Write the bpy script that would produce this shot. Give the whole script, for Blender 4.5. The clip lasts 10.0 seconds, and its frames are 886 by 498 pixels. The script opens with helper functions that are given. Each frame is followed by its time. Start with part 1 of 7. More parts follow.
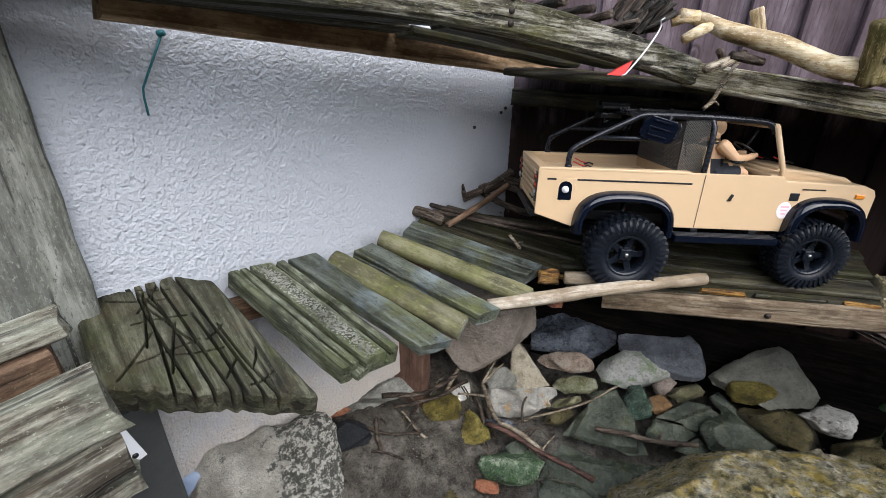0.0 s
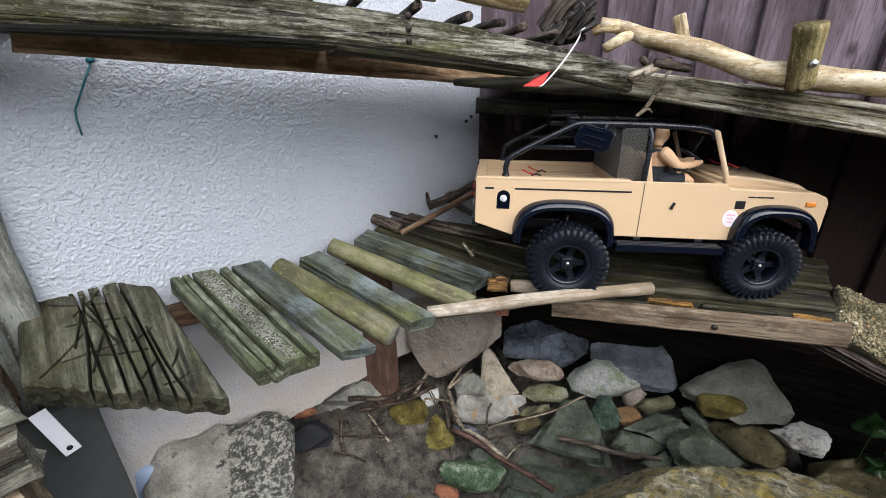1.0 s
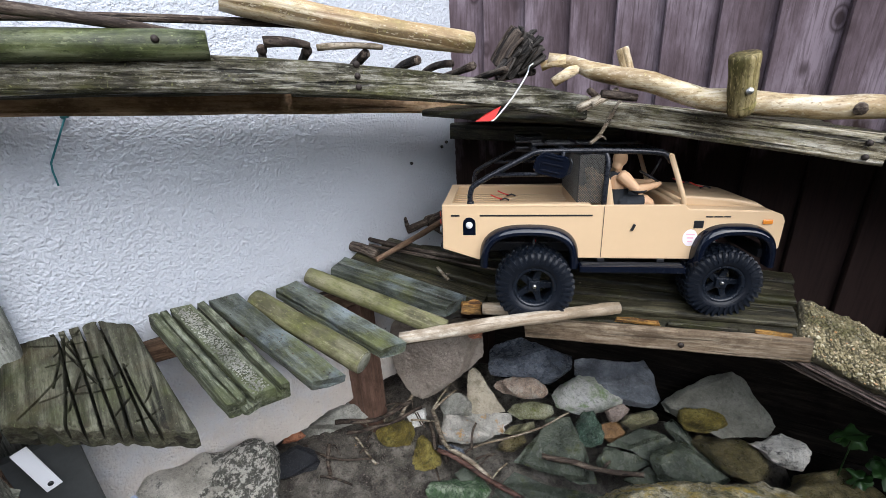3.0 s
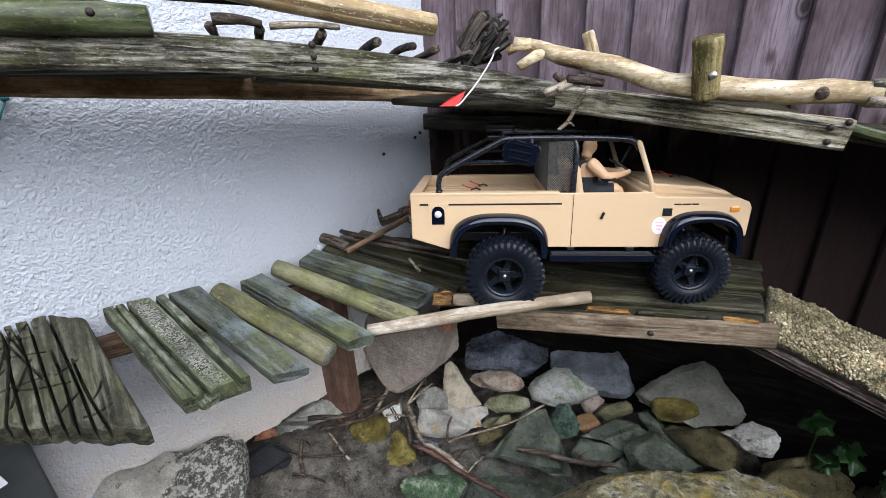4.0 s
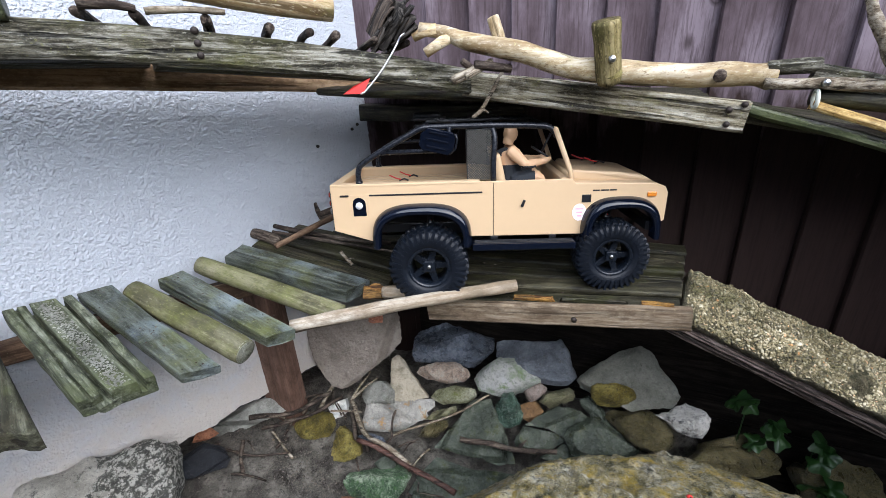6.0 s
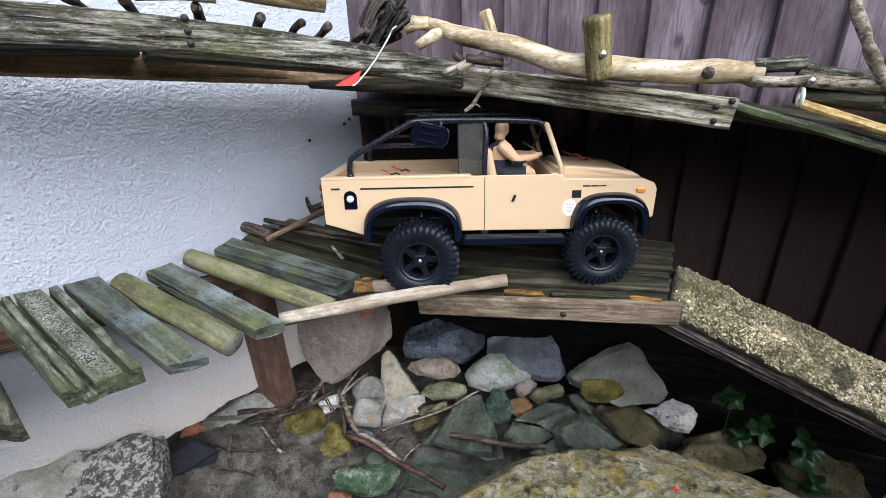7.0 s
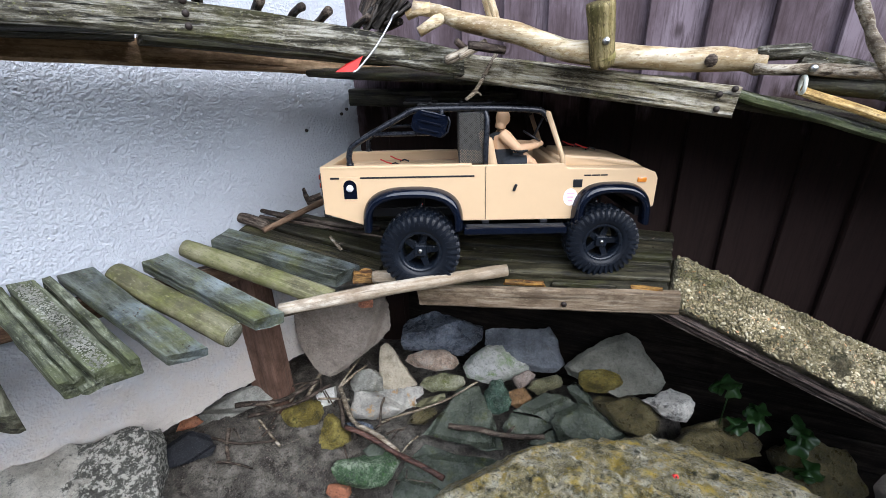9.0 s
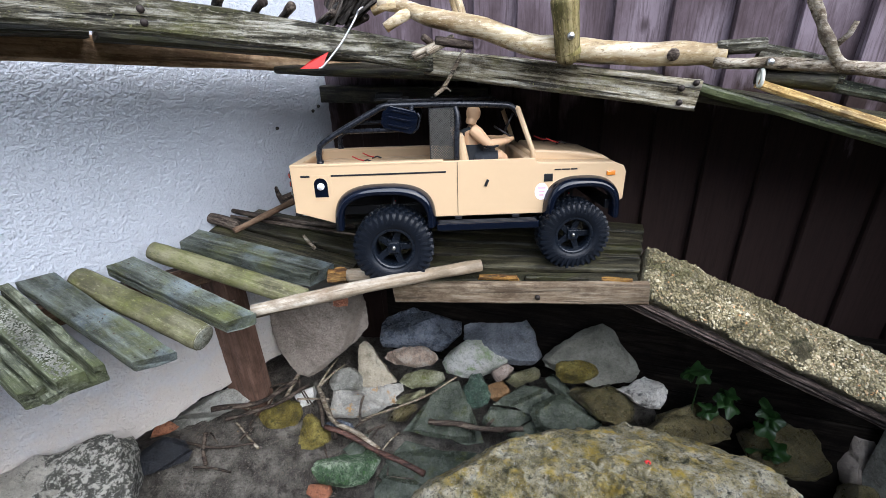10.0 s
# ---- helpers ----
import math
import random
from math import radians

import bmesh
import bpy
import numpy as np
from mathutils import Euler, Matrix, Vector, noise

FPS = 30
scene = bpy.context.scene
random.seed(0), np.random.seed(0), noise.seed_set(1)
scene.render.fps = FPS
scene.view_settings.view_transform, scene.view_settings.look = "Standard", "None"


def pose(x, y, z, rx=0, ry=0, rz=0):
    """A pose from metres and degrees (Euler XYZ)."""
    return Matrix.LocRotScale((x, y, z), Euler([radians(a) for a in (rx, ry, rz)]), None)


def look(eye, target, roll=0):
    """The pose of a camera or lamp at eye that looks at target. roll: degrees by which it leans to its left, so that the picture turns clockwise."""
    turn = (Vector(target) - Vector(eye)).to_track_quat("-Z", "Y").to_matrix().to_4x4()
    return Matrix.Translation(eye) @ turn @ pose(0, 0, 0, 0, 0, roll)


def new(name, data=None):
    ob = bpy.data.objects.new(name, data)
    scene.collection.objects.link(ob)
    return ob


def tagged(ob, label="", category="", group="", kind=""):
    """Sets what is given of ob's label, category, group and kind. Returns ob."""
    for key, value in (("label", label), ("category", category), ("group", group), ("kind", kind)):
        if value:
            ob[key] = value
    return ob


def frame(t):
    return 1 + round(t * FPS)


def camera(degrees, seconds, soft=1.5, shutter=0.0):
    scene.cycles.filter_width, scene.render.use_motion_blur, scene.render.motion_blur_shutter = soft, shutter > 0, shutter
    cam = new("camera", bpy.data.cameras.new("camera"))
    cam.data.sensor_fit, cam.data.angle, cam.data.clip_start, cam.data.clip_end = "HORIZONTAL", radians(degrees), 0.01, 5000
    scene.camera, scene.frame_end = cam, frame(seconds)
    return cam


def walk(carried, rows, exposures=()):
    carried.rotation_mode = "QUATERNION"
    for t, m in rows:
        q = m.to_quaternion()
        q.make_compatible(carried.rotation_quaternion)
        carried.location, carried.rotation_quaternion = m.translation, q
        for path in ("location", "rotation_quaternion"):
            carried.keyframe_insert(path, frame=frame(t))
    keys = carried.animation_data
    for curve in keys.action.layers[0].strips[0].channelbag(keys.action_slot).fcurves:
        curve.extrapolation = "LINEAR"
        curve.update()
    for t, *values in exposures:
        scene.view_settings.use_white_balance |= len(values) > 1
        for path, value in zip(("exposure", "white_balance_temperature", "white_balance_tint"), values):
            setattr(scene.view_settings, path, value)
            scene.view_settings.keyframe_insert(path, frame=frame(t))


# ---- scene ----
cam = camera(91.6, 10.0, 0.5)
PATH = [
    (0, (0.045, -0.036, 0.577), (-0.021, 1.784, -0.25), 0.8),
    (0.5, (0.146, -0.039, 0.587), (-0.01, 1.779, -0.231), -0.1),
    (1, (0.189, -0.036, 0.589), (-0.023, 1.78, -0.221), -0.9),
    (1.5, (0.202, -0.022, 0.604), (-0.035, 1.793, -0.202), -1.4),
    (2, (0.204, -0.02, 0.619), (-0.044, 1.799, -0.172), -2.2),
    (2.2, (0.209, -0.023, 0.621), (-0.039, 1.799, -0.167), -2.6),
    (3.3, (0.266, -0.040, 0.615), (0.024, 1.795, -0.142), -3.5),
    (3.5, (0.271, -0.039, 0.609), (0.046, 1.797, -0.151), -3.4),
    (4, (0.281, -0.029, 0.6), (0.089, 1.806, -0.172), -3.0),
    (4.5, (0.306, -0.024, 0.601), (0.124, 1.813, -0.17), -3.4),
    (5, (0.346, -0.025, 0.594), (0.185, 1.809, -0.185), -3.5),
    (5.5, (0.364, -0.022, 0.589), (0.226, 1.812, -0.196), -3.7),
    (5.7, (0.371, -0.018, 0.588), (0.241, 1.814, -0.204), -3.8),
    (6.8, (0.381, -0.019, 0.579), (0.283, 1.811, -0.222), -2.8),
    (7, (0.38, -0.023, 0.578), (0.29, 1.808, -0.221), -2.7),
    (7.5, (0.385, -0.024, 0.577), (0.302, 1.807, -0.224), -2.7),
    (8, (0.374, -0.024, 0.575), (0.293, 1.806, -0.227), -3.0),
    (8.5, (0.369, -0.024, 0.571), (0.294, 1.805, -0.236), -2.6),
    (9, (0.368, -0.023, 0.569), (0.309, 1.801, -0.251), -2.4),
    (9.5, (0.371, -0.023, 0.559), (0.343, 1.792, -0.28), -1.5),
    (10, (0.383, -0.023, 0.569), (0.401, 1.792, -0.271), -2.7),
]
walk(cam, [(t, look(eye, target, roll)) for t, eye, target, roll in PATH], [(0.0, 0.62, 6350, 12), (2.5, 0.64, 6250, 12), (5.0, 0.76, 6000, 12), (10.0, 0.86, 5950, 12)])

# ---- light ----
world = bpy.data.worlds.new("overcast_sky")
scene.world = world
world.use_nodes = True
SUN_UP, SUN_TURN = radians(44), radians(148)
sky = world.node_tree.nodes.new("ShaderNodeTexSky")
sky.sky_type, sky.sun_disc = "NISHITA", False
sky.sun_elevation, sky.sun_rotation = SUN_UP, SUN_TURN
sky.dust_density, sky.air_density = 3.0, 1.0
world.node_tree.links.new(sky.outputs[0], world.node_tree.nodes["Background"].inputs[0])
world.node_tree.nodes["Background"].inputs[1].default_value = 0.10
lamp = bpy.data.lights.new("sun", "SUN")
lamp.energy, lamp.angle, lamp.color = 4.2, radians(88), (0.95, 0.98, 1.0)
sun = new("sun", lamp)
sun.matrix_world = look((math.sin(SUN_TURN) * 5, math.cos(SUN_TURN) * 5, math.tan(SUN_UP) * 5), (0, 0, 0))

# ---- materials ----


def nodes_of(name):
    m = bpy.data.materials.new(name)
    m.use_nodes = True
    t = m.node_tree
    b = t.nodes["Principled BSDF"]
    c = t.nodes.new("ShaderNodeTexCoord")
    return m, t, b, c


def noise_at(t, vec, scale, detail=6, rough=0.6, stretch=None, shift=None):
    if stretch or shift:
        mp = t.nodes.new("ShaderNodeMapping")
        t.links.new(vec, mp.inputs[0])
        if stretch:
            mp.inputs["Scale"].default_value = stretch
        if shift is not None:
            t.links.new(shift, mp.inputs["Location"])
        vec = mp.outputs[0]
    n = t.nodes.new("ShaderNodeTexNoise")
    n.inputs["Scale"].default_value, n.inputs["Detail"].default_value, n.inputs["Roughness"].default_value = scale, detail, rough
    t.links.new(vec, n.inputs["Vector"])
    return n.outputs["Fac"]


def ramp(t, fac, stops):
    r = t.nodes.new("ShaderNodeValToRGB")
    e = r.color_ramp.elements
    while len(e) < len(stops):
        e.new(0.5)
    for el, (p, c) in zip(e, stops):
        el.position, el.color = p, (c, c, c, 1) if isinstance(c, (int, float)) else (*c, 1)
    t.links.new(fac, r.inputs[0])
    return r.outputs[0]


def mix(t, fac, a, b, mode="MIX"):
    m = t.nodes.new("ShaderNodeMix")
    m.data_type, m.blend_type = "RGBA", mode
    for sock, v in ((m.inputs[0], fac), (m.inputs[6], a), (m.inputs[7], b)):
        if isinstance(v, (int, float)):
            sock.default_value = v
        elif isinstance(v, tuple):
            sock.default_value = (*v, 1)
        else:
            t.links.new(v, sock)
    return m.outputs[2]


def bump(t, b, heights, strength=0.5, distance=0.002):
    last = None
    for h, s in heights:
        n = t.nodes.new("ShaderNodeBump")
        n.inputs["Strength"].default_value, n.inputs["Distance"].default_value = s * strength, distance
        t.links.new(h, n.inputs["Height"])
        if last:
            t.links.new(last, n.inputs["Normal"])
        last = n.outputs[0]
    t.links.new(last, b.inputs["Normal"])


def random_shift(t):
    o = t.nodes.new("ShaderNodeObjectInfo")
    v = t.nodes.new("ShaderNodeVectorMath")
    v.operation = "SCALE"
    v.inputs[0].default_value = (7.0, 5.0, 3.0)
    t.links.new(o.outputs["Random"], v.inputs["Scale"])
    return v.outputs[0], o.outputs["Random"]


def wood(name, dark, mid, light, moss=None, moss_amount=0.5, rough=0.8, grain=1.0, stain=(0.03, 0.025, 0.02), stain_amount=0.4, relief=0.6, fleck_amount=0.6, streak=1.0):
    """Weathered wood, its grain along the local x axis."""
    m, t, b, c = nodes_of(name)
    obj = c.outputs["Object"]
    shift, rnd = random_shift(t)
    fibre = noise_at(t, obj, 230 * grain, 8, 0.7, (0.085, 1, 1), shift)
    band = noise_at(t, obj, 48 * grain, 6, 0.6, (0.12, 1, 1), shift)
    blot = noise_at(t, obj, 32, 9, 0.72, (0.55, 1, 1), shift)
    patch = noise_at(t, obj, 14, 5, 0.6, None, None)
    col = ramp(t, fibre, [(0.5 - 0.09 / streak, dark), (0.5, mid), (0.5 + 0.10 / streak, light)])
    col = mix(t, ramp(t, band, [(0.46, 0.0), (0.62, 0.55 * streak)]), col, dark)
    col = mix(t, ramp(t, blot, [(0.48, 0.0), (0.60, 0.75)]), col, tuple(v * 0.7 for v in dark))
    col = mix(t, ramp(t, blot, [(0.33, 0.25), (0.43, 0.0)]), col, light)
    crack = noise_at(t, obj, 150 * grain, 4, 0.5, (0.035, 1, 1), shift)
    col = mix(t, ramp(t, crack, [(0.37, 0.95 * streak), (0.41, 0.0)]), col, tuple(v * 0.3 for v in dark))
    col = mix(t, ramp(t, patch, [(0.52, 0.0), (0.7, stain_amount)]), col, stain)
    fleck = noise_at(t, obj, 330, 5, 0.7, (0.35, 1, 1), shift)
    col = mix(t, ramp(t, fleck, [(0.57, 0.0), (0.64, fleck_amount)]), col, light)
    col = mix(t, ramp(t, fleck, [(0.37, 0.2 + fleck_amount), (0.43, 0.0)]), col, tuple(v * 0.6 for v in dark))
    if moss:
        green = noise_at(t, obj, 24, 7, 0.7, (0.6, 1, 1), shift)
        col = mix(t, ramp(t, green, [(0.62 - 0.3 * moss_amount, 0.0), (0.82 - 0.25 * moss_amount, 0.6)]), col, moss)
        speck = noise_at(t, obj, 260, 3, 0.6)
        col = mix(t, ramp(t, speck, [(0.64, 0.0), (0.72, 0.5)]), col, tuple(min(1, v * 2.2 + 0.05) for v in moss))
    bright = t.nodes.new("ShaderNodeHueSaturation")
    vr = t.nodes.new("ShaderNodeMapRange")
    vr.inputs["To Min"].default_value, vr.inputs["To Max"].default_value = 0.8, 1.2
    t.links.new(rnd, vr.inputs["Value"])
    t.links.new(vr.outputs[0], bright.inputs["Value"])
    t.links.new(col, bright.inputs["Color"])
    t.links.new(bright.outputs[0], b.inputs["Base Color"])
    t.links.new(ramp(t, fibre, [(0.3, min(1, rough + 0.1)), (0.75, rough - 0.15)]), b.inputs["Roughness"])
    bump(t, b, [(fibre, 0.7), (fleck, 0.7), (noise_at(t, obj, 600, 4), 0.3), (band, 0.6), (ramp(t, crack, [(0.35, 0.0), (0.42, 1.0)]), 1.0)], relief, 0.0026)
    b.inputs["Specular IOR Level"].default_value = 0.32
    return m


def stone_mat(name, dark, mid, light, spot=None, spot_amount=0.3, rough=0.8, scale=1.0, relief=0.7, moss=None, moss_amount=0.3, crust=None, blotch=0.45):
    m, t, b, c = nodes_of(name)
    obj = c.outputs["Object"]
    shift, rnd = random_shift(t)
    big = noise_at(t, obj, 18 * scale, 8, 0.65, (1, 1, 1), shift)
    fine = noise_at(t, obj, 160 * scale, 6, 0.7, (1, 1, 1), shift)
    col = ramp(t, big, [(0.36, dark), (0.5, mid), (0.64, light)])
    col = mix(t, ramp(t, fine, [(0.38, 0.2 + blotch), (0.485, 0.0)]), col, tuple(v * 0.5 for v in dark))
    grain = noise_at(t, obj, 420 * scale, 3, 0.6, (1, 1, 1), shift)
    col = mix(t, ramp(t, grain, [(0.57, 0.0), (0.68, min(0.55, 0.2 + blotch))]), col, tuple(min(1, v * 1.3) for v in light))
    mid_scale = noise_at(t, obj, 60 * scale, 8, 0.7, (1, 1, 1), shift)
    col = mix(t, ramp(t, mid_scale, [(0.36, blotch), (0.47, 0.0)]), col, dark)
    col = mix(t, ramp(t, mid_scale, [(0.56, 0.0), (0.68, blotch * 0.8)]), col, light)
    if spot:
        s = noise_at(t, obj, 45 * scale, 7, 0.75, (1, 1, 1), shift)
        col = mix(t, ramp(t, s, [(0.6 - 0.2 * spot_amount, 0.0), (0.7 - 0.2 * spot_amount, 0.9)]), col, spot)
    if moss:
        s = noise_at(t, obj, 26 * scale, 8, 0.7, (1, 1, 1), shift)
        col = mix(t, ramp(t, s, [(0.62 - 0.3 * moss_amount, 0.0), (0.78 - 0.3 * moss_amount, 0.9)]), col, moss)
    if crust:
        # a dark crust of lichen over one end, ragged at its border
        sep = t.nodes.new("ShaderNodeSeparateXYZ")
        t.links.new(obj, sep.inputs[0])
        edge = t.nodes.new("ShaderNodeMath")
        edge.operation = "MULTIPLY_ADD"
        edge.inputs[1].default_value, edge.inputs[2].default_value = 6.0, 0.0
        t.links.new(sep.outputs["X"], edge.inputs[0])
        t.links.new(noise_at(t, obj, 40, 8, 0.7), edge.inputs[2])
        col = mix(t, ramp(t, edge.outputs[0], [(0.50 + crust, 0.0), (0.56 + crust, 0.85)]), col, ramp(t, noise_at(t, obj, 110, 6, 0.75), [(0.45, (0.010, 0.011, 0.008)), (0.50, (0.13, 0.135, 0.10)), (0.55, (0.74, 0.73, 0.66))]))
    pit = noise_at(t, obj, 250 * scale, 4, 0.65, (1, 1, 1), shift)
    col = mix(t, ramp(t, pit, [(0.35, min(0.85, 0.25 + blotch)), (0.41, 0.0)]), col, tuple(v * 0.25 for v in dark))
    col = mix(t, ramp(t, pit, [(0.62, 0.0), (0.68, min(0.5, 0.1 + blotch))]), col, tuple(min(1, v * 1.5 + 0.02) for v in light))
    seam = noise_at(t, obj, 30 * scale, 3, 0.5, (1, 2.2, 1), shift)
    col = mix(t, ramp(t, seam, [(0.485, 0.0), (0.495, 0.2), (0.505, 0.2), (0.515, 0.0)]), col, tuple(v * 0.6 for v in dark)) if blotch < 0.3 else col
    t.links.new(col, b.inputs["Base Color"])
    t.links.new(ramp(t, mid_scale, [(0.35, rough - 0.22), (0.65, rough)]), b.inputs["Roughness"])
    bump(t, b, [(big, 0.8), (mid_scale, 1.0), (fine, 1.0), (pit, 0.8), (noise_at(t, obj, 420, 4, 0.7), 0.6)], relief * 1.25, 0.005)
    return m


def plain(name, col, rough=0.5, metal=0.0, vary=0.15, relief=0.15, scale=200, coat=0.0):
    m, t, b, c = nodes_of(name)
    obj = c.outputs["Object"]
    n = noise_at(t, obj, scale * 0.15, 5)
    f = noise_at(t, obj, scale, 4)
    d = tuple(v * (1 - vary) for v in col)
    t.links.new(mix(t, n, d, tuple(min(1, v * (1 + vary * 0.6)) for v in col)), b.inputs["Base Color"])
    t.links.new(ramp(t, f, [(0.3, max(0.03, rough - 0.08)), (0.7, min(1, rough + 0.1))]), b.inputs["Roughness"])
    b.inputs["Metallic"].default_value = metal
    b.inputs["Coat Weight"].default_value = coat
    if relief:
        bump(t, b, [(f, 1.0)], relief, 0.0005)
    return m


GREY_WOOD = wood("weathered_grey_timber", (0.016, 0.014, 0.007), (0.150, 0.138, 0.096), (0.46, 0.445, 0.375), (0.105, 0.105, 0.026), 0.45, 0.8, 0.8, (0.022, 0.018, 0.009), 0.7, 1.0, 0.45, 0.9)
STRIPED_WOOD = wood("weathered_striped_timber", (0.035, 0.026, 0.012), (0.37, 0.325, 0.215), (0.68, 0.64, 0.53), (0.15, 0.15, 0.04), 0.2, 0.85, 0.6, (0.08, 0.06, 0.03), 0.25, 1.0, 0.15, 0.9)
BROWN_WOOD = wood("brown_timber", (0.07, 0.040, 0.023), (0.16, 0.098, 0.060), (0.25, 0.165, 0.105), (0.07, 0.07, 0.03), 0.15, 0.8, 0.5, (0.05, 0.03, 0.018), 0.5, 0.5, 0.25)
REAR_WOOD = wood("warm_brown_beam", (0.15, 0.090, 0.045), (0.34, 0.225, 0.130), (0.50, 0.365, 0.235), (0.15, 0.13, 0.045), 0.25, 0.75, 0.5, (0.085, 0.050, 0.026), 0.4, 0.5, 0.25, 0.7)
POST_WOOD = wood("stained_post_timber", (0.105, 0.058, 0.040), (0.185, 0.108, 0.078), (0.25, 0.16, 0.12), None, 0, 0.65, 0.5, (0.070, 0.040, 0.027), 0.4, 0.3, 0.15, 0.4)
MOSS_WOOD = wood("mossy_plank", (0.026, 0.031, 0.018), (0.118, 0.128, 0.084), (0.30, 0.32, 0.245), (0.082, 0.098, 0.030), 0.48, 0.8, 0.5, (0.013, 0.015, 0.008), 0.95, 0.9, 0.42, 0.7)
BLUE_WOOD = wood("wet_dark_plank", (0.016, 0.019, 0.014), (0.080, 0.090, 0.072), (0.20, 0.225, 0.205), (0.115, 0.125, 0.030), 0.48, 0.4, 0.4, (0.23, 0.28, 0.31), 0.6, 0.75, 0.4, 0.5)
DECK_WOOD = wood("dark_deck_board", (0.009, 0.0082, 0.0045), (0.033, 0.029, 0.0165), (0.088, 0.079, 0.047), (0.050, 0.052, 0.014), 0.5, 0.5, 0.55, (0.011, 0.009, 0.005), 0.6, 0.7, 0.25, 0.75)
FACE_WOOD = wood("bleached_board", (0.12, 0.080, 0.048), (0.27, 0.205, 0.135), (0.42, 0.36, 0.27), (0.12, 0.105, 0.045), 0.15, 0.85, 0.9, (0.085, 0.058, 0.034), 0.5, 0.5, 0.15, 0.55)
LOG_WOOD = wood("greenish_bark_log", (0.105, 0.098, 0.048), (0.215, 0.205, 0.118), (0.33, 0.31, 0.205), (0.155, 0.170, 0.036), 0.62, 0.7, 0.3, (0.028, 0.024, 0.014), 0.9, 0.5, 0.4, 0.5)
PEELED = wood("peeled_branch", (0.36, 0.25, 0.12), (0.56, 0.45, 0.27), (0.74, 0.66, 0.50), (0.28, 0.26, 0.08), 0.15, 0.45, 0.3, (0.24, 0.13, 0.055), 0.45, 0.2)
PALE = wood("bleached_stick", (0.30, 0.23, 0.15), (0.52, 0.45, 0.35), (0.68, 0.62, 0.52), None, 0, 0.7, 0.4, (0.22, 0.15, 0.09), 0.45, 0.4, 0.15)
TWIG = wood("brown_twig", (0.022, 0.014, 0.010), (0.078, 0.056, 0.042), (0.16, 0.13, 0.10), None, 0, 0.8, 0.8)
TWIG_RED = wood("reddish_twig", (0.03, 0.012, 0.008), (0.10, 0.045, 0.032), (0.20, 0.11, 0.085), None, 0, 0.6, 0.8)
TWIG_PALE = wood("pale_twig", (0.098, 0.071, 0.045), (0.285, 0.240, 0.173), (0.435, 0.390, 0.315), (0.16, 0.15, 0.07), 0.2, 0.8, 0.8)
BARK = wood("dark_bark_chips", (0.01, 0.008, 0.006), (0.035, 0.03, 0.025), (0.09, 0.08, 0.07), None, 0, 0.8, 0.8)
CUT = stone_mat("log_end_lichen", (0.10, 0.10, 0.06), (0.27, 0.27, 0.20), (0.46, 0.47, 0.39), (0.09, 0.10, 0.03), 0.3, 0.9, 2.0)
# near-black, so the dark under the deck is put into the wood
FOOT_WOOD = wood("shade_black_board", (0.003, 0.0022, 0.0018), (0.009, 0.007, 0.0055), (0.018, 0.014, 0.011), None, 0, 0.8, 0.5, (0.004, 0.003, 0.002), 0.4, 0.5, 0.2, 0.7)
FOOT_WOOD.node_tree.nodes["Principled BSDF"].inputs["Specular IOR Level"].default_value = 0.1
ORANGE_WOOD = wood("orange_split_wood", (0.05, 0.02, 0.006), (0.22, 0.105, 0.02), (0.38, 0.21, 0.05), (0.03, 0.028, 0.012), 0.45, 0.7, 0.6)
SPLIT = wood("split_grey_log", (0.05, 0.042, 0.03), (0.18, 0.165, 0.13), (0.34, 0.34, 0.28), (0.22, 0.25, 0.19), 0.45, 0.85, 0.45, (0.09, 0.06, 0.035), 0.5, 0.6, 0.3)

POST_GREEN = wood("mossy_yellow_post", (0.06, 0.045, 0.012), (0.22, 0.175, 0.065), (0.38, 0.31, 0.15), (0.10, 0.105, 0.02), 0.5, 0.7, 0.4, (0.05, 0.03, 0.012), 0.6, 0.4)
WET_LOG = wood("dark_green_wet_log", (0.016, 0.022, 0.008), (0.062, 0.075, 0.032), (0.15, 0.165, 0.095), (0.07, 0.085, 0.02), 0.5, 0.4, 0.35, (0.02, 0.022, 0.012), 0.6, 0.3)
SMOOTH_POST = wood("pale_grey_post", (0.11, 0.115, 0.10), (0.19, 0.195, 0.17), (0.27, 0.28, 0.25), (0.10, 0.11, 0.06), 0.3, 0.8, 0.5, (0.08, 0.08, 0.06), 0.4, 0.3)

SLATE = stone_mat("dark_green_slate", (0.028, 0.036, 0.025), (0.060, 0.073, 0.053), (0.112, 0.128, 0.096), (0.058, 0.066, 0.014), 0.2, 0.36, 1.0, 0.55, None, 0, None, 0.12)
SLATE_OLIVE = stone_mat("olive_grey_slate", (0.098, 0.098, 0.078), (0.167, 0.167, 0.136), (0.236, 0.236, 0.198), (0.05, 0.05, 0.03), 0.05, 0.6, 1.0, 0.6, None, 0, None, 0.15)
SLATE_BLUE = stone_mat("dark_blue_grey_stone", (0.044, 0.053, 0.069), (0.119, 0.140, 0.177), (0.275, 0.312, 0.375), (0.05, 0.05, 0.05), 0.08, 0.4, 1.0, 1.0, None, 0, None, 0.2)
SLATE_LIGHT = stone_mat("blue_grey_stone", (0.115, 0.128, 0.149), (0.257, 0.284, 0.324), (0.459, 0.486, 0.527), (0.11, 0.10, 0.08), 0.08, 0.5, 1.0, 1.0, None, 0, None, 0.18)
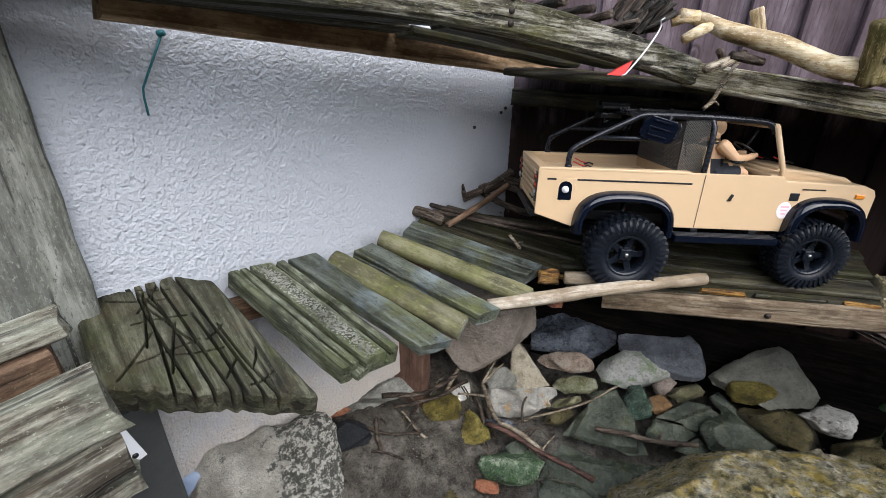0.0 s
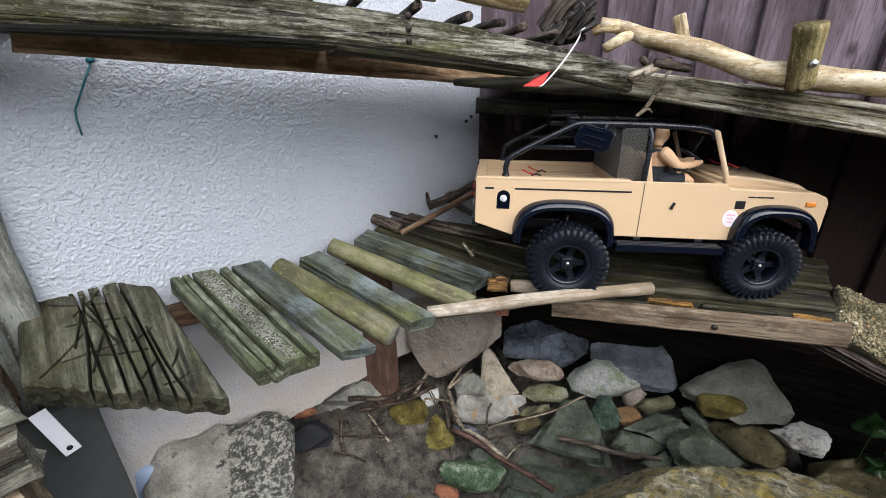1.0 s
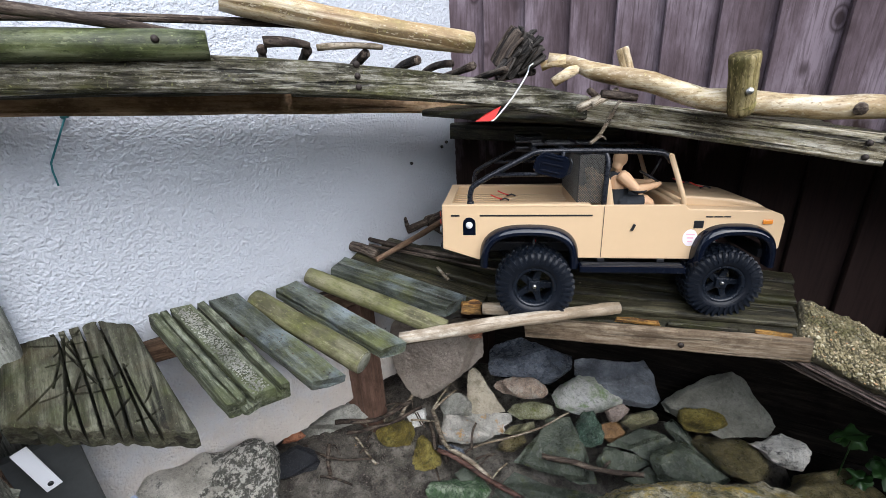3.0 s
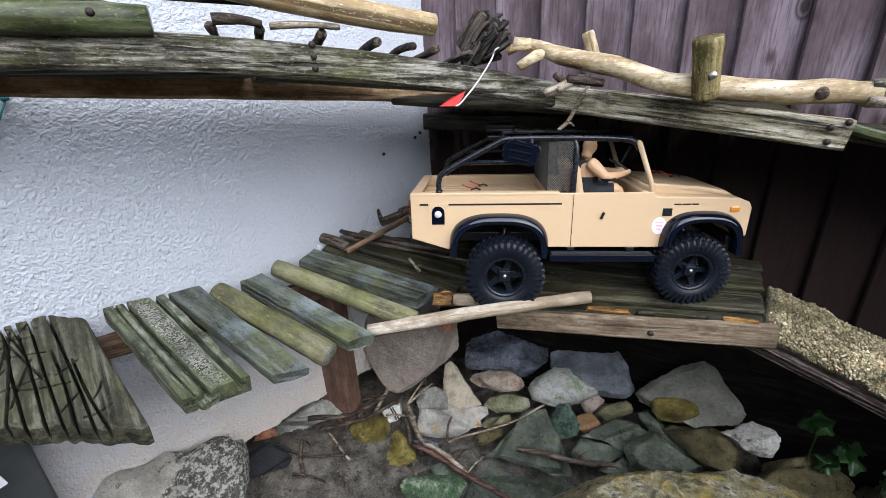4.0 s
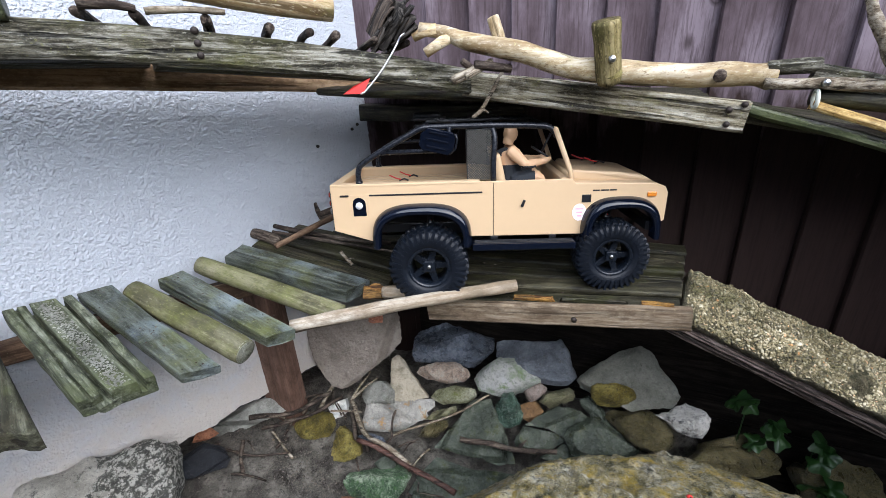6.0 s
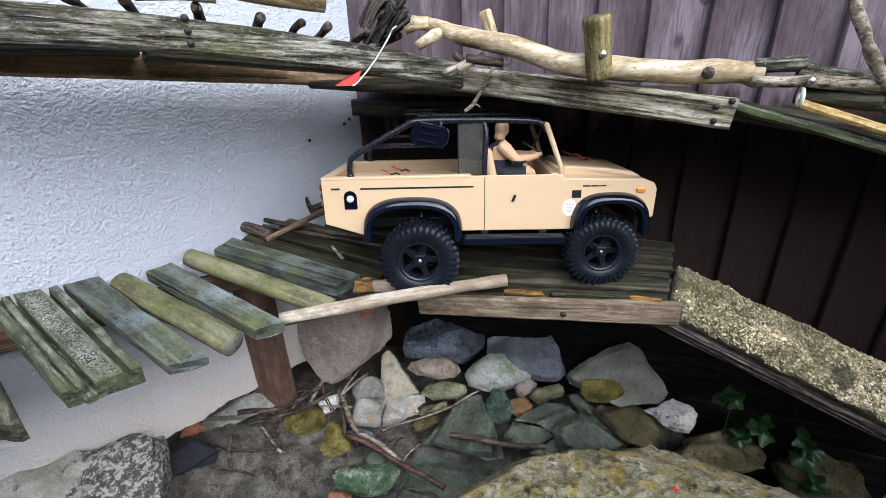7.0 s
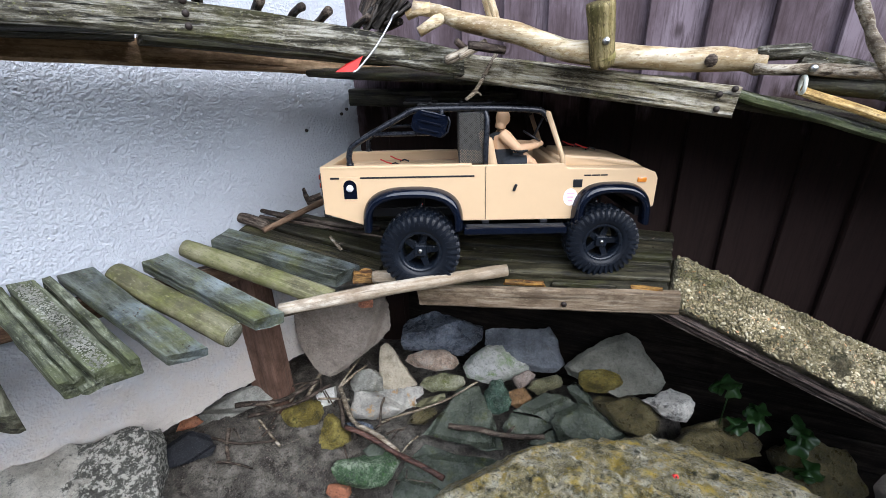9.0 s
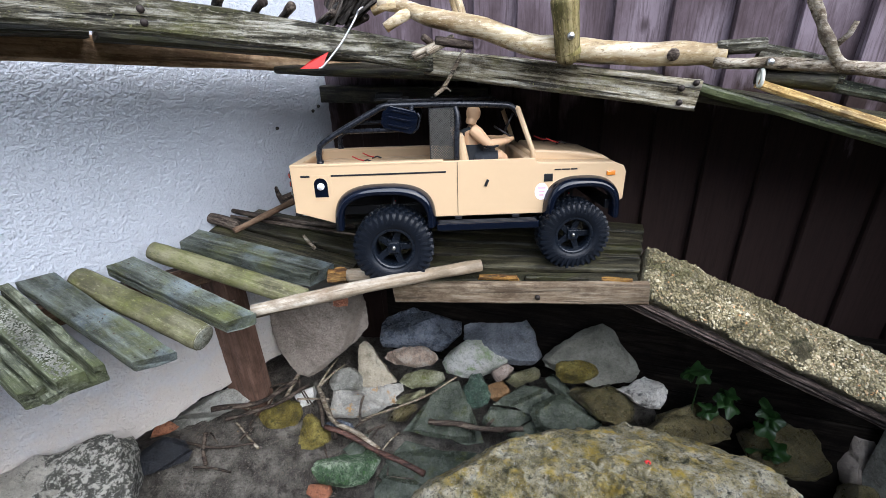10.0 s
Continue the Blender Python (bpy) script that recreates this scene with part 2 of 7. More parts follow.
STONE_GREY = stone_mat("grey_stone", (0.132, 0.132, 0.114), (0.288, 0.288, 0.252), (0.480, 0.480, 0.432), (0.48, 0.46, 0.40), 0.05, 0.85, 1.0, 0.8, (0.07, 0.08, 0.035), 0.1, None, 0.12)
STONE_BEIGE = stone_mat("beige_stone", (0.30, 0.262, 0.185), (0.50, 0.445, 0.335), (0.62, 0.57, 0.45), (0.24, 0.21, 0.13), 0.1, 0.85, 1.0, 0.6, None, 0, None, 0.05)
STONE_BROWN = stone_mat("grey_brown_slab", (0.150, 0.126, 0.102), (0.225, 0.192, 0.160), (0.30, 0.262, 0.222), (0.11, 0.09, 0.07), 0.05, 0.85, 0.7, 0.4, None, 0, None, 0.05)
STONE_PALE = stone_mat("pale_orange_stone", (0.30, 0.29, 0.26), (0.56, 0.545, 0.49), (0.80, 0.78, 0.71), (0.60, 0.34, 0.10), 0.26, 0.85, 0.8, 1.0, None, 0, None, 0.12)
STONE_PINK = stone_mat("pink_granite", (0.42, 0.28, 0.19), (0.86, 0.67, 0.51), (0.97, 0.89, 0.77), (0.95, 0.87, 0.77), 0.3, 0.8, 2.6, 1.2, None, 0, None, 0.45)
STONE_WHITE = stone_mat("white_green_quartz", (0.56, 0.60, 0.48), (0.92, 0.93, 0.87), (0.98, 0.98, 0.97), (0.28, 0.44, 0.13), 0.16, 0.65, 0.7, 1.4, (0.30, 0.46, 0.14), 0.3, None, 0.2)
CHALK = stone_mat("chalk_white_stone", (0.632, 0.644, 0.598), (0.874, 0.874, 0.839), (0.950, 0.950, 0.950), None, 0, 0.75, 1.0, 0.5, None, 0, None, 0.15)
STONE_MOSS = stone_mat("mossy_stone", (0.039, 0.031, 0.013), (0.137, 0.114, 0.046), (0.351, 0.299, 0.156), (0.14, 0.13, 0.02), 0.2, 0.45, 1.4, 1.2, None, 0, None, 0.35)
STONE_LICHEN = stone_mat("green_white_lichen_stone", (0.150, 0.150, 0.062), (0.425, 0.438, 0.250), (0.775, 0.787, 0.625), (0.20, 0.23, 0.05), 0.3, 0.8, 1.3, 1.1, None, 0, None, 0.3)
STONE_OLIVE = stone_mat("olive_stone", (0.091, 0.085, 0.039), (0.247, 0.234, 0.130), (0.442, 0.429, 0.273), (0.11, 0.12, 0.03), 0.2, 0.75, 1.3, 0.9, None, 0, None, 0.2)
STONE_ROSE = stone_mat("rose_brown_stone", (0.16, 0.12, 0.10), (0.33, 0.26, 0.22), (0.50, 0.43, 0.38), None, 0, 0.85, 1.3, 0.7, None, 0, None, 0.3)
STONE_TEAL = stone_mat("wet_green_stone", (0.022, 0.043, 0.030), (0.068, 0.124, 0.089), (0.203, 0.297, 0.230), (0.20, 0.24, 0.18), 0.05, 0.35, 1.2, 0.9, None, 0, None, 0.4)
STONE_GREEN = stone_mat("green_stained_stone", (0.030, 0.080, 0.034), (0.120, 0.235, 0.105), (0.66, 0.76, 0.58), (0.075, 0.21, 0.040), 0.3, 0.8, 1.5, 1.3, None, 0, None, 0.75)
STONE_YELLOW = stone_mat("yellow_lichen_stone", (0.085, 0.064, 0.010), (0.25, 0.195, 0.032), (0.47, 0.39, 0.11), (0.09, 0.085, 0.012), 0.25, 0.8, 1.6, 1.2, None, 0, None, 0.4)
STONE_BW = stone_mat("white_black_stone", (0.420, 0.400, 0.350), (0.680, 0.660, 0.600), (0.860, 0.840, 0.790), (0.014, 0.014, 0.011), 0.42, 0.8, 0.55, 1.0, None, 0, None, 0.15)
CLAY = stone_mat("orange_clay", (0.10, 0.052, 0.018), (0.18, 0.098, 0.036), (0.25, 0.15, 0.065), None, 0, 0.7, 1.0, 0.5, None, 0, None, 0.3)
ROCK_BIG = stone_mat("lichen_boulder", (0.40, 0.38, 0.32), (0.60, 0.575, 0.50), (0.80, 0.77, 0.69), (0.05, 0.05, 0.042), 0.10, 0.9, 1.2, 1.2, None, 0, 0.02, 0.12)
ROCK_GOLD = stone_mat("golden_lichen_boulder", (0.13, 0.115, 0.040), (0.58, 0.50, 0.27), (0.95, 0.90, 0.74), (0.030, 0.034, 0.008), 0.30, 0.95, 1.1, 2.0, (0.72, 0.52, 0.08), 0.42, None, 0.45)
SLATE_BLACK = stone_mat("black_slate", (0.004, 0.005, 0.007), (0.011, 0.013, 0.018), (0.03, 0.034, 0.042), None, 0, 0.5)
FOOTING = stone_mat("dark_wall_footing", (0.03, 0.026, 0.02), (0.07, 0.06, 0.048), (0.12, 0.105, 0.085), None, 0, 0.9)
BRICK = stone_mat("broken_brick", (0.20, 0.07, 0.035), (0.36, 0.14, 0.07), (0.48, 0.22, 0.12), None, 0, 0.9)
SOIL = stone_mat("damp_soil", (0.036, 0.029, 0.022), (0.138, 0.124, 0.102), (0.310, 0.288, 0.245), (0.024, 0.018, 0.012), 0.42, 0.75, 1.2, 1.2, None, 0, None, 0.35)
CONCRETE = stone_mat("pebble_concrete", (0.10, 0.082, 0.038), (0.25, 0.215, 0.125), (0.42, 0.375, 0.25), (0.045, 0.05, 0.016), 0.3, 0.95, 1.6, 1.7, None, 0, None, 0.3)
PLY = wood("dark_plywood", (0.02, 0.014, 0.010), (0.075, 0.052, 0.042), (0.20, 0.16, 0.14), None, 0, 0.7, 0.8, (0.02, 0.012, 0.008), 0.5, 0.8)
PLATE = plain("dark_grey_board", (0.055, 0.06, 0.06), 0.6, 0, 0.4, 0.3)

TAN = plain("tan_painted_body", (0.63, 0.455, 0.275), 0.42, 0, 0.05, 0.1, 300)
TAN_DARK = plain("tan_bed_plastic", (0.57, 0.41, 0.25), 0.5, 0, 0.06, 0.1, 300)
BLACK = plain("black_plastic", (0.012, 0.013, 0.016), 0.35, 0, 0.3, 0.1)
GLOSS = plain("glossy_black_plastic", (0.003, 0.005, 0.012), 0.06, 0, 0.2, 0.0, 200, 0.0)
TUBE = plain("black_tube_paint", (0.014, 0.016, 0.022), 0.28, 0.2, 0.2, 0.1)
RUBBER = plain("tyre_rubber", (0.004, 0.0065, 0.012), 0.42, 0, 0.7, 0.9, 500)
RUBBER.node_tree.nodes["Principled BSDF"].inputs["Specular IOR Level"].default_value = 0.5
RUBBER.node_tree.nodes["Principled BSDF"].inputs["Specular IOR Level"].default_value = 0.3
RIM = plain("black_wheel_rim", (0.006, 0.009, 0.015), 0.3, 0.1, 0.2, 0.1)
SILVER = plain("satin_aluminium", (0.55, 0.57, 0.60), 0.3, 1.0, 0.15, 0.1)
STEEL = plain("zinc_screw", (0.5, 0.5, 0.48), 0.35, 1.0, 0.2, 0.2)
RUSTY = plain("rusty_screw", (0.03, 0.022, 0.018), 0.6, 0.4, 0.4, 0.4)
RED = plain("red_plastic", (0.62, 0.035, 0.03), 0.4, 0, 0.1, 0.05)
RED_LENS = plain("red_lens", (0.30, 0.03, 0.015), 0.15, 0, 0.1, 0.0, 200, 0.6)
ORANGE_LENS = plain("orange_lens", (0.75, 0.25, 0.03), 0.15, 0, 0.1, 0.0, 200, 0.6)
WHITE = plain("white_plastic", (0.78, 0.79, 0.82), 0.35, 0, 0.05, 0.05)
STICKER = plain("pale_sticker", (0.86, 0.78, 0.81), 0.5, 0, 0.05, 0.0)
STICKER_MARK = plain("sticker_print", (0.80, 0.45, 0.53), 0.5, 0, 0.05, 0.0)
SKIN = plain("doll_plastic", (0.60, 0.38, 0.22), 0.55, 0, 0.08, 0.05)
CLOTH = plain("dark_cloth", (0.02, 0.024, 0.03), 0.9, 0, 0.3, 0.3)
TEAL = plain("teal_cord", (0.01, 0.14, 0.16), 0.6, 0, 0.2, 0.1)
WIRE = plain("galvanised_wire", (0.50, 0.50, 0.50), 0.35, 1.0, 0.2, 0.1)
TIE = plain("white_cable_tie", (0.62, 0.64, 0.55), 0.5, 0, 0.1, 0.1)
YELLOW = wood("split_yellow_bamboo", (0.15, 0.085, 0.025), (0.40, 0.26, 0.08), (0.60, 0.47, 0.22), None, 0, 0.6, 0.5, (0.06, 0.035, 0.015), 0.9, 0.3)
BLUE_PLASTIC = plain("pale_blue_plastic", (0.33, 0.42, 0.58), 0.4, 0, 0.1, 0.1)


def wall_paint():
    m, t, b, c = nodes_of("white_roughcast")
    obj = c.outputs["Object"]
    big, fine = noise_at(t, obj, 4, 6), noise_at(t, obj, 90, 5)
    col = mix(t, ramp(t, big, [(0.35, 0.0), (0.7, 0.6)]), (0.485, 0.515, 0.565), (0.445, 0.472, 0.515))
    col = mix(t, ramp(t, noise_at(t, obj, 30, 6), [(0.66, 0.0), (0.8, 0.35)]), col, (0.46, 0.46, 0.45))
    # bounced warm light painted in with splashed earth, fading a hand's width up
    sep = t.nodes.new("ShaderNodeSeparateXYZ")
    t.links.new(obj, sep.inputs[0])
    rise = t.nodes.new("ShaderNodeMath")
    rise.operation = "MULTIPLY_ADD"
    rise.inputs[1].default_value = 2.2
    t.links.new(sep.outputs["Z"], rise.inputs[0])
    t.links.new(noise_at(t, obj, 22, 6, 0.65), rise.inputs[2])
    col = mix(t, ramp(t, rise.outputs[0], [(0.45, 1.0), (0.98, 0.0)]), col, (0.520, 0.480, 0.435))
    t.links.new(col, b.inputs["Base Color"])
    b.inputs["Roughness"].default_value = 0.75
    lump = noise_at(t, obj, 190, 2, 0.5)
    bump(t, b, [(lump, 1.0), (noise_at(t, obj, 420, 2, 0.5), 0.5)], 1.0, 0.0040)
    return m


def leaf_mat():
    m, t, b, c = nodes_of("green_leaf")
    col = ramp(t, noise_at(t, c.outputs["Object"], 60, 5), [(0.3, (0.006, 0.022, 0.004)), (0.7, (0.017, 0.055, 0.009))])
    t.links.new(col, b.inputs["Base Color"])
    b.inputs["Roughness"].default_value = 0.45
    return m


def fence_stain():
    """Worn purple-brown stain over sawn boards with knots; the grain runs along local x."""
    m, t, b, c = nodes_of("purple_brown_fence_stain")
    obj = c.outputs["Object"]
    shift, rnd = random_shift(t)
    fibre = noise_at(t, obj, 260, 5, 0.6, (0.06, 1, 1), shift)
    patch = noise_at(t, obj, 9, 7, 0.65, (0.6, 1.6, 1), shift)
    mp = t.nodes.new("ShaderNodeMapping")
    mp.inputs["Scale"].default_value = (9.0, 15.0, 0.0)
    t.links.new(obj, mp.inputs[0])
    t.links.new(shift, mp.inputs["Location"])
    vor = t.nodes.new("ShaderNodeTexVoronoi")
    vor.inputs["Scale"].default_value = 1.0
    t.links.new(mp.outputs[0], vor.inputs["Vector"])
    knot = vor.outputs["Distance"]
    col = ramp(t, patch, [(0.34, (0.030, 0.021, 0.022)), (0.49, (0.050, 0.037, 0.040)), (0.64, (0.094, 0.075, 0.082))])
    col = mix(t, ramp(t, fibre, [(0.34, 0.7), (0.52, 0.0)]), col, (0.026, 0.018, 0.018))
    col = mix(t, ramp(t, knot, [(0.07, 0.95), (0.12, 0.25), (0.155, 0.85), (0.21, 0.0)]), col, (0.018, 0.012, 0.012))
    speck = noise_at(t, obj, 210, 4, 0.7, None, shift)
    col = mix(t, ramp(t, speck, [(0.68, 0.0), (0.74, 0.5)]), col, (0.11, 0.092, 0.096))
    # brown below carries the bridge's shade in its colour; faded purple-grey above
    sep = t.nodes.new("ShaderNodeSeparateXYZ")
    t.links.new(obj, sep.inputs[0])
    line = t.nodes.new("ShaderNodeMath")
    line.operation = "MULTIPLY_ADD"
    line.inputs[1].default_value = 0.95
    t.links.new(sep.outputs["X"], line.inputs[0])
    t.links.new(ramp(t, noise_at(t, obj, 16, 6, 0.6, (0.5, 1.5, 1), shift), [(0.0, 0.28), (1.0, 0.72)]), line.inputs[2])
    shaded_brown = mix(t, ramp(t, fibre, [(0.34, 0.6), (0.56, 0.0)]), (0.026, 0.0155, 0.0135), (0.013, 0.008, 0.007))
    col = mix(t, ramp(t, line.outputs[0], [(0.93, 0.0), (1.0, 1.0)]), shaded_brown, mix(t, 1.0, col, (2.15, 2.18, 2.32), "MULTIPLY"))
    t.links.new(col, b.inputs["Base Color"])
    t.links.new(ramp(t, patch, [(0.3, 0.85), (0.7, 0.7)]), b.inputs["Roughness"])
    b.inputs["Specular IOR Level"].default_value = 0.15
    bump(t, b, [(fibre, 0.6), (ramp(t, knot, [(0.06, 1.0), (0.16, 0.0)]), 0.4), (patch, 0.5)], 0.5, 0.0016)
    return m


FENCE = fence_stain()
WALL, LEAF = wall_paint(), leaf_mat()
SCORED = wood("old_scored_plank", (0.026, 0.025, 0.014), (0.066, 0.066, 0.042), (0.14, 0.14, 0.10), (0.06, 0.070, 0.022), 0.4, 0.85, 0.45, (0.07, 0.045, 0.020), 0.4, 0.6, 0.25)
MESH = plain("grey_wire_mesh", (0.11, 0.105, 0.095), 0.5, 0.3, 0.2, 0.1)

# ---- builders ----


def mesh_of(name, verts, faces, smooth=True):
    me = bpy.data.meshes.new(name)
    me.from_pydata([tuple(map(float, v)) for v in verts], [], faces)
    me.validate()
    if smooth:
        me.polygons.foreach_set("use_smooth", [True] * len(me.polygons))
    return me


def from_bm(name, bm, smooth=False):
    me = bpy.data.meshes.new(name)
    bmesh.ops.recalc_face_normals(bm, faces=bm.faces)
    bm.to_mesh(me)
    bm.free()
    if smooth:
        me.polygons.foreach_set("use_smooth", [True] * len(me.polygons))
    return me


def part(name, data, material, parent=None, label="", m=None):
    """One mesh object; under a thing or a part if a parent is given."""
    if isinstance(data, bmesh.types.BMesh):
        data = from_bm(name, data)
    if material is not None and not data.materials:
        data.materials.append(material)
    ob = new(name, data)
    if parent is not None:
        ob.parent = parent
    if m is not None:
        ob.matrix_basis = m
    if label:
        ob["label"] = label
    return ob


def thing(name, label, category, m=None, group="", kind=""):
    ob = tagged(new(name), label, category, group, kind)
    if m is not None:
        ob.matrix_basis = m
    return ob


def solo(name, data, material, label, category, m=None, group="", kind=""):
    return tagged(part(name, data, material, None, "", m), label, category, group, kind)


def box(sx, sy, sz, bev=0.001, at=(0, 0, 0), seg=2, bm=None):
    own = bm is None
    bm = bmesh.new() if own else bm
    r = bmesh.ops.create_cube(bm, size=1)
    for v in r["verts"]:
        v.co = Vector((v.co.x * sx + at[0], v.co.y * sy + at[1], v.co.z * sz + at[2]))
    if bev:
        ed = {e for v in r["verts"] for e in v.link_edges}
        bmesh.ops.bevel(bm, geom=list(ed), offset=bev, segments=seg, affect="EDGES", profile=0.6)
    return bm


def tube(points, radii, segs=12, rough=0.0, seed=1, freq=25.0, cap=True, squash=1.0):
    """A round bar, branch or log swept along points."""
    pts = [Vector(p) for p in points]
    n = len(pts)
    if isinstance(radii, (int, float)):
        radii = [radii] * n
    verts, faces = [], []
    up = Vector((0, 0, 1))
    t0 = (pts[1] - pts[0]).normalized()
    side = t0.cross(up if abs(t0.z) < 0.95 else Vector((0, 1, 0))).normalized()
    off = Vector((seed * 3.7, seed * 1.3, seed * 2.1))
    for i, p in enumerate(pts):
        t = (pts[min(i + 1, n - 1)] - pts[max(i - 1, 0)]).normalized()
        side = (side - t * side.dot(t)).normalized()
        other = t.cross(side)
        for k in range(segs):
            a = 2 * math.pi * k / segs
            d = side * math.cos(a) + other * math.sin(a) * squash
            q = p + d * radii[i]
            if rough:
                q += d * (noise.noise(q * freq + off) * rough + noise.noise(q * freq * 4 + off) * rough * 0.35)
            verts.append(q)
    for i in range(n - 1):
        for k in range(segs):
            a, b = i * segs + k, i * segs + (k + 1) % segs
            faces.append((a, b, b + segs, a + segs))
    if cap:
        faces.append(tuple(reversed(range(segs))))
        faces.append(tuple(range((n - 1) * segs, n * segs)))
    return mesh_of("tube", verts, faces)


def curve_points(points, n=14, wobble=0.0, seed=0):
    """Points along a smooth path through the given ones."""
    p = [Vector(q) for q in points]
    p = [p[0] * 2 - p[1]] + p + [p[-1] * 2 - p[-2]]
    out, spans = [], len(p) - 3
    for s in range(spans):
        a, b, c, d = p[s : s + 4]
        k = max(2, n // spans)
        for i in range(k + (s == spans - 1)):
            u = i / k
            out.append(0.5 * (2 * b + (c - a) * u + (2 * a - 5 * b + 4 * c - d) * u * u + (3 * b - a - 3 * c + d) * u**3))
    if wobble:
        out = [q + Vector((noise.noise(q * 18 + Vector((seed, 0, 0))), noise.noise(q * 18 + Vector((0, seed, 5))), noise.noise(q * 18 + Vector((3, 0, seed))))) * wobble for q in out]
    return out


def axes(a, b, width_dir=(0, 0, 1)):
    """A pose whose x runs from a to b and whose z is as near width_dir as can be; its origin is a."""
    a, b = Vector(a), Vector(b)
    x = (b - a).normalized()
    z = Vector(width_dir)
    z = (z - x * z.dot(x)).normalized()
    y = z.cross(x)
    return Matrix(((x.x, y.x, z.x, a.x), (x.y, y.y, z.y, a.y), (x.z, y.z, z.z, a.z), (0, 0, 0, 1))), (b - a).length


def plank_mesh(length, w, th, seed=0, wear=0.0015, bend=0.0, n=18, round_edge=0.004, grooves=(), skew=(0.0, 0.0)):
    """A worn board: x along its length, its top at z = 0. grooves: (y, width, depth) cut along the top."""
    prof = []
    h, r = w / 2, min(round_edge, th * 0.4)
    top = [(-h + r, 0.0)]
    for gy, gw, gd in sorted(grooves):
        top += [(gy - gw / 2, 0), (gy - gw / 2 + gw * 0.12, -gd), (gy + gw / 2 - gw * 0.12, -gd), (gy + gw / 2, 0)]
    steps = [(-h + r + (w - 2 * r) * i / 5, 0.0) for i in range(1, 5)] if not grooves else []
    top += steps + [(h - r, 0.0)]
    prof = top + [(h - r * 0.3, -r * 0.3), (h, -r), (h, -th * 0.5), (h, -th + r), (h - r, -th), (0, -th), (-h + r, -th), (-h, -th + r), (-h, -th * 0.5), (-h, -r), (-h + r * 0.3, -r * 0.3)]
    k = len(prof)
    verts, faces = [], []
    off = Vector((seed * 1.7, seed * 0.9, seed * 2.3))
    for i in range(n + 1):
        u = i / n
        for y, z in prof:
            x = u * length + (skew[0] if i == 0 else skew[1] if i == n else 0) * y / h
            p = Vector((x, y, z + bend * 4 * u * (1 - u)))
            q = p * 30 + off
            e = 1.0 + (2.0 if i in (0, n) else 0)
            p += Vector((noise.noise(q) * wear * 0.6 * (e if i in (0, n) else 0), noise.noise(q + Vector((9, 0, 0))) * wear, noise.noise(Vector((q.x * 0.4, q.y, q.z)) + Vector((0, 9, 0))) * wear))
            if i in (0, n):
                p.x += (wear * 1.2 if i == 0 else -wear * 1.2) * (1 if abs(y) > h * 0.8 or z > -r else 0)
            verts.append(p)
    for i in range(n):
        for j in range(k):
            a, b = i * k + j, i * k + (j + 1) % k
            faces.append((a, a + k, b + k, b))
    faces.append(tuple(range(k)))
    faces.append(tuple(reversed(range(n * k, n * k + k))))
    me = mesh_of("plank", verts, faces, False)
    return me


def plank(name, a, b, w, th, mat, label, category="plank", up=(0, 0, 1), group="", kind="", parent=None, **kw):
    m, length = axes(a, b, up)
    me = plank_mesh(length, w, th, **kw)
    if parent is not None:
        return part(name, me, mat, parent, label, m)
    return solo(name, me, mat, label, category, m, group, kind)


def log(name, a, b, r0, r1, mat, label, category="log", rough=0.0012, seed=1, bow=(0, 0, 0), group="", n=16, parent=None, segs=16):
    """A log or stick in its own frame, x along it."""
    m, length = axes(a, b)
    inv = m.to_3x3().inverted()
    w = inv @ Vector(bow)
    pts = [(length * i / n, w.y * 4 * (i / n) * (1 - i / n), w.z * 4 * (i / n) * (1 - i / n)) for i in range(n + 1)]
    rad = [r0 + (r1 - r0) * i / n for i in range(n + 1)]
    rad[0] *= 0.93
    rad[-1] *= 0.93
    me = tube(pts, rad, segs, rough, seed)
    if parent is not None:
        return part(name, me, mat, parent, label, m)
    return solo(name, me, mat, label, category, m, group)


def twig(name, points, r0, r1, mat, label, seed=1, wobble=0.003, group="", category="twig", forks=()):
    """A crooked twig through world points, with side shoots (at, dx, dy, dz)."""
    base = Vector(points[0])
    pts = curve_points([Vector(p) - base for p in points], 14, wobble, seed)
    n = len(pts)
    me = tube(pts, [r0 + (r1 - r0) * i / (n - 1) for i in range(n)], 8, r0 * 0.25, seed, 60)
    ob = solo(name, me, mat, label, category, Matrix.Translation(base), group)
    for j, (u, dx, dy, dz) in enumerate(forks):
        p = pts[int(u * (n - 1))]
        q = curve_points([p, p + Vector((dx, dy, dz)) * 0.5 + Vector((0, 0, 0.003)), p + Vector((dx, dy, dz))], 6, wobble * 0.5, seed + j)
        part("shoot", tube(q, [r0 * 0.7 - r0 * 0.35 * i / (len(q) - 1) for i in range(len(q))], 7, r0 * 0.2, seed + j, 60), mat, ob)
    return ob


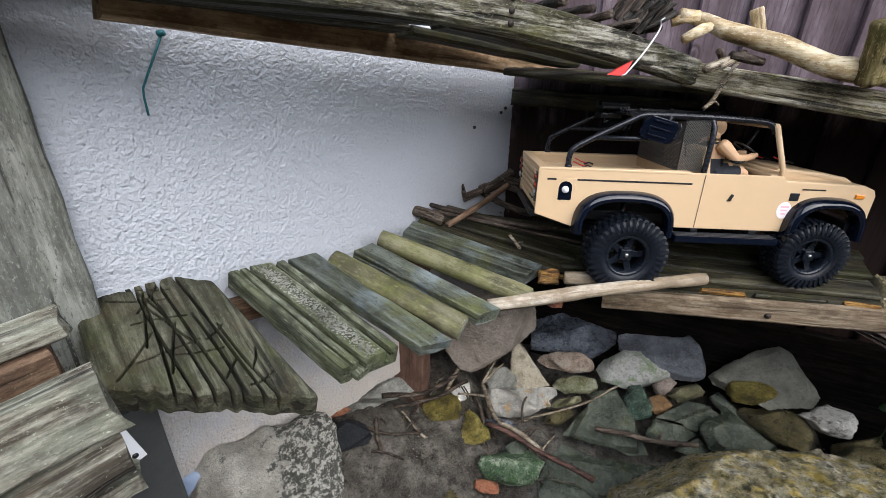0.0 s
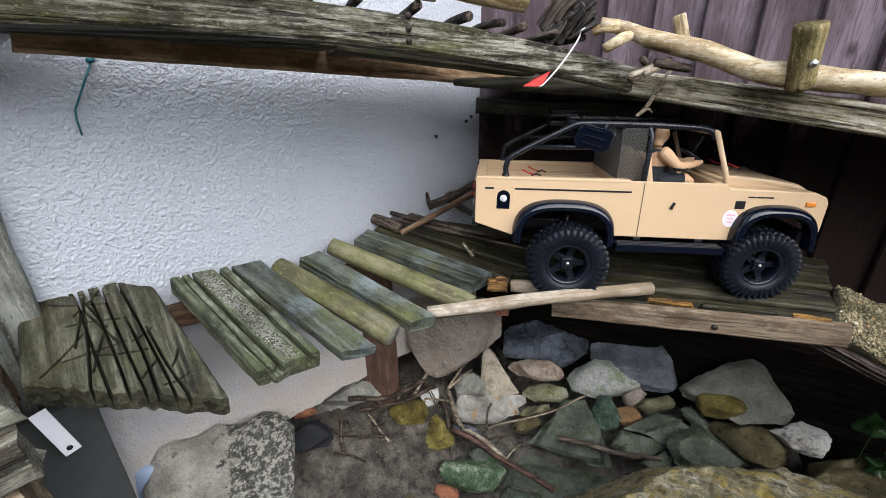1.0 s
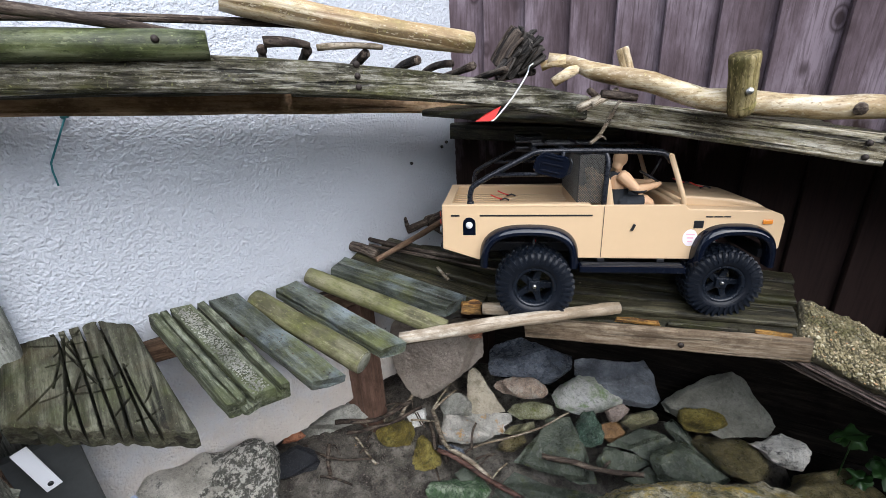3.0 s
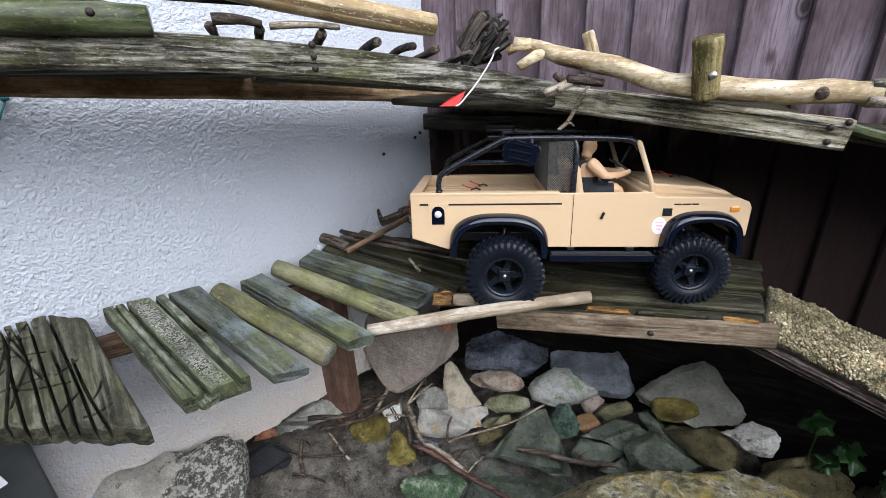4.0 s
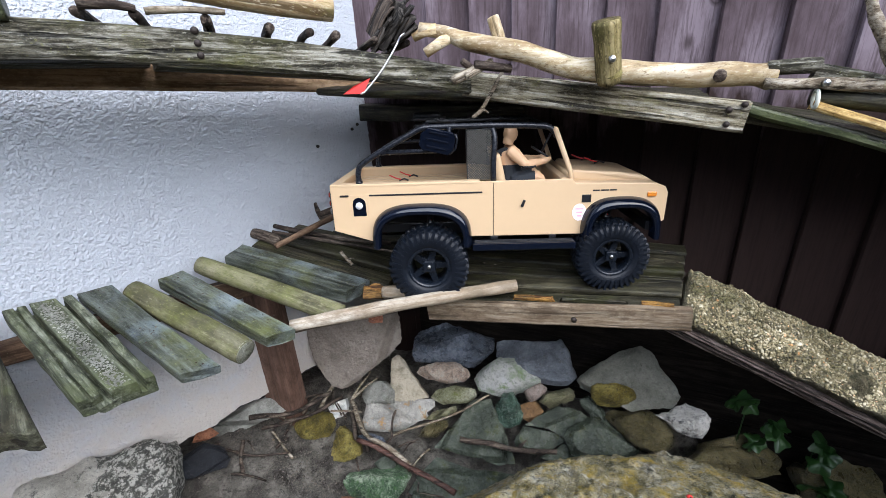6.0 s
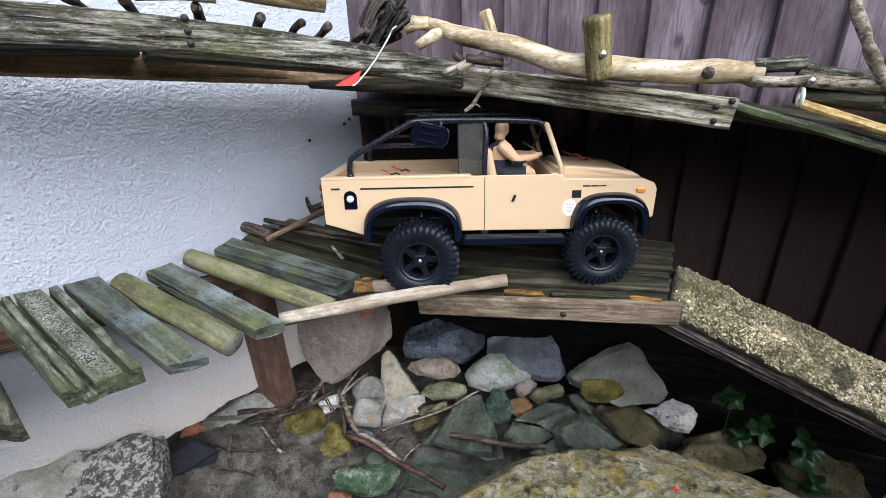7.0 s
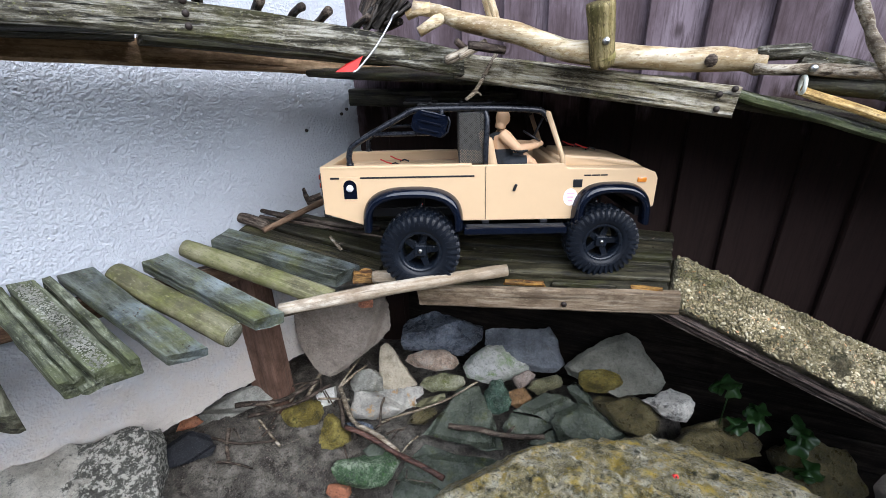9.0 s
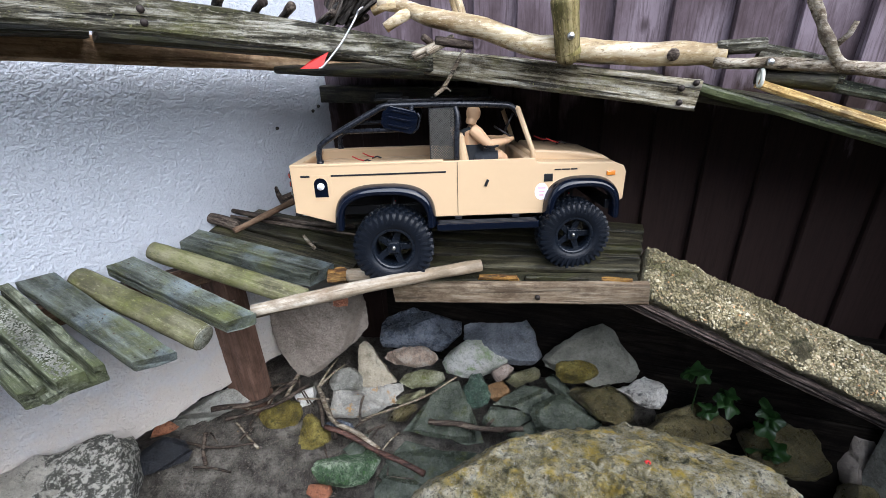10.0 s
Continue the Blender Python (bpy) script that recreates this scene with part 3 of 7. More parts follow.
def rock_mesh(w, d, h, seed=0, planes=12, cut=0.72, rough=0.05, sub=4, fine=1.0):
    """A broken stone: a ball cut by random planes and roughened."""
    rnd = random.Random(seed)
    bm = bmesh.new()
    bmesh.ops.create_icosphere(bm, subdivisions=sub, radius=1.0)
    cuts = []
    for i in range(planes):
        v = Vector((rnd.gauss(0, 1), rnd.gauss(0, 1), rnd.gauss(0, 0.8))).normalized()
        cuts.append((v, cut + rnd.random() * 0.22))
    cuts += [(Vector((0, 0, 1)), 0.62), (Vector((0, 0, -1)), 0.62)]
    off = Vector((seed * 2.3, seed * 1.1, seed * 0.7))
    for v in bm.verts:
        for nrm, c in cuts:
            e = v.co.dot(nrm) - c
            if e > 0:
                v.co -= nrm * e
    lo = [min(v.co[i] for v in bm.verts) for i in range(3)]
    hi = [max(v.co[i] for v in bm.verts) for i in range(3)]
    size = (w, d, h)
    unit = min(w, d, h)
    for v in bm.verts:
        p = Vector([((v.co[i] - lo[i]) / (hi[i] - lo[i]) - 0.5) * size[i] for i in range(3)])
        nz = noise.noise(p * 22 + off) + 0.5 * noise.noise(p * 55 + off) * fine + 0.3 * noise.noise(p * 130 + off) * fine
        v.co = p + v.co.normalized() * nz * rough * unit
    return from_bm("rock", bm, True)


def facet(ob, angle=28):
    """Keep the sharp breaks of a stone sharp."""
    ob.data.set_sharp_from_angle(angle=radians(angle))
    return ob


def roughen(ob, amp=1.0, cuts=1):
    """Finer breaks and pits all over a stone."""
    me = ob.data
    bm = bmesh.new()
    bm.from_mesh(me)
    bmesh.ops.subdivide_edges(bm, edges=bm.edges[:], cuts=cuts, use_grid_fill=True)
    bm.normal_update()
    off = Vector((len(me.vertices) * 0.01, ob.location.x * 50, ob.location.y * 50))
    for v in bm.verts:
        p = v.co
        k = noise.noise(p * 55 + off) * 0.0016 + noise.noise(p * 130 + off) * 0.0008 + noise.noise(p * 320 + off) * 0.00035
        v.co = p + v.normal * (k * amp)
    bm.to_mesh(me)
    bm.free()
    return ob


def stone(label, at, size, mat, face=45, turn=0, roll=0, seed=1, name="stone", planes=12, cut=0.66, rough=0.05, sub=4, group="stones of the rockery", category="stone"):
    """A stone whose broad side is tipped by face degrees towards the open side."""
    me = rock_mesh(*size, seed, planes, cut, rough, sub)
    m = Matrix.Translation(at) @ pose(0, 0, 0, 0, 0, turn) @ pose(0, 0, 0, face, 0, 0) @ pose(0, 0, 0, 0, 0, roll)
    return roughen(facet(solo(name, me, mat, label, category, m, group)), 1.0, 1)


def shard_mesh(outline, w, d, th, seed=0, rough=0.0022, edge=0.006, dome=0.15):
    """A flat broken stone of the given corners (in halves of its width and depth), z across its thickness."""
    off = Vector((seed * 2.3, seed * 1.1, seed * 0.7))
    c = len(outline)
    ring = []
    per = 10
    for i in range(c):
        (x0, y0), (x1, y1) = outline[i], outline[(i + 1) % c]
        for k in range(per):
            u = k / per
            ring.append(Vector(((x0 + (x1 - x0) * u) * w / 2, (y0 + (y1 - y0) * u) * d / 2, 0)))
    n = len(ring)
    mid = sum(ring, Vector()) / n
    e = min(edge, th * 0.45)
    span = min(w, d) / 2
    levels = [(0.0, th / 2 * (1 + dome)), (0.3, th / 2 * (1 + dome * 0.9)), (0.6, th / 2 * (1 + dome * 0.5)), (0.85, th / 2), (1 - e / span * 0.6, th / 2 - e * 0.12), (1.0, th / 2 - e), (1.015, 0.0), (0.99, -th / 2 + e), (1 - e / span, -th / 2), (0.5, -th / 2), (0.0, -th / 2)]
    verts, faces = [], []
    for f, z in levels:
        for k, p in enumerate(ring):
            q = mid + (p - mid) * f + Vector((0, 0, z))
            s = q * 40 + off
            chip = (noise.noise(q * 70 + off) * edge * 0.7 + noise.noise(q * 26 + off) * edge * 0.9) if 0.8 < f else 0
            d1 = noise.noise(s) + 0.6 * noise.noise(s * 2.3) + 0.35 * noise.noise(s * 5)
            q += (p - mid).normalized() * (chip + (noise.noise(s * 0.8 + Vector((5, 0, 0))) * rough * 2 if f > 0.8 else 0))
            q.z += d1 * rough + (noise.noise(q * 16 + off) * rough * 2 if z > 0 else 0)
            verts.append(q)
    for i in range(len(levels) - 1):
        for k in range(n):
            a, b = i * n + k, i * n + (k + 1) % n
            faces.append((a, a + n, b + n, b))
    bm = bmesh.new()
    bm.from_mesh(mesh_of("shard", verts, faces))
    bmesh.ops.remove_doubles(bm, verts=bm.verts, dist=0.00005)
    return from_bm("shard", bm, True)


TRI = ((-0.2, 1.0), (-1.0, -0.7), (0.1, -1.0), (1.0, -0.75), (0.25, 0.85))
QUAD = ((-1.0, 0.55), (-0.75, -0.95), (0.55, -1.0), (1.0, -0.45), (0.8, 0.9), (-0.3, 1.0))
WEDGE = ((-1.0, -0.2), (-0.6, -1.0), (0.7, -0.9), (1.0, 0.05), (0.45, 1.0), (-0.55, 0.8))
BLOCK = ((-0.95, -0.85), (0.9, -1.0), (1.0, 0.75), (0.6, 1.0), (-0.9, 0.95), (-1.0, 0.1))


def broken_mesh(corners, th, seed=0, chip=0.5, rough=0.0012, dome=0.0, facets=3):
    """A broken stone with the given outline in millimetres: its face near z = 0, its body below it, its edges knocked off."""
    rnd = random.Random(seed)
    off = Vector((seed * 2.3, seed * 1.1, seed * 0.7))
    c = [Vector((x * 0.001, y * 0.001, 0)) for x, y in corners]
    if sum(p.x * q.y - q.x * p.y for p, q in zip(c, c[1:] + c[:1])) < 0:
        c.reverse()
    mid = sum(c, Vector()) / len(c)
    span = max((p - mid).length for p in c)
    planes = [(Vector((rnd.uniform(-0.22, 0.22), rnd.uniform(-0.22, 0.22), 1)), rnd.uniform(0, 0.002)) for _ in range(facets)]
    ring = []
    for p, q in zip(c, c[1:] + c[:1]):
        e = q - p
        out = Vector((e.y, -e.x, 0)).normalized()
        if rnd.random() < 0.85:
            inset = rnd.uniform(0.2, 1.0) * chip * min(0.016, span * 0.28)
            slope = rnd.uniform(0.5, 1.7)
            at = (p + q) / 2 - out * inset
            planes.append((Vector((out.x * slope, out.y * slope, 1)), Vector((out.x * slope, out.y * slope, 0)).dot(at)))
            if rnd.random() < 0.6:
                slope, at = rnd.uniform(1.4, 3.0), p.lerp(q, rnd.uniform(0.2, 0.8)) - out * inset * 0.35
                skew = (q - p).normalized() * rnd.uniform(-0.6, 0.6)
                w = (out + skew) * slope
                planes.append((Vector((w.x, w.y, 1)), Vector((w.x, w.y, 0)).dot(at)))
        k = max(3, int(e.length / 0.0028))
        ring += [p.lerp(q, i / k) for i in range(k)]
    n = len(ring)
    jag = []
    for p in ring:
        j = noise.noise(p * 40 + off) * 0.0036 + noise.noise(p * 120 + off) * 0.0022 + noise.noise(p * 300 + off) * 0.0010
        jag.append(mid + (p - mid) * (1 + j / max(0.012, (p - mid).length)))

    def top(p, f):
        z = min((d - w.x * p.x - w.y * p.y) for w, d in planes)
        z = max(min(z, 0.004), -th * 0.8) + dome * (1 - f * f)
        s = p + off
        return z + (noise.noise(s * 38) * 1.6 + noise.noise(s * 85) * 1.3 + noise.noise(s * 190) * 0.9 + noise.noise(s * 420) * 0.5) * rough * 1.35

    inner = max(10, int(span / 0.0042))
    fs = [i / inner * 0.92 for i in range(inner + 1)] + [0.945, 0.97, 0.985, 1.0]
    verts, faces = [], []
    for f in fs:
        for p in jag:
            q = mid + (p - mid) * f
            verts.append((q.x, q.y, top(q, f)))
    for i, g in enumerate((0.25, 0.5, 0.75, 1.0)):
        for k, p in enumerate(jag):
            z0 = verts[(len(fs) - 1) * n + k][2]
            layer = noise.noise(Vector((p.x * 60, p.y * 60, z0 * 200 + i * 3.1)) + off) * 0.0022
            q = mid + (p - mid) * (1.01 + layer / max(0.012, (p - mid).length) - 0.05 * g)
            verts.append((q.x, q.y, z0 + (-th - z0) * g))
    rows = len(fs) + 4
    for i in range(rows - 1):
        for k in range(n):
            a, b = i * n + k, i * n + (k + 1) % n
            faces.append((a, a + n, b + n, b))
    faces.append(tuple((rows - 1) * n + k for k in range(n)))
    bm = bmesh.new()
    bm.from_mesh(mesh_of("stone", verts, faces))
    bmesh.ops.remove_doubles(bm, verts=bm.verts, dist=0.00004)
    return from_bm("stone", bm, True)


def broken(label, at, corners, th, mat, face=45, turn=0, seed=1, chip=0.5, rough=0.0012, dome=0.0, facets=3, name="stone"):
    """A stone of the rockery whose face is tipped by face degrees towards the open side."""
    m = Matrix.Translation(at) @ pose(0, 0, 0, 0, 0, turn) @ pose(0, 0, 0, face, 0, 0)
    return facet(solo(name, broken_mesh(corners, th, seed, chip, rough, dome, facets), mat, label, "stone", m, "stones of the rockery"), 30)


def shard(label, at, size, mat, outline, face=45, turn=0, roll=0, seed=1, rough=0.0022, name="stone"):
    me = shard_mesh(outline, *size, seed, rough)
    m = Matrix.Translation(at) @ pose(0, 0, 0, 0, 0, turn) @ pose(0, 0, 0, face, 0, 0) @ pose(0, 0, 0, 0, 0, roll)
    return roughen(facet(solo(name, me, mat, label, "stone", m, "stones of the rockery"), 38), 0.7 if rough < 0.002 else 1.3, 2)

# ---- ground, wall and fence ----
CORNER = Vector((0.165, 0.98, 0))
ALONG_WALL = Vector((0.647, 0.762, 0))
ALONG_FENCE = Vector((0.942, -0.335, 0)).normalized()


def ground_height(x, y):
    soil = float(np.interp(y, [-40, 0.0, 0.3, 0.5, 0.54, 0.58, 0.62, 0.66, 0.70, 0.76, 0.9, 1.1], [-0.42, -0.38, -0.34, -0.262, -0.225, -0.192, -0.170, -0.154, -0.142, -0.127, -0.10, -0.09]))
    bank = float(np.interp(y, [-40, 0.0, 0.3, 0.5, 0.56, 0.60, 0.64, 0.68, 0.72, 0.76, 0.8, 0.9, 1.1], [-0.42, -0.38, -0.34, -0.290, -0.266, -0.250, -0.227, -0.206, -0.189, -0.173, -0.162, -0.15, -0.14]))
    k = max(0.0, min(1.0, (x - 0.06) / 0.09))
    z = soil + (bank - soil) * k
    if y < 1.1:
        away = (x - CORNER.x) * ALONG_WALL.y - (y - CORNER.y) * ALONG_WALL.x
        if x < 0.1 and away > -0.1:
            z = max(z, -0.125 - 0.6 * max(away, 0.0))
        z += max(0.0, min(x, 0.85) - 0.45) * 0.10 - 0.32 * max(0.0, min(1.0, (x - 0.84) / 0.12)) * (1 if y > 0.25 else max(0.0, (y - 0.1) / 0.15)) - max(0.0, -0.3 - max(x, -0.8)) * 0.1
    return z


def build_ground():
    xs = sorted({round(v, 3) for v in [*np.arange(-0.7, 1.4, 0.012), *np.linspace(-60, -0.7, 14), *np.linspace(1.4, 60, 14)]})
    ys = sorted({round(v, 3) for v in [*np.arange(0.15, 1.15, 0.012), *np.linspace(-60, 0.15, 16), *np.linspace(1.15, 60, 12)]})
    verts, faces = [], []
    for y in ys:
        for x in xs:
            p = Vector((x, y, 0))
            near = 1.0 if -0.7 < x < 1.4 and 0.1 < y < 1.15 else 0.0
            z = ground_height(x, y) + near * (noise.noise(p * 14) * 0.008 + noise.noise(p * 45) * 0.004 + noise.noise(p * 120) * 0.002)
            verts.append((x, y, z))
    k = len(xs)
    for j in range(len(ys) - 1):
        for i in range(k - 1):
            a = j * k + i
            faces.append((a, a + 1, a + k + 1, a + k))
    solo("ground", mesh_of("ground", verts, faces), SOIL, "damp bare soil with grit between the stones", "ground", None, "", "structure")


build_ground()


def build_wall():
    """Roughcast: a lumpy skin on a thick wall, x along it, z up, its face towards +y."""
    rng = np.random.default_rng(3)
    step = 0.0026
    nx, nz = 470, 345

    def lumps(sigma):
        f = np.fft.rfft2(rng.standard_normal((nz, nx)))
        ky, kx = np.fft.fftfreq(nz)[:, None], np.fft.rfftfreq(nx)[None, :]
        a = np.fft.irfft2(f * np.exp(-2 * (math.pi * sigma) ** 2 * (kx**2 * 0.7 + ky**2 * 1.3)), s=(nz, nx))
        return a / a.std()

    h = np.clip(lumps(0.85), -0.5, 2.2) * 0.00042 + np.clip(lumps(1.8), -0.8, 2) * 0.0002 + lumps(30) * 0.0004
    verts, faces = [], []
    x0, z0 = -1.15, -0.052
    for j in range(nz):
        for i in range(nx):
            rag = (noise.noise(Vector((i * 0.045, 0, 3))) * 0.010 + noise.noise(Vector((i * 0.2, 0, 8))) * 0.004) * max(0.0, 1 - j / 12)
            verts.append((x0 + i * step, h[j, i], z0 + j * step + rag))
    for j in range(nz - 1):
        for i in range(nx - 1):
            a = j * nx + i
            faces.append((a, a + nx, a + nx + 1, a + 1))
    y = Vector((-ALONG_WALL.y, ALONG_WALL.x, 0)) * -1
    m = Matrix(((ALONG_WALL.x, y.x, 0, CORNER.x), (ALONG_WALL.y, y.y, 0, CORNER.y), (0, 0, 1, 0), (0, 0, 0, 1)))
    w = thing("wall_house", "white roughcast house wall", "wall", m, "", "structure")
    part("render_coat", mesh_of("render_coat", verts, faces), WALL, w)
    part("wall_core", box(4.15, 0.25, 3.04, 0.003, (-1.95, -0.1285, 1.476)), WALL, w)
    part("footing", box(4.15, 0.18, 0.66, 0.003, (-1.95, -0.165, -0.37)), FOOTING, w, "dark footing set back under the wall")


build_wall()


def build_fence():
    """Overlapping wedge boards, x along the fence, y towards the rockery."""
    y = Vector((ALONG_FENCE.y, -ALONG_FENCE.x, 0))
    m = Matrix(((ALONG_FENCE.x, y.x, 0, CORNER.x), (ALONG_FENCE.y, y.y, 0, CORNER.y), (0, 0, 1, 0), (0, 0, 0, 1)))
    m = m @ Matrix.Translation((0, -0.012, 0))
    f = thing("fence", "purple-brown stained featheredge timber fence", "fence", m, "", "structure")
    edges = [-0.015, 0.07, 0.155, 0.242, 0.323, 0.402, 0.484, 0.564, 0.653, 0.742, 0.828, 0.916, 1.005, 1.095, 1.185, 1.275, 1.365, 1.455, 1.545, 1.635, 1.725]
    meshes = []
    for s in range(4):
        w, n = 0.108, 26
        verts, faces = [], []
        prof = [(0, 0), (0, 0.021), (0.0025, 0.0245), (0.05, 0.0150), (w, 0.0055), (w, 0)]
        for i in range(n + 1):
            z = -0.6 + 2.15 * i / n
            for px, py in prof:
                j = noise.noise(Vector((px * 20, z * 4, s * 5.1))) * 0.0012
                verts.append((px + noise.noise(Vector((z * 3, s * 7, px))) * 0.0012, py + j if py else 0, z))
        k = len(prof)
        for i in range(n):
            for j in range(k):
                a, b = i * k + j, i * k + (j + 1) % k
                faces.append((a, a + k, b + k, b))
        faces += [tuple(range(k)), tuple(reversed(range(n * k, n * k + k)))]
        # grain runs along x in the wood materials, so the board lies along x and is stood up
        turned = [(v[2], v[0], v[1]) for v in verts]
        me = mesh_of("board", turned, faces, False)
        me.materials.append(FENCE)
        meshes.append(me)
    stand = Matrix(((0, 1, 0, 0), (0, 0, 1, 0), (1, 0, 0, 0), (0, 0, 0, 1)))
    for i, e in enumerate(edges):
        part("board", meshes[i % 4], None, f, "", Matrix.Translation((e, 0.001 * (i % 2), 0)) @ stand)
    part("backing_rail", box(2.0, 0.03, 0.06, 0.003, (0.87, -0.017, 0.9)), FENCE, f)


build_fence()


def fence_point(s, off, z):
    p = CORNER + ALONG_FENCE * s + Vector((ALONG_FENCE.y, -ALONG_FENCE.x, 0)) * off
    return (p.x, p.y, z)


def wall_point(s, off, z):
    p = CORNER + ALONG_WALL * s + Vector((ALONG_WALL.y, -ALONG_WALL.x, 0)) * off
    return (p.x, p.y, z)


# ---- lower bridge of planks and logs ----
def rung_z(x, y):
    return -0.251 * x + 0.186 * y + 0.165


RUNG_UP = Vector((0.251, -0.186, 1)).normalized()


def rung(a, b, dz=0.0):
    return (a[0], a[1], rung_z(*a) + dz), (b[0], b[1], rung_z(*b) + dz)


def scored_plank():
    """The wide plank with saw cuts across its top: u runs from its near end to its far end, v across it."""
    near_a, near_b, far_b, far_a = (Vector((x, y, rung_z(x, y))) for x, y in ((-0.290, 0.264), (-0.096, 0.310), (-0.264, 0.434), (-0.426, 0.402)))
    m = axes(near_a, far_a, RUNG_UP)[0]
    inv = m.inverted()
    q = [np.array(inv @ p) for p in (near_a, near_b, far_b, far_a)]
    nu, nv, th = 330, 330, 0.036
    u, v = np.meshgrid(np.linspace(0, 1, nu + 1), np.linspace(0, 1, nv + 1), indexing="ij")
    flat = q[0] * ((1 - u) * (1 - v))[..., None] + q[1] * ((1 - u) * v)[..., None] + q[2] * (u * v)[..., None] + q[3] * (u * (1 - v))[..., None]
    x, y = flat[..., 0], flat[..., 1]
    rnd = random.Random(8)

    def spot(cu, cv):
        p = q[0] * (1 - cu) * (1 - cv) + q[1] * (1 - cu) * cv + q[2] * cu * cv + q[3] * cu * (1 - cv)
        return p[0], p[1]

    cuts = []
    for v0, v1, u1 in ((0.32, 0.42, 0.72), (0.41, 0.40, 0.97), (0.50, 0.47, 0.90), (0.585, 0.58, 1.02), (0.64, 0.66, 0.62), (0.73, 0.72, 0.98), (0.80, 0.77, 0.55)):
        cuts.append((spot(-0.02, v0), spot(u1, v1), 0.0013, 0.024))
    for u0, v0, u1, v1 in ((0.05, 0.10, 0.42, 0.36), (0.12, 0.36, 0.52, 0.52), (0.18, 0.22, 0.40, 0.60), (0.30, 0.30, 0.78, 0.44), (0.36, 0.56, 0.66, 0.40), (0.40, 0.64, 0.55, 0.80), (0.48, 0.28, 0.60, 0.62), (0.55, 0.50, 0.92, 0.30), (0.58, 0.34, 0.95, 0.62), (0.66, 0.20, 0.74, 0.56), (0.70, 0.48, 0.98, 0.42), (0.76, 0.24, 0.84, 0.62), (0.86, 0.12, 0.95, 0.52), (0.10, 0.60, 0.28, 0.74), (0.20, 0.78, 0.36, 0.88), (0.06, 0.70, 0.16, 0.86), (0.78, 0.05, 0.92, 0.22), (0.26, 0.42, 0.34, 0.70)):
        cuts.append((spot(u0, v0), spot(u1, v1), 0.0011, 0.016))
    z = np.zeros_like(x)
    for i in range(nu + 1):
        for j in range(nv + 1):
            px, py = x[i, j], y[i, j]
            z[i, j] = noise.noise(Vector((px * 10, py * 45, 1))) * 0.0022 + noise.noise(Vector((px * 40, py * 220, 4))) * 0.0007
    for (x0, y0), (x1, y1), cw, cd in cuts:
        dx, dy = x1 - x0, y1 - y0
        t = np.clip(((x - x0) * dx + (y - y0) * dy) / (dx * dx + dy * dy), 0, 1)
        bow = np.sin(t * 3.14) * rnd.uniform(-0.0025, 0.0025)
        nx, ny = -dy / math.hypot(dx, dy), dx / math.hypot(dx, dy)
        d = np.hypot(x - x0 - dx * t - nx * bow, y - y0 - dy * t - ny * bow)
        z = np.minimum(z, -cd * np.clip((cw * 1.25 - d) / (cw * 0.5), 0, 1) * np.where(t > 0.9, 0.6, 1.0))
    size = 0.2
    for e in (u * size, (1 - u) * size, v * size * 0.9, (1 - v) * size * 0.9):
        z -= np.clip(0.006 - e, 0, 1) ** 2 / 0.006 * 0.8
    chip = np.array([noise.noise(Vector((j * 0.06, 2.5, 0))) for j in range(nv + 1)]) * 0.006
    x = x + (1 - u) ** 12 * chip[None, :] + u ** 12 * chip[None, ::-1] * 0.6
    verts = np.stack([x, y, z], -1).reshape(-1, 3).tolist()
    idx = np.arange((nu + 1) * (nv + 1)).reshape(nu + 1, nv + 1)
    faces = np.stack([idx[:-1, :-1], idx[1:, :-1], idx[1:, 1:], idx[:-1, 1:]], -1).reshape(-1, 4).tolist()
    rim = list(idx[:, 0]) + list(idx[-1, 1:]) + list(idx[-2::-1, -1]) + list(idx[0, -2:0:-1])
    base = len(verts)
    verts += [(verts[r][0], verts[r][1], -th + noise.noise(Vector((verts[r][0] * 20, verts[r][1] * 20, 3))) * 0.003) for r in rim]
    for i in range(len(rim)):
        k = (i + 1) % len(rim)
        faces.append((int(rim[i]), int(rim[k]), base + k, base + i))
    faces.append(tuple(base + i for i in range(len(rim))))
    bm = bmesh.new()
    bm.from_mesh(mesh_of("scored_plank", verts, faces, False))
    solo("scored_plank", from_bm("scored_plank", bm), SCORED, "wide mossy plank scored with crossing saw cuts", "plank", m, "rungs of the lower bridge")


def quad_plank(name, near_a, near_b, far_b, far_a, th, mat, label, seed, **kw):
    """A rung given by the four corners of its top."""
    n0, n1, f1, f0 = (Vector((x, y, rung_z(x, y))) for x, y in (near_a, near_b, far_b, far_a))
    a, b = (n0 + n1) / 2, (f0 + f1) / 2
    d = (b - a).normalized()
    side = RUNG_UP.cross(d)
    w = (abs((n1 - n0).dot(side)) + abs((f1 - f0).dot(side))) / 2
    skew = ((n0 - n1).dot(d) / 2 * (1 if (n0 - n1).dot(side) > 0 else -1), (f0 - f1).dot(d) / 2 * (1 if (f0 - f1).dot(side) > 0 else -1))
    return plank(name, a, b, w, th, mat, label, up=RUNG_UP, group="rungs of the lower bridge", seed=seed, skew=skew, round_edge=0.0018, **kw)


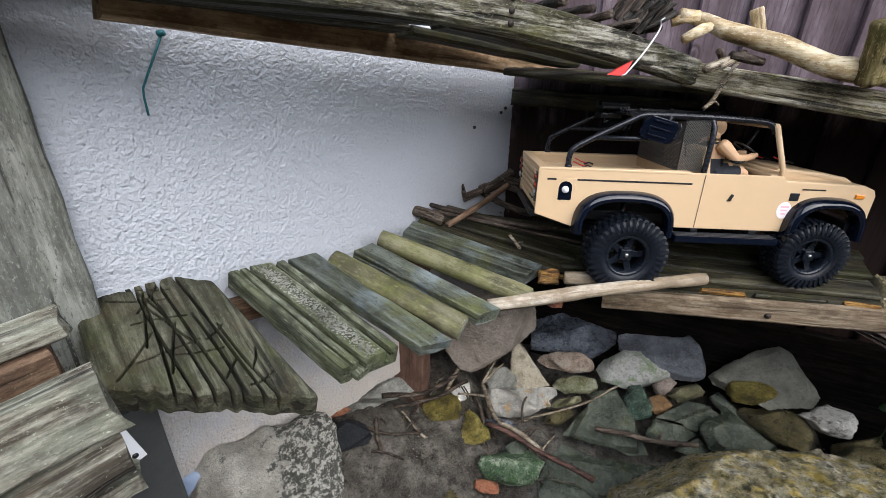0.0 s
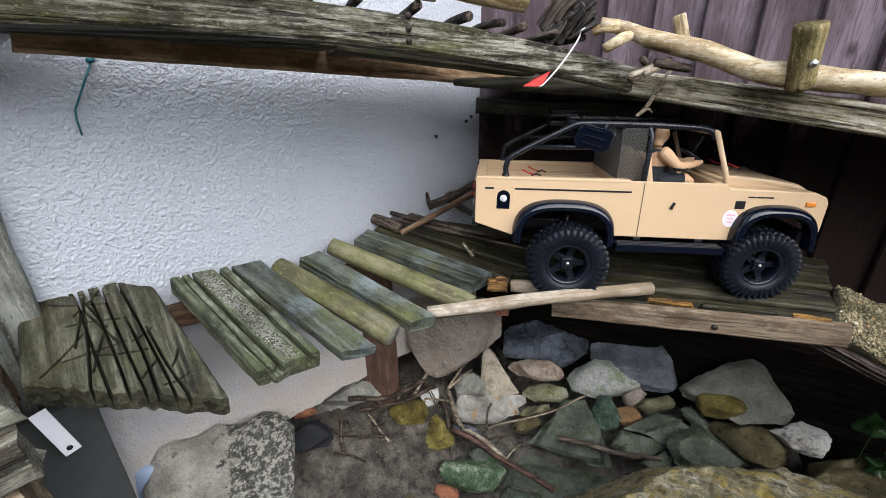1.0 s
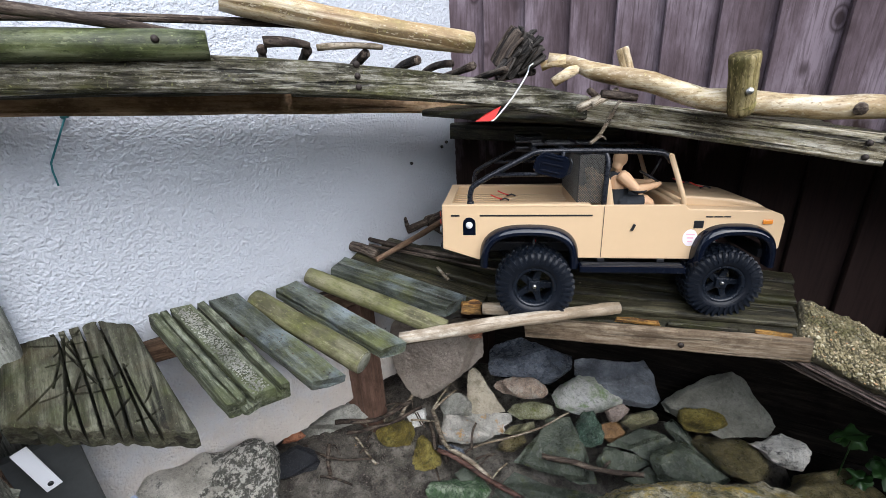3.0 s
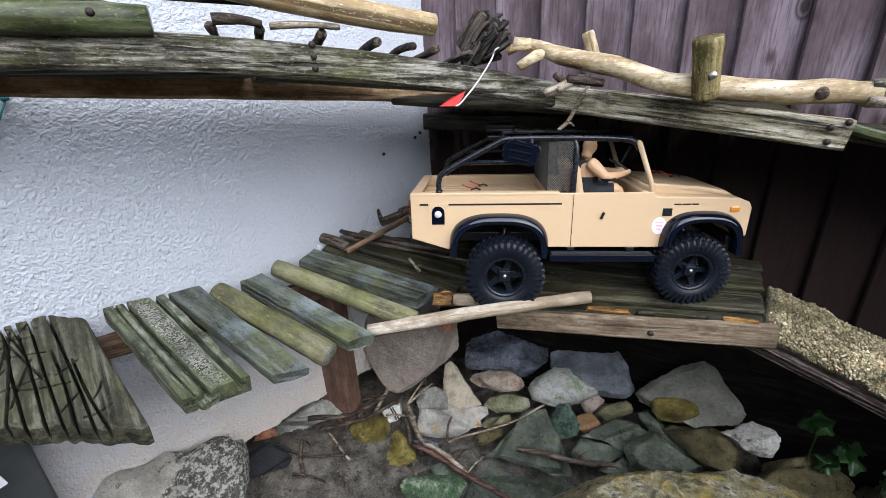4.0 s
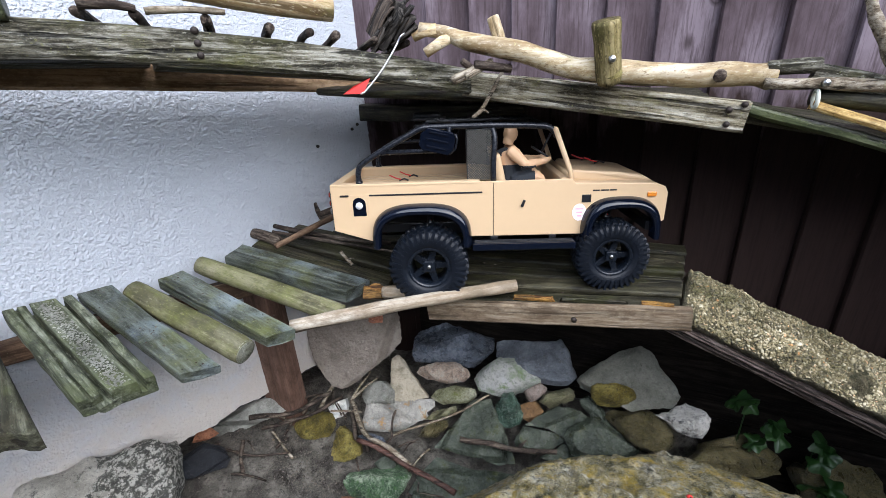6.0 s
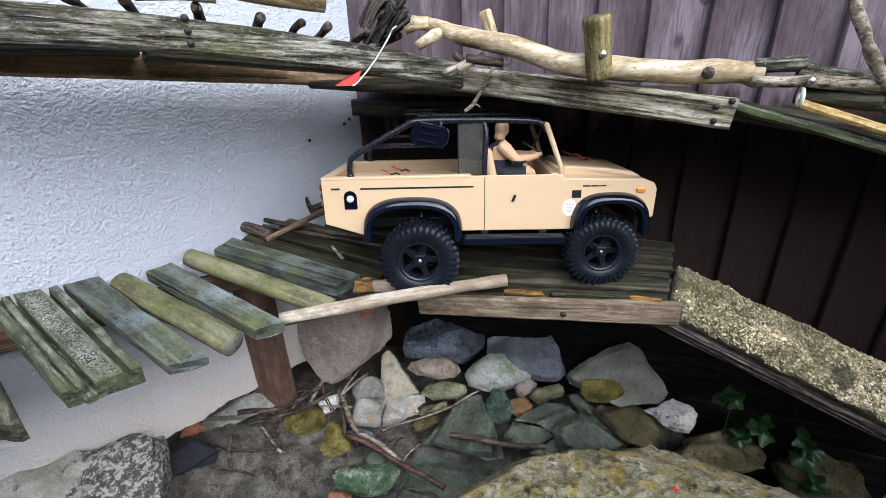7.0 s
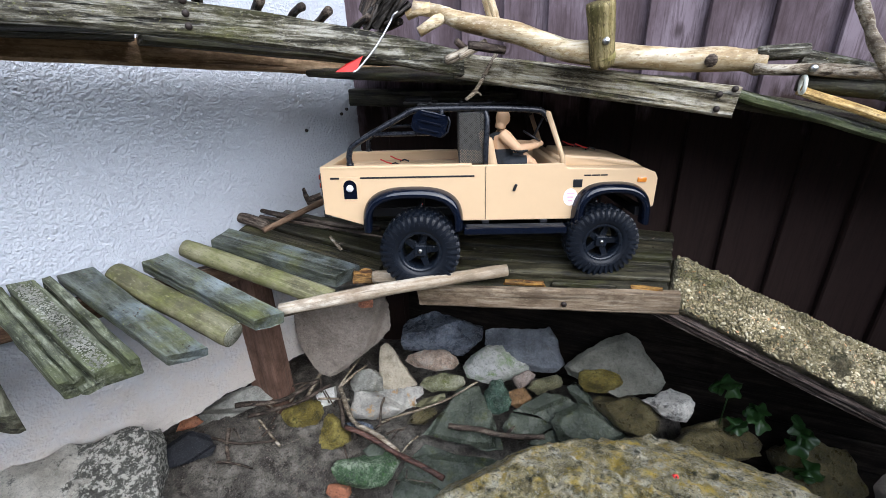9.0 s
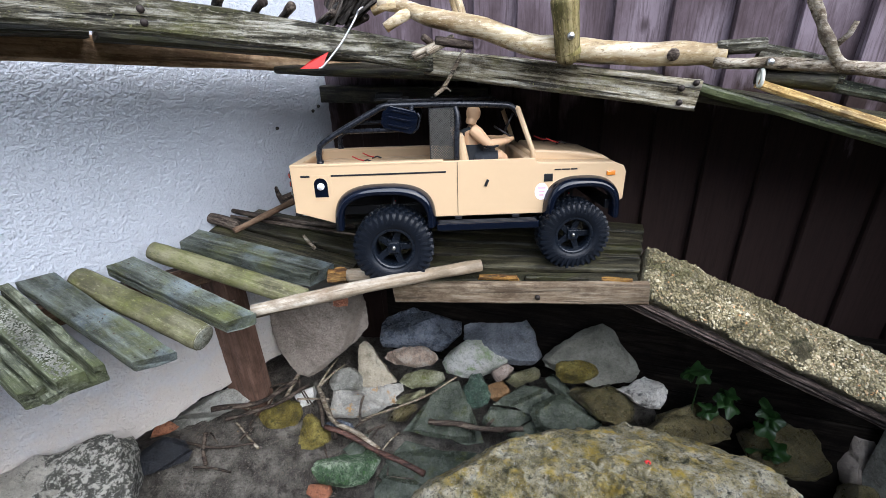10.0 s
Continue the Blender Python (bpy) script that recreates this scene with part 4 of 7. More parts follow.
scored_plank()
GRP = "rungs of the lower bridge"
quad_plank("grooved_plank", (-0.079, 0.345), (-0.064, 0.363), (-0.239, 0.470), (-0.256, 0.454), 0.028, MOSS_WOOD, "narrow grooved green mossy decking strip", 3, grooves=((-0.001, 0.0035, 0.006),), wear=0.0018, n=30)
quad_plank("grooved_plank", (-0.057, 0.367), (-0.021, 0.398), (-0.200, 0.504), (-0.236, 0.473), 0.028, MOSS_WOOD, "grooved green mossy decking strip with grit on its top", 4, grooves=((-0.0085, 0.0075, 0.019),), wear=0.0018, n=30)
strip = bpy.data.objects["grooved_plank.001"]
a, b = rung((-0.0605, 0.366), (-0.2375, 0.4715), -0.017)
web_pose, web_len = axes(a, b, RUNG_UP)
part("web", plank_mesh(web_len, 0.026, 0.010, 8), MOSS_WOOD, strip, "dark bottom of the channel", strip.matrix_basis.inverted() @ web_pose)
quad_plank("mossy_plank", (0.003, 0.404), (0.044, 0.431), (-0.166, 0.534), (-0.196, 0.508), 0.017, BLUE_WOOD, "thin dark mossy plank with green worn edges", 5, wear=0.0016)
a, b = rung((0.056, 0.469), (-0.142, 0.543), -0.012)
first = log("round_log", a, b, 0.0190, 0.0175, LOG_WOOD, "yellow-green round log with lichen on its end", group=GRP, seed=2)
part("cut_face", tube([(-0.0012, 0, 0), (0.0006, 0, 0), (0.002, 0, 0)], [0.0155, 0.0172, 0.0178], 18, 0.001, 5), CUT, first, "cut end with pale lichen")
second = quad_plank("mossy_plank", (0.080, 0.488), (0.115, 0.515), (-0.092, 0.593), (-0.116, 0.566), 0.022, BLUE_WOOD, "wet blue-grey mossy plank with a screw at its end", 6, wear=0.0016)
part("end_screw", tube([(0, 0, 0), (-0.002, 0, 0)], [0.0046, 0.0038], 12), STEEL, second, "grey screw head", Matrix.Translation((-0.0012, -0.012, -0.009)))
a, b = rung((0.165, 0.575), (-0.085, 0.630), -0.013)
log("round_log", a, b, 0.0172, 0.0160, LOG_WOOD, "long olive-green round log", group=GRP, seed=7)
quad_plank("notched_plank", (0.166, 0.612), (0.200, 0.660), (-0.039, 0.688), (-0.050, 0.648), 0.026, BLUE_WOOD, "thick green mossy plank with drips and a notch at its end", 9, wear=0.002)
a, b = (-0.36, 0.385, 0.270), (0.00, 0.690, 0.245)
plank("bridge_rail", a, b, 0.030, 0.034, BROWN_WOOD, "brown timber rail under the plank bridge by the wall", "timber", seed=10, n=14)

# ---- deck ----
for k in range(6):
    u = k / 5
    r = Vector((0.682 + 0.062 * u, 0.540 + 0.128 * u, 0.246 + 0.024 * u))
    q = r + Vector((-0.963, 0.27, 0)) * (0.455 + 0.27 * u - (0.17 if k == 5 else 0))
    q.z = 0.212 + 0.070 * u
    step = Vector((0, 0, (-0.002, 0.0015, -0.0035, 0.002, -0.002, 0.001)[k]))
    plank("deck_board", q + step, r + step, 0.0245 + 0.003 * (k % 2), 0.020, DECK_WOOD, "dark wet green-black deck board", "board", up=(-0.10, -0.20, 1), group="boards of the deck", seed=20 + k, wear=0.0016, n=26)
for u0, u1, w in ((0.02, 0.24, 0.010), (0.50, 0.63, 0.012), (0.64, 0.86, 0.009), (0.88, 0.98, 0.011)):
    q, r = Vector((0.215, 0.668, 0.215)), Vector((0.680, 0.529, 0.2505))
    plank("orange_batten", q.lerp(r, u0), q.lerp(r, u1), w * 0.6, 0.011, ORANGE_WOOD if u0 != 0.64 else DECK_WOOD, "broken split batten along the deck's edge", "batten", seed=31 + int(u0 * 10), wear=0.004, n=16)
fascia = plank("deck_fascia", (0.300, 0.6306, 0.208), (0.690, 0.521, 0.2465), 0.0155, 0.037, FACE_WOOD, "bleached timber fascia board with a bolt", "board", seed=30, wear=0.0012, n=26)
part("bolt_head", tube([(0, 0, 0), (0, -0.004, 0)], [0.0045, 0.004], 10), RUSTY, fascia, "rusty bolt head", fascia.matrix_basis.inverted() @ Matrix.Translation((0.534, 0.5580, 0.2085)))
log("bark_stick", (0.096, 0.538, 0.221), (0.450, 0.602, 0.247), 0.0112, 0.0105, PALE, "pale barkless stick screwed along the deck's edge", "stick", 0.0015, 12, (0.0, 0.0, 0.004))
log("short_log", (0.228, 0.618, 0.233), (0.352, 0.607, 0.239), 0.0115, 0.0105, PALE, "short pale barkless log behind the edge stick", "log", 0.0012, 13)

# ---- upper bridge ----
UP = "timbers of the upper bridge"
# the grey beam's bend is shaped to fit the camera's view
plank("bridge_beam", (-0.46, 0.163, 0.650), (0.385, 0.672, 0.573), 0.028, 0.035, GREY_WOOD, "weathered grey beam of the upper bridge, bent to fit the view", "beam", seed=40, group=UP, n=48, wear=0.0020, bend=0.034)
striped = plank("bridge_beam", (0.382, 0.674, 0.572), (0.724, 0.543, 0.520), 0.026, 0.036, STRIPED_WOOD, "striped weathered beam running along the fence", "beam", seed=42, group=UP, n=24, wear=0.0016)
for x, y, z in ((0.6952, 0.5394, 0.5125), (0.6952, 0.5394, 0.4955), (0.7095, 0.5340, 0.5185)):
    part("bolt_head", tube([(0, 0, 0), (-0.0012, -0.0030, 0)], [0.0040, 0.0034], 10), RUSTY, striped, "dark rusty bolt head", striped.matrix_basis.inverted() @ Matrix.Translation((x, y, z)))
plank("rear_beam", (-0.268, 0.372, 0.634), (0.235, 0.955, 0.565), 0.030, 0.034, REAR_WOOD, "brown beam of the upper bridge beside the wall", "beam", seed=43, group=UP, n=24)
# the boards' black also stands in for shade under deck and slab
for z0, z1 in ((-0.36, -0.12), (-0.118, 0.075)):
    plank("gravel_board", fence_point(0.10, 0.028, z1), fence_point(1.55, 0.028, z1 - 0.03), 0.020, z1 - z0, FOOT_WOOD, "near-black board along the fence's foot, its black standing for shade", "board", seed=47 + int(z1 > 0), n=30, group="boards at the fence's foot")
plank("corner_rail", fence_point(0.0, 0.03, 0.512), fence_point(0.36, 0.03, 0.502), 0.03, 0.034, DECK_WOOD, "dark rail fixed to the fence under the bridge", "rail", seed=44, n=24)

# ---- slab ramp ----
SLAB_N = Vector((0.192, -0.542, 0.818))
SLAB_POSE, SLAB_LEN = axes((0.706, 0.570, 0.247), (1.12, 0.430, 0.060), SLAB_N)
SLAB_HALF = 0.049


def slab_edge(x, side):
    """How far the crumbled slab reaches to either side."""
    v = Vector((x * 26, side * 7.0, 2))
    return SLAB_HALF + noise.noise(v) * 0.0055 + noise.noise(v * 3.1) * 0.0028 + noise.noise(v * 8) * 0.0014


def slab_top(x, y):
    k = min(1.0, abs(y) / SLAB_HALF)
    end = max(0.0, 0.016 - x)
    v = Vector((x, y, 0))
    lump = noise.noise(v * 22 + Vector((3, 1, 0))) * 0.0065 + noise.noise(v * 55) * 0.0042 + noise.noise(v * 140) * 0.0020 + noise.noise(v * 330) * 0.0009
    return 0.003 - 0.011 * k**4 - end * end * 30 + lump


def pebble_slab():
    nx, ny, th = 300, 76, 0.026
    verts, faces = [], []
    for i in range(nx + 1):
        x = SLAB_LEN * i / nx
        lo, hi = slab_edge(x, -1), slab_edge(x, 1)
        for j in range(ny + 1):
            y = -lo + (lo + hi) * j / ny
            start = noise.noise(Vector((y * 50, 4, 0))) * 0.004 if i == 0 else 0.0
            verts.append((x + start, y, slab_top(x, y)))
        verts += [(x, hi - 0.002 + noise.noise(Vector((x * 90, 1, 5))) * 0.002, -th * 0.6), (x, hi - 0.006, -th), (x, -lo + 0.006, -th), (x, -lo + 0.002 + noise.noise(Vector((x * 90, 7, 5))) * 0.002, -th * 0.6)]
    k = ny + 5
    for i in range(nx):
        for j in range(k):
            a, b = i * k + j, i * k + (j + 1) % k
            faces.append((a, a + k, b + k, b))
    faces += [tuple(range(k)), tuple(reversed(range(nx * k, nx * k + k)))]
    bm = bmesh.new()
    bm.from_mesh(mesh_of("pebble_slab", verts, faces))
    solo("pebble_slab", from_bm("pebble_slab", bm, True), CONCRETE, "rough pebble-covered concrete slab used as a ramp", "slab", SLAB_POSE)


pebble_slab()
ply = thing("plywood_strip", "dark layered plywood under the slab", "board")
for i in range(5):
    d = SLAB_N * (-0.0262 - 0.0040 * i)
    grow = (0.110, 0.104, 0.111, 0.105, 0.109)[i]
    plank("ply", Vector((0.697, 0.572, 0.2515)) + d, Vector((1.113, 0.432, 0.0635)) + d, grow, 0.0036, BARK if i % 2 else PLY, "", up=SLAB_N, seed=51 + i, n=30, wear=0.0016, parent=ply)

# ---- big stones ----
roughen(facet(solo("boulder", shard_mesh(BLOCK, 0.220, 0.19, 0.12, 5, 0.006, 0.012, 0.3), ROCK_BIG, "large pale boulder with black lichen patches", "boulder", Matrix.Translation((-0.256, 0.448, -0.078)) @ pose(0, 0, 0, 0, 0, 34) @ pose(0, 0, 0, 60, 0, 0) @ pose(0, 0, 0, 0, 0, -6)), 35), 1.6, 4)
gold = broken("large boulder covered in golden lichen with a red paint dot", (0.597, 0.345, 0.018), ((-318, -60), (-272, 14), (-205, 43), (-151, 66), (-104, 81), (-26, 91), (27, 87), (113, 95), (175, 73), (240, 42), (285, 8), (318, -60), (180, -150), (39, -170), (-196, -140)), 0.24, ROCK_GOLD, 42, 0, 11, 2.4, 0.0050, 0.012, 6, "boulder")
tagged(gold, "", "boulder")
del gold["group"]
roughen(gold, 2.4, 2)
hit = gold.data.vertices
spot = gold.matrix_basis.inverted() @ Vector((0.672, 0.420, 0.085))
near_dot = min(hit, key=lambda v: (v.co.x - spot.x) ** 2 + (v.co.y - spot.y) ** 2 + (0 if v.co.z > -0.03 else 1)).co
dot = Matrix.Translation(near_dot)
part("paint_dot", tube([(0, 0, -0.006), (0, 0, 0.001)], 0.0034, 14), RED, gold, "round red paint dot", dot)
part("dot_centre", tube([(0, 0, 0.001), (0, 0, 0.0016)], 0.0014, 10), RUSTY, gold, "dark dot centre", dot)

broken("grey-brown slab stone leaning under the deck", (0.096, 0.754, 0.026), ((-116, 68), (108, 100), (119, 55), (121, 14), (92, -20), (31, -76), (-8, -102), (-35, -96), (-82, -52), (-93, -3)), 0.030, STONE_BROWN, 68, -12, 61, 0.7, 0.0010, 0.0, 2)
broken("blue-grey block of stone at the back of the rockery", (0.325, 0.812, -0.027), ((-99, 13), (-86, 27), (-26, 52), (35, 38), (99, 21), (97, -7), (52, -52), (5, -40), (-93, -46)), 0.070, SLATE_BLUE, 62, -8, 62, 1.5, 0.0016, 0.002, 4)
broken("grey-blue block of stone below the deck", (0.507, 0.748, -0.020), ((-90, -10), (-91, 21), (-77, 30), (40, 44), (51, 52), (72, 26), (91, -25), (73, -46), (32, -52), (-44, -34)), 0.060, SLATE_LIGHT, 60, -16, 63, 1.3, 0.0014, 0.0, 3)
broken("large grey slate leaning by the fence", (0.684, 0.684, -0.012), ((-99, -32), (-78, -6), (-39, 31), (15, 65), (37, 57), (61, 27), (99, -18), (84, -43), (17, -65), (-48, -56), (-89, -46)), 0.026, SLATE_OLIVE, 55, -22, 64, 0.9, 0.0008, 0.0, 2)
broken("pink speckled granite pebble below the blue stone", (0.304, 0.766, -0.062), ((-64, -5), (-58, 9), (-16, 20), (30, 24), (56, 9), (64, -6), (50, -19), (12, -24), (-40, -19)), 0.036, STONE_PINK, 55, -5, 65, 0.7, 0.0012, 0.007, 1)
broken("white and green quartz stone with rough faces", (0.444, 0.740, -0.058), ((-76, -17), (-62, 10), (-22, 41), (10, 45), (31, 33), (56, 27), (76, 16), (72, 1), (33, -28), (-8, -45), (-60, -39)), 0.050, STONE_WHITE, 52, -18, 66, 1.5, 0.0026, 0.006, 5)
broken("beige upright pointed stone beside the slab", (0.224, 0.777, -0.084), ((-47, -37), (-41, 42), (-28, 54), (-15, 42), (5, 10), (47, -46), (18, -54), (-40, -52)), 0.030, STONE_BEIGE, 56, 0, 67, 0.8, 0.0012, 0.0, 3)
broken("pale grey stone with an orange stain", (0.203, 0.708, -0.133), ((-78, 31), (-9, 34), (82, 35), (82, 17), (62, 5), (71, -9), (43, -15), (18, -30), (-32, -35), (-82, -32)), 0.036, STONE_PALE, 50, 0, 68, 0.9, 0.0016, 0.0, 4)
broken("small grey stone behind the crossed twigs", (0.152, 0.744, -0.098), ((-39, -7), (-30, 19), (12, 28), (38, 10), (39, -19), (-20, -28)), 0.035, STONE_GREY, 50, -10, 89, 1.0, 0.0014, 0.003)
broken("flat mossy pebble among larger stones", (0.329, 0.744, -0.107), ((-53, -3), (-40, 10), (-2, 21), (50, 12), (53, -4), (30, -16), (-27, -21)), 0.030, STONE_LICHEN, 45, 0, 69, 1.2, 0.0022, 0.004, 4)
broken("small flat olive pebble under a thin stick", (0.301, 0.712, -0.130), ((-36, -9), (-10, 7), (34, 13), (36, 1), (14, -8), (-17, -13)), 0.022, STONE_OLIVE, 45, 5, 96, 1.0, 0.0012, 0.004)
broken("dark mossy pebble beside the slates", (0.283, 0.690, -0.156), ((-34, -10), (-17, 12), (30, 18), (34, 5), (6, -18)), 0.024, STONE_MOSS, 45, 5, 97, 1.0, 0.0016, 0.003)
broken("small reddish stone beside the quartz", (0.511, 0.712, -0.074), ((-25, 6), (13, 17), (25, 4), (20, -9), (-15, -17)), 0.025, STONE_ROSE, 50, 15, 70, 1.0, 0.0010)
broken("orange clay fragment under the green stone", (0.497, 0.697, -0.110), ((-30, 10), (10, 21), (30, -3), (1, -21), (-23, -16)), 0.018, CLAY, 40, 0, 98, 0.5, 0.0010)
broken("greenish oblong stone below the deck", (0.557, 0.698, -0.079), ((-40, -1), (-27, 12), (31, 18), (40, 9), (32, -8), (-20, -18)), 0.030, STONE_OLIVE, 48, 10, 71, 1.2, 0.0014, 0.002, 4)
broken("dark green upright stone with wet faces", (0.453, 0.688, -0.100), ((-30, 12), (-12, 34), (13, 35), (22, 3), (30, -15), (12, -30), (-12, -35), (-26, -23)), 0.035, STONE_TEAL, 50, 5, 72, 1.6, 0.0016, 0.003, 5)
broken("yellow mossy block on the grey slate", (0.651, 0.652, -0.031), ((-41, 12), (-30, 19), (8, 24), (41, 14), (41, -10), (3, -24), (-29, -22), (-41, -7)), 0.040, STONE_YELLOW, 50, -10, 73, 1.5, 0.0022, 0.002, 4)
broken("big olive mossy stone with rough top", (0.693, 0.616, -0.079), ((-65, 15), (-50, 31), (-7, 38), (25, 38), (54, 21), (65, -8), (60, -23), (30, -38), (0, -38), (-37, -8)), 0.060, STONE_MOSS, 38, -15, 74, 1.2, 0.0026, 0.002, 5)
broken("white and black jagged stone", (0.760, 0.592, -0.039), ((-44, 3), (-18, 12), (12, 27), (32, 22), (44, 7), (42, -21), (25, -27), (-5, -27), (-24, -8)), 0.045, STONE_BW, 52, -8, 75, 1.4, 0.0022, 0.003, 5)
broken("dark flat slate with a split edge", (0.376, 0.675, -0.135), ((-87, -47), (-39, 19), (-24, 55), (25, 65), (47, 28), (69, -11), (87, -56), (55, -65), (8, -57)), 0.024, SLATE, 33, -10, 76, 0.5, 0.0006, 0.0, 2)
broken("dark flat slate split in two", (0.509, 0.649, -0.142), ((-53, 1), (-31, 27), (24, 15), (53, -3), (25, -18), (-18, -27), (-46, -15)), 0.020, SLATE, 34, 3, 77, 0.4, 0.0006, 0.0, 2)
broken("dark flat slate lying on the bank", (0.550, 0.667, -0.110), ((-70, -4), (-4, 30), (43, 22), (70, 5), (26, -19), (7, -30), (-17, -14)), 0.022, SLATE, 34, 0, 99, 0.4, 0.0006, 0.0, 2)
broken("dark rounded slate behind the boulder", (0.623, 0.614, -0.106), ((-74, -4), (-66, 15), (-26, 41), (7, 39), (39, 17), (74, -4), (52, -24), (15, -36), (-28, -41), (-58, -32)), 0.026, SLATE, 32, -10, 78, 1.0, 0.0009, 0.002, 2)
broken("dark slate sliver under the yellow block", (0.629, 0.674, -0.090), ((-40, 12), (-23, 28), (12, 3), (40, -28), (15, -20), (-14, -15)), 0.020, SLATE, 40, -20, 100, 0.5, 0.0006)
broken("small dark slate between larger ones", (0.544, 0.622, -0.154), ((-42, -5), (13, 22), (42, -14), (-4, -22)), 0.020, SLATE, 32, 0, 92, 0.5, 0.0006)
broken("large dark green slate at the foot of the bank", (0.388, 0.606, -0.214), ((-143, 12), (-99, 52), (-18, 26), (65, 17), (143, 22), (98, -15), (15, -43), (-65, -52)), 0.026, SLATE, 30, 0, 79, 0.5, 0.0007, 0.0, 2)
broken("dark slate low beside the green stone", (0.296, 0.574, -0.228), ((-72, -42), (-67, 13), (-46, 47), (20, 2), (72, -9), (4, -47)), 0.022, SLATE, 28, 0, 93, 0.5, 0.0007)
broken("bright green mossy stone at the bank's foot", (0.170, 0.583, -0.192), ((-69, 5), (-59, 20), (-19, 25), (27, 32), (50, 31), (69, 13), (54, -12), (41, -27), (-4, -32), (-50, -24)), 0.060, STONE_GREEN, 45, 0, 80, 0.9, 0.0026, 0.010, 2)
broken("orange brick fragment under the green stone", (0.119, 0.556, -0.215), ((-26, -3), (-22, 9), (21, 10), (26, -3), (19, -10), (-14, -10)), 0.022, BRICK, 50, -5, 81, 0.5, 0.0010)
broken("yellow triangular stone on bare soil", (0.091, 0.651, -0.155), ((-40, -32), (-27, -5), (-17, 29), (-9, 35), (10, 21), (35, -8), (40, -24), (5, -35)), 0.035, STONE_YELLOW, 50, 0, 82, 0.8, 0.0018, 0.004, 4)
broken("olive-yellow mossy stone beside the post", (0.021, 0.674, -0.121), ((-45, -4), (-28, 19), (1, 30), (33, 23), (45, 0), (37, -23), (14, -30), (-22, -29)), 0.040, STONE_YELLOW, 45, 0, 83, 1.5, 0.0018, 0.004, 4)
broken("small white stone among twigs", (0.062, 0.721, -0.130), ((-24, 9), (-9, 21), (20, 25), (24, 0), (10, -19), (-6, -25), (-15, -10)), 0.025, CHALK, 60, 0, 84, 0.9, 0.0014, 0.003, 4)
broken("flat grey stone against the white wall", (-0.097, 0.668, -0.084), ((-89, -1), (-71, 16), (-22, 27), (33, 30), (89, 8), (83, -9), (48, -16), (-8, -21), (-62, -30), (-86, -19)), 0.045, STONE_GREY, 50, 25, 85, 0.8, 0.0014, 0.0, 4)
broken("black slate fragment by the boulder", (-0.158, 0.567, -0.100), ((-47, 6), (0, 31), (35, 17), (47, -5), (41, -21), (1, -27), (-42, -31)), 0.014, SLATE_BLACK, 48, 12, 86, 0.3, 0.0004, 0.0, 1)
broken("rough grey stone behind the golden boulder", (0.827, 0.531, -0.078), ((-67, 5), (-38, 27), (5, 26), (50, 12), (69, -11), (-69, -27)), 0.050, STONE_MOSS, 45, -5, 101, 1.3, 0.0026, 0.004, 4)
broken("thin blue slate chip beside a twig", (0.148, 0.664, -0.150), ((-32, 4), (-2, 9), (29, 0), (32, -9), (-7, -6)), 0.008, SLATE_BLUE, 45, 0, 102, 0.3, 0.0005)
broken("small mossy slate under the brown branch", (0.186, 0.632, -0.188), ((-28, 3), (-6, 16), (28, 23), (13, -11), (-9, -23)), 0.016, SLATE, 40, 10, 103, 0.4, 0.0007)
broken("yellow mossy stone half sunk in soil", (-0.094, 0.535, -0.220), ((-58, -13), (-40, 8), (-11, 14), (35, 7), (58, -14), (20, -30), (-30, -30)), 0.035, STONE_YELLOW, 45, 0, 104, 1.2, 0.0018, 0.006)
broken("green mossy stone half sunk in soil", (0.053, 0.538, -0.226), ((-38, -14), (-24, 7), (3, 17), (33, 0), (38, -17), (0, -30)), 0.035, STONE_MOSS, 45, 0, 105, 1.2, 0.0018, 0.005)
stone("mossy stone in the shade of the slab", (0.872, 0.600, -0.135), (0.14, 0.08, 0.06), STONE_MOSS, 45, 0, 0, 87)
shard("wet brown flat stone in the slab's shade", (1.055, 0.575, -0.195), (0.15, 0.10, 0.04), STONE_MOSS, QUAD, 35, -10, 0, 88, 0.004)
shard("brown upright stone in the slab's shade", (1.215, 0.570, -0.225), (0.055, 0.12, 0.04), STONE_BROWN, BLOCK, 70, 0, 0, 94, 0.004)
shard("brown mossy stone low in the corner", (1.22, 0.500, -0.285), (0.20, 0.11, 0.06), STONE_MOSS, WEDGE, 40, 0, 0, 95, 0.005)
plank("support_post", (-0.0535, 0.6975, -0.16), (-0.0535, 0.6975, 0.205), 0.069, 0.054, POST_WOOD, "brown stained square timber post", "post", up=(-0.22, -0.975, 0), seed=90, n=12, wear=0.001)

# ---- truck ----
TRUCK_AT = Matrix.Translation((0.3114, 0.6029, 0.2303)) @ pose(0, 0, 0, 0, 0, 0.2) @ pose(0, 0, 0, 0, 0.87, 0) @ pose(0, 0, 0, -4.0, 0, 0) @ Matrix.Scale(0.92, 4) @ Matrix.Translation((0, 0.100, 0.066))
WB, TRACK, FLEX = 0.307, 0.100, 0.032  # FLEX: the far wheels ride higher on the sloping deck


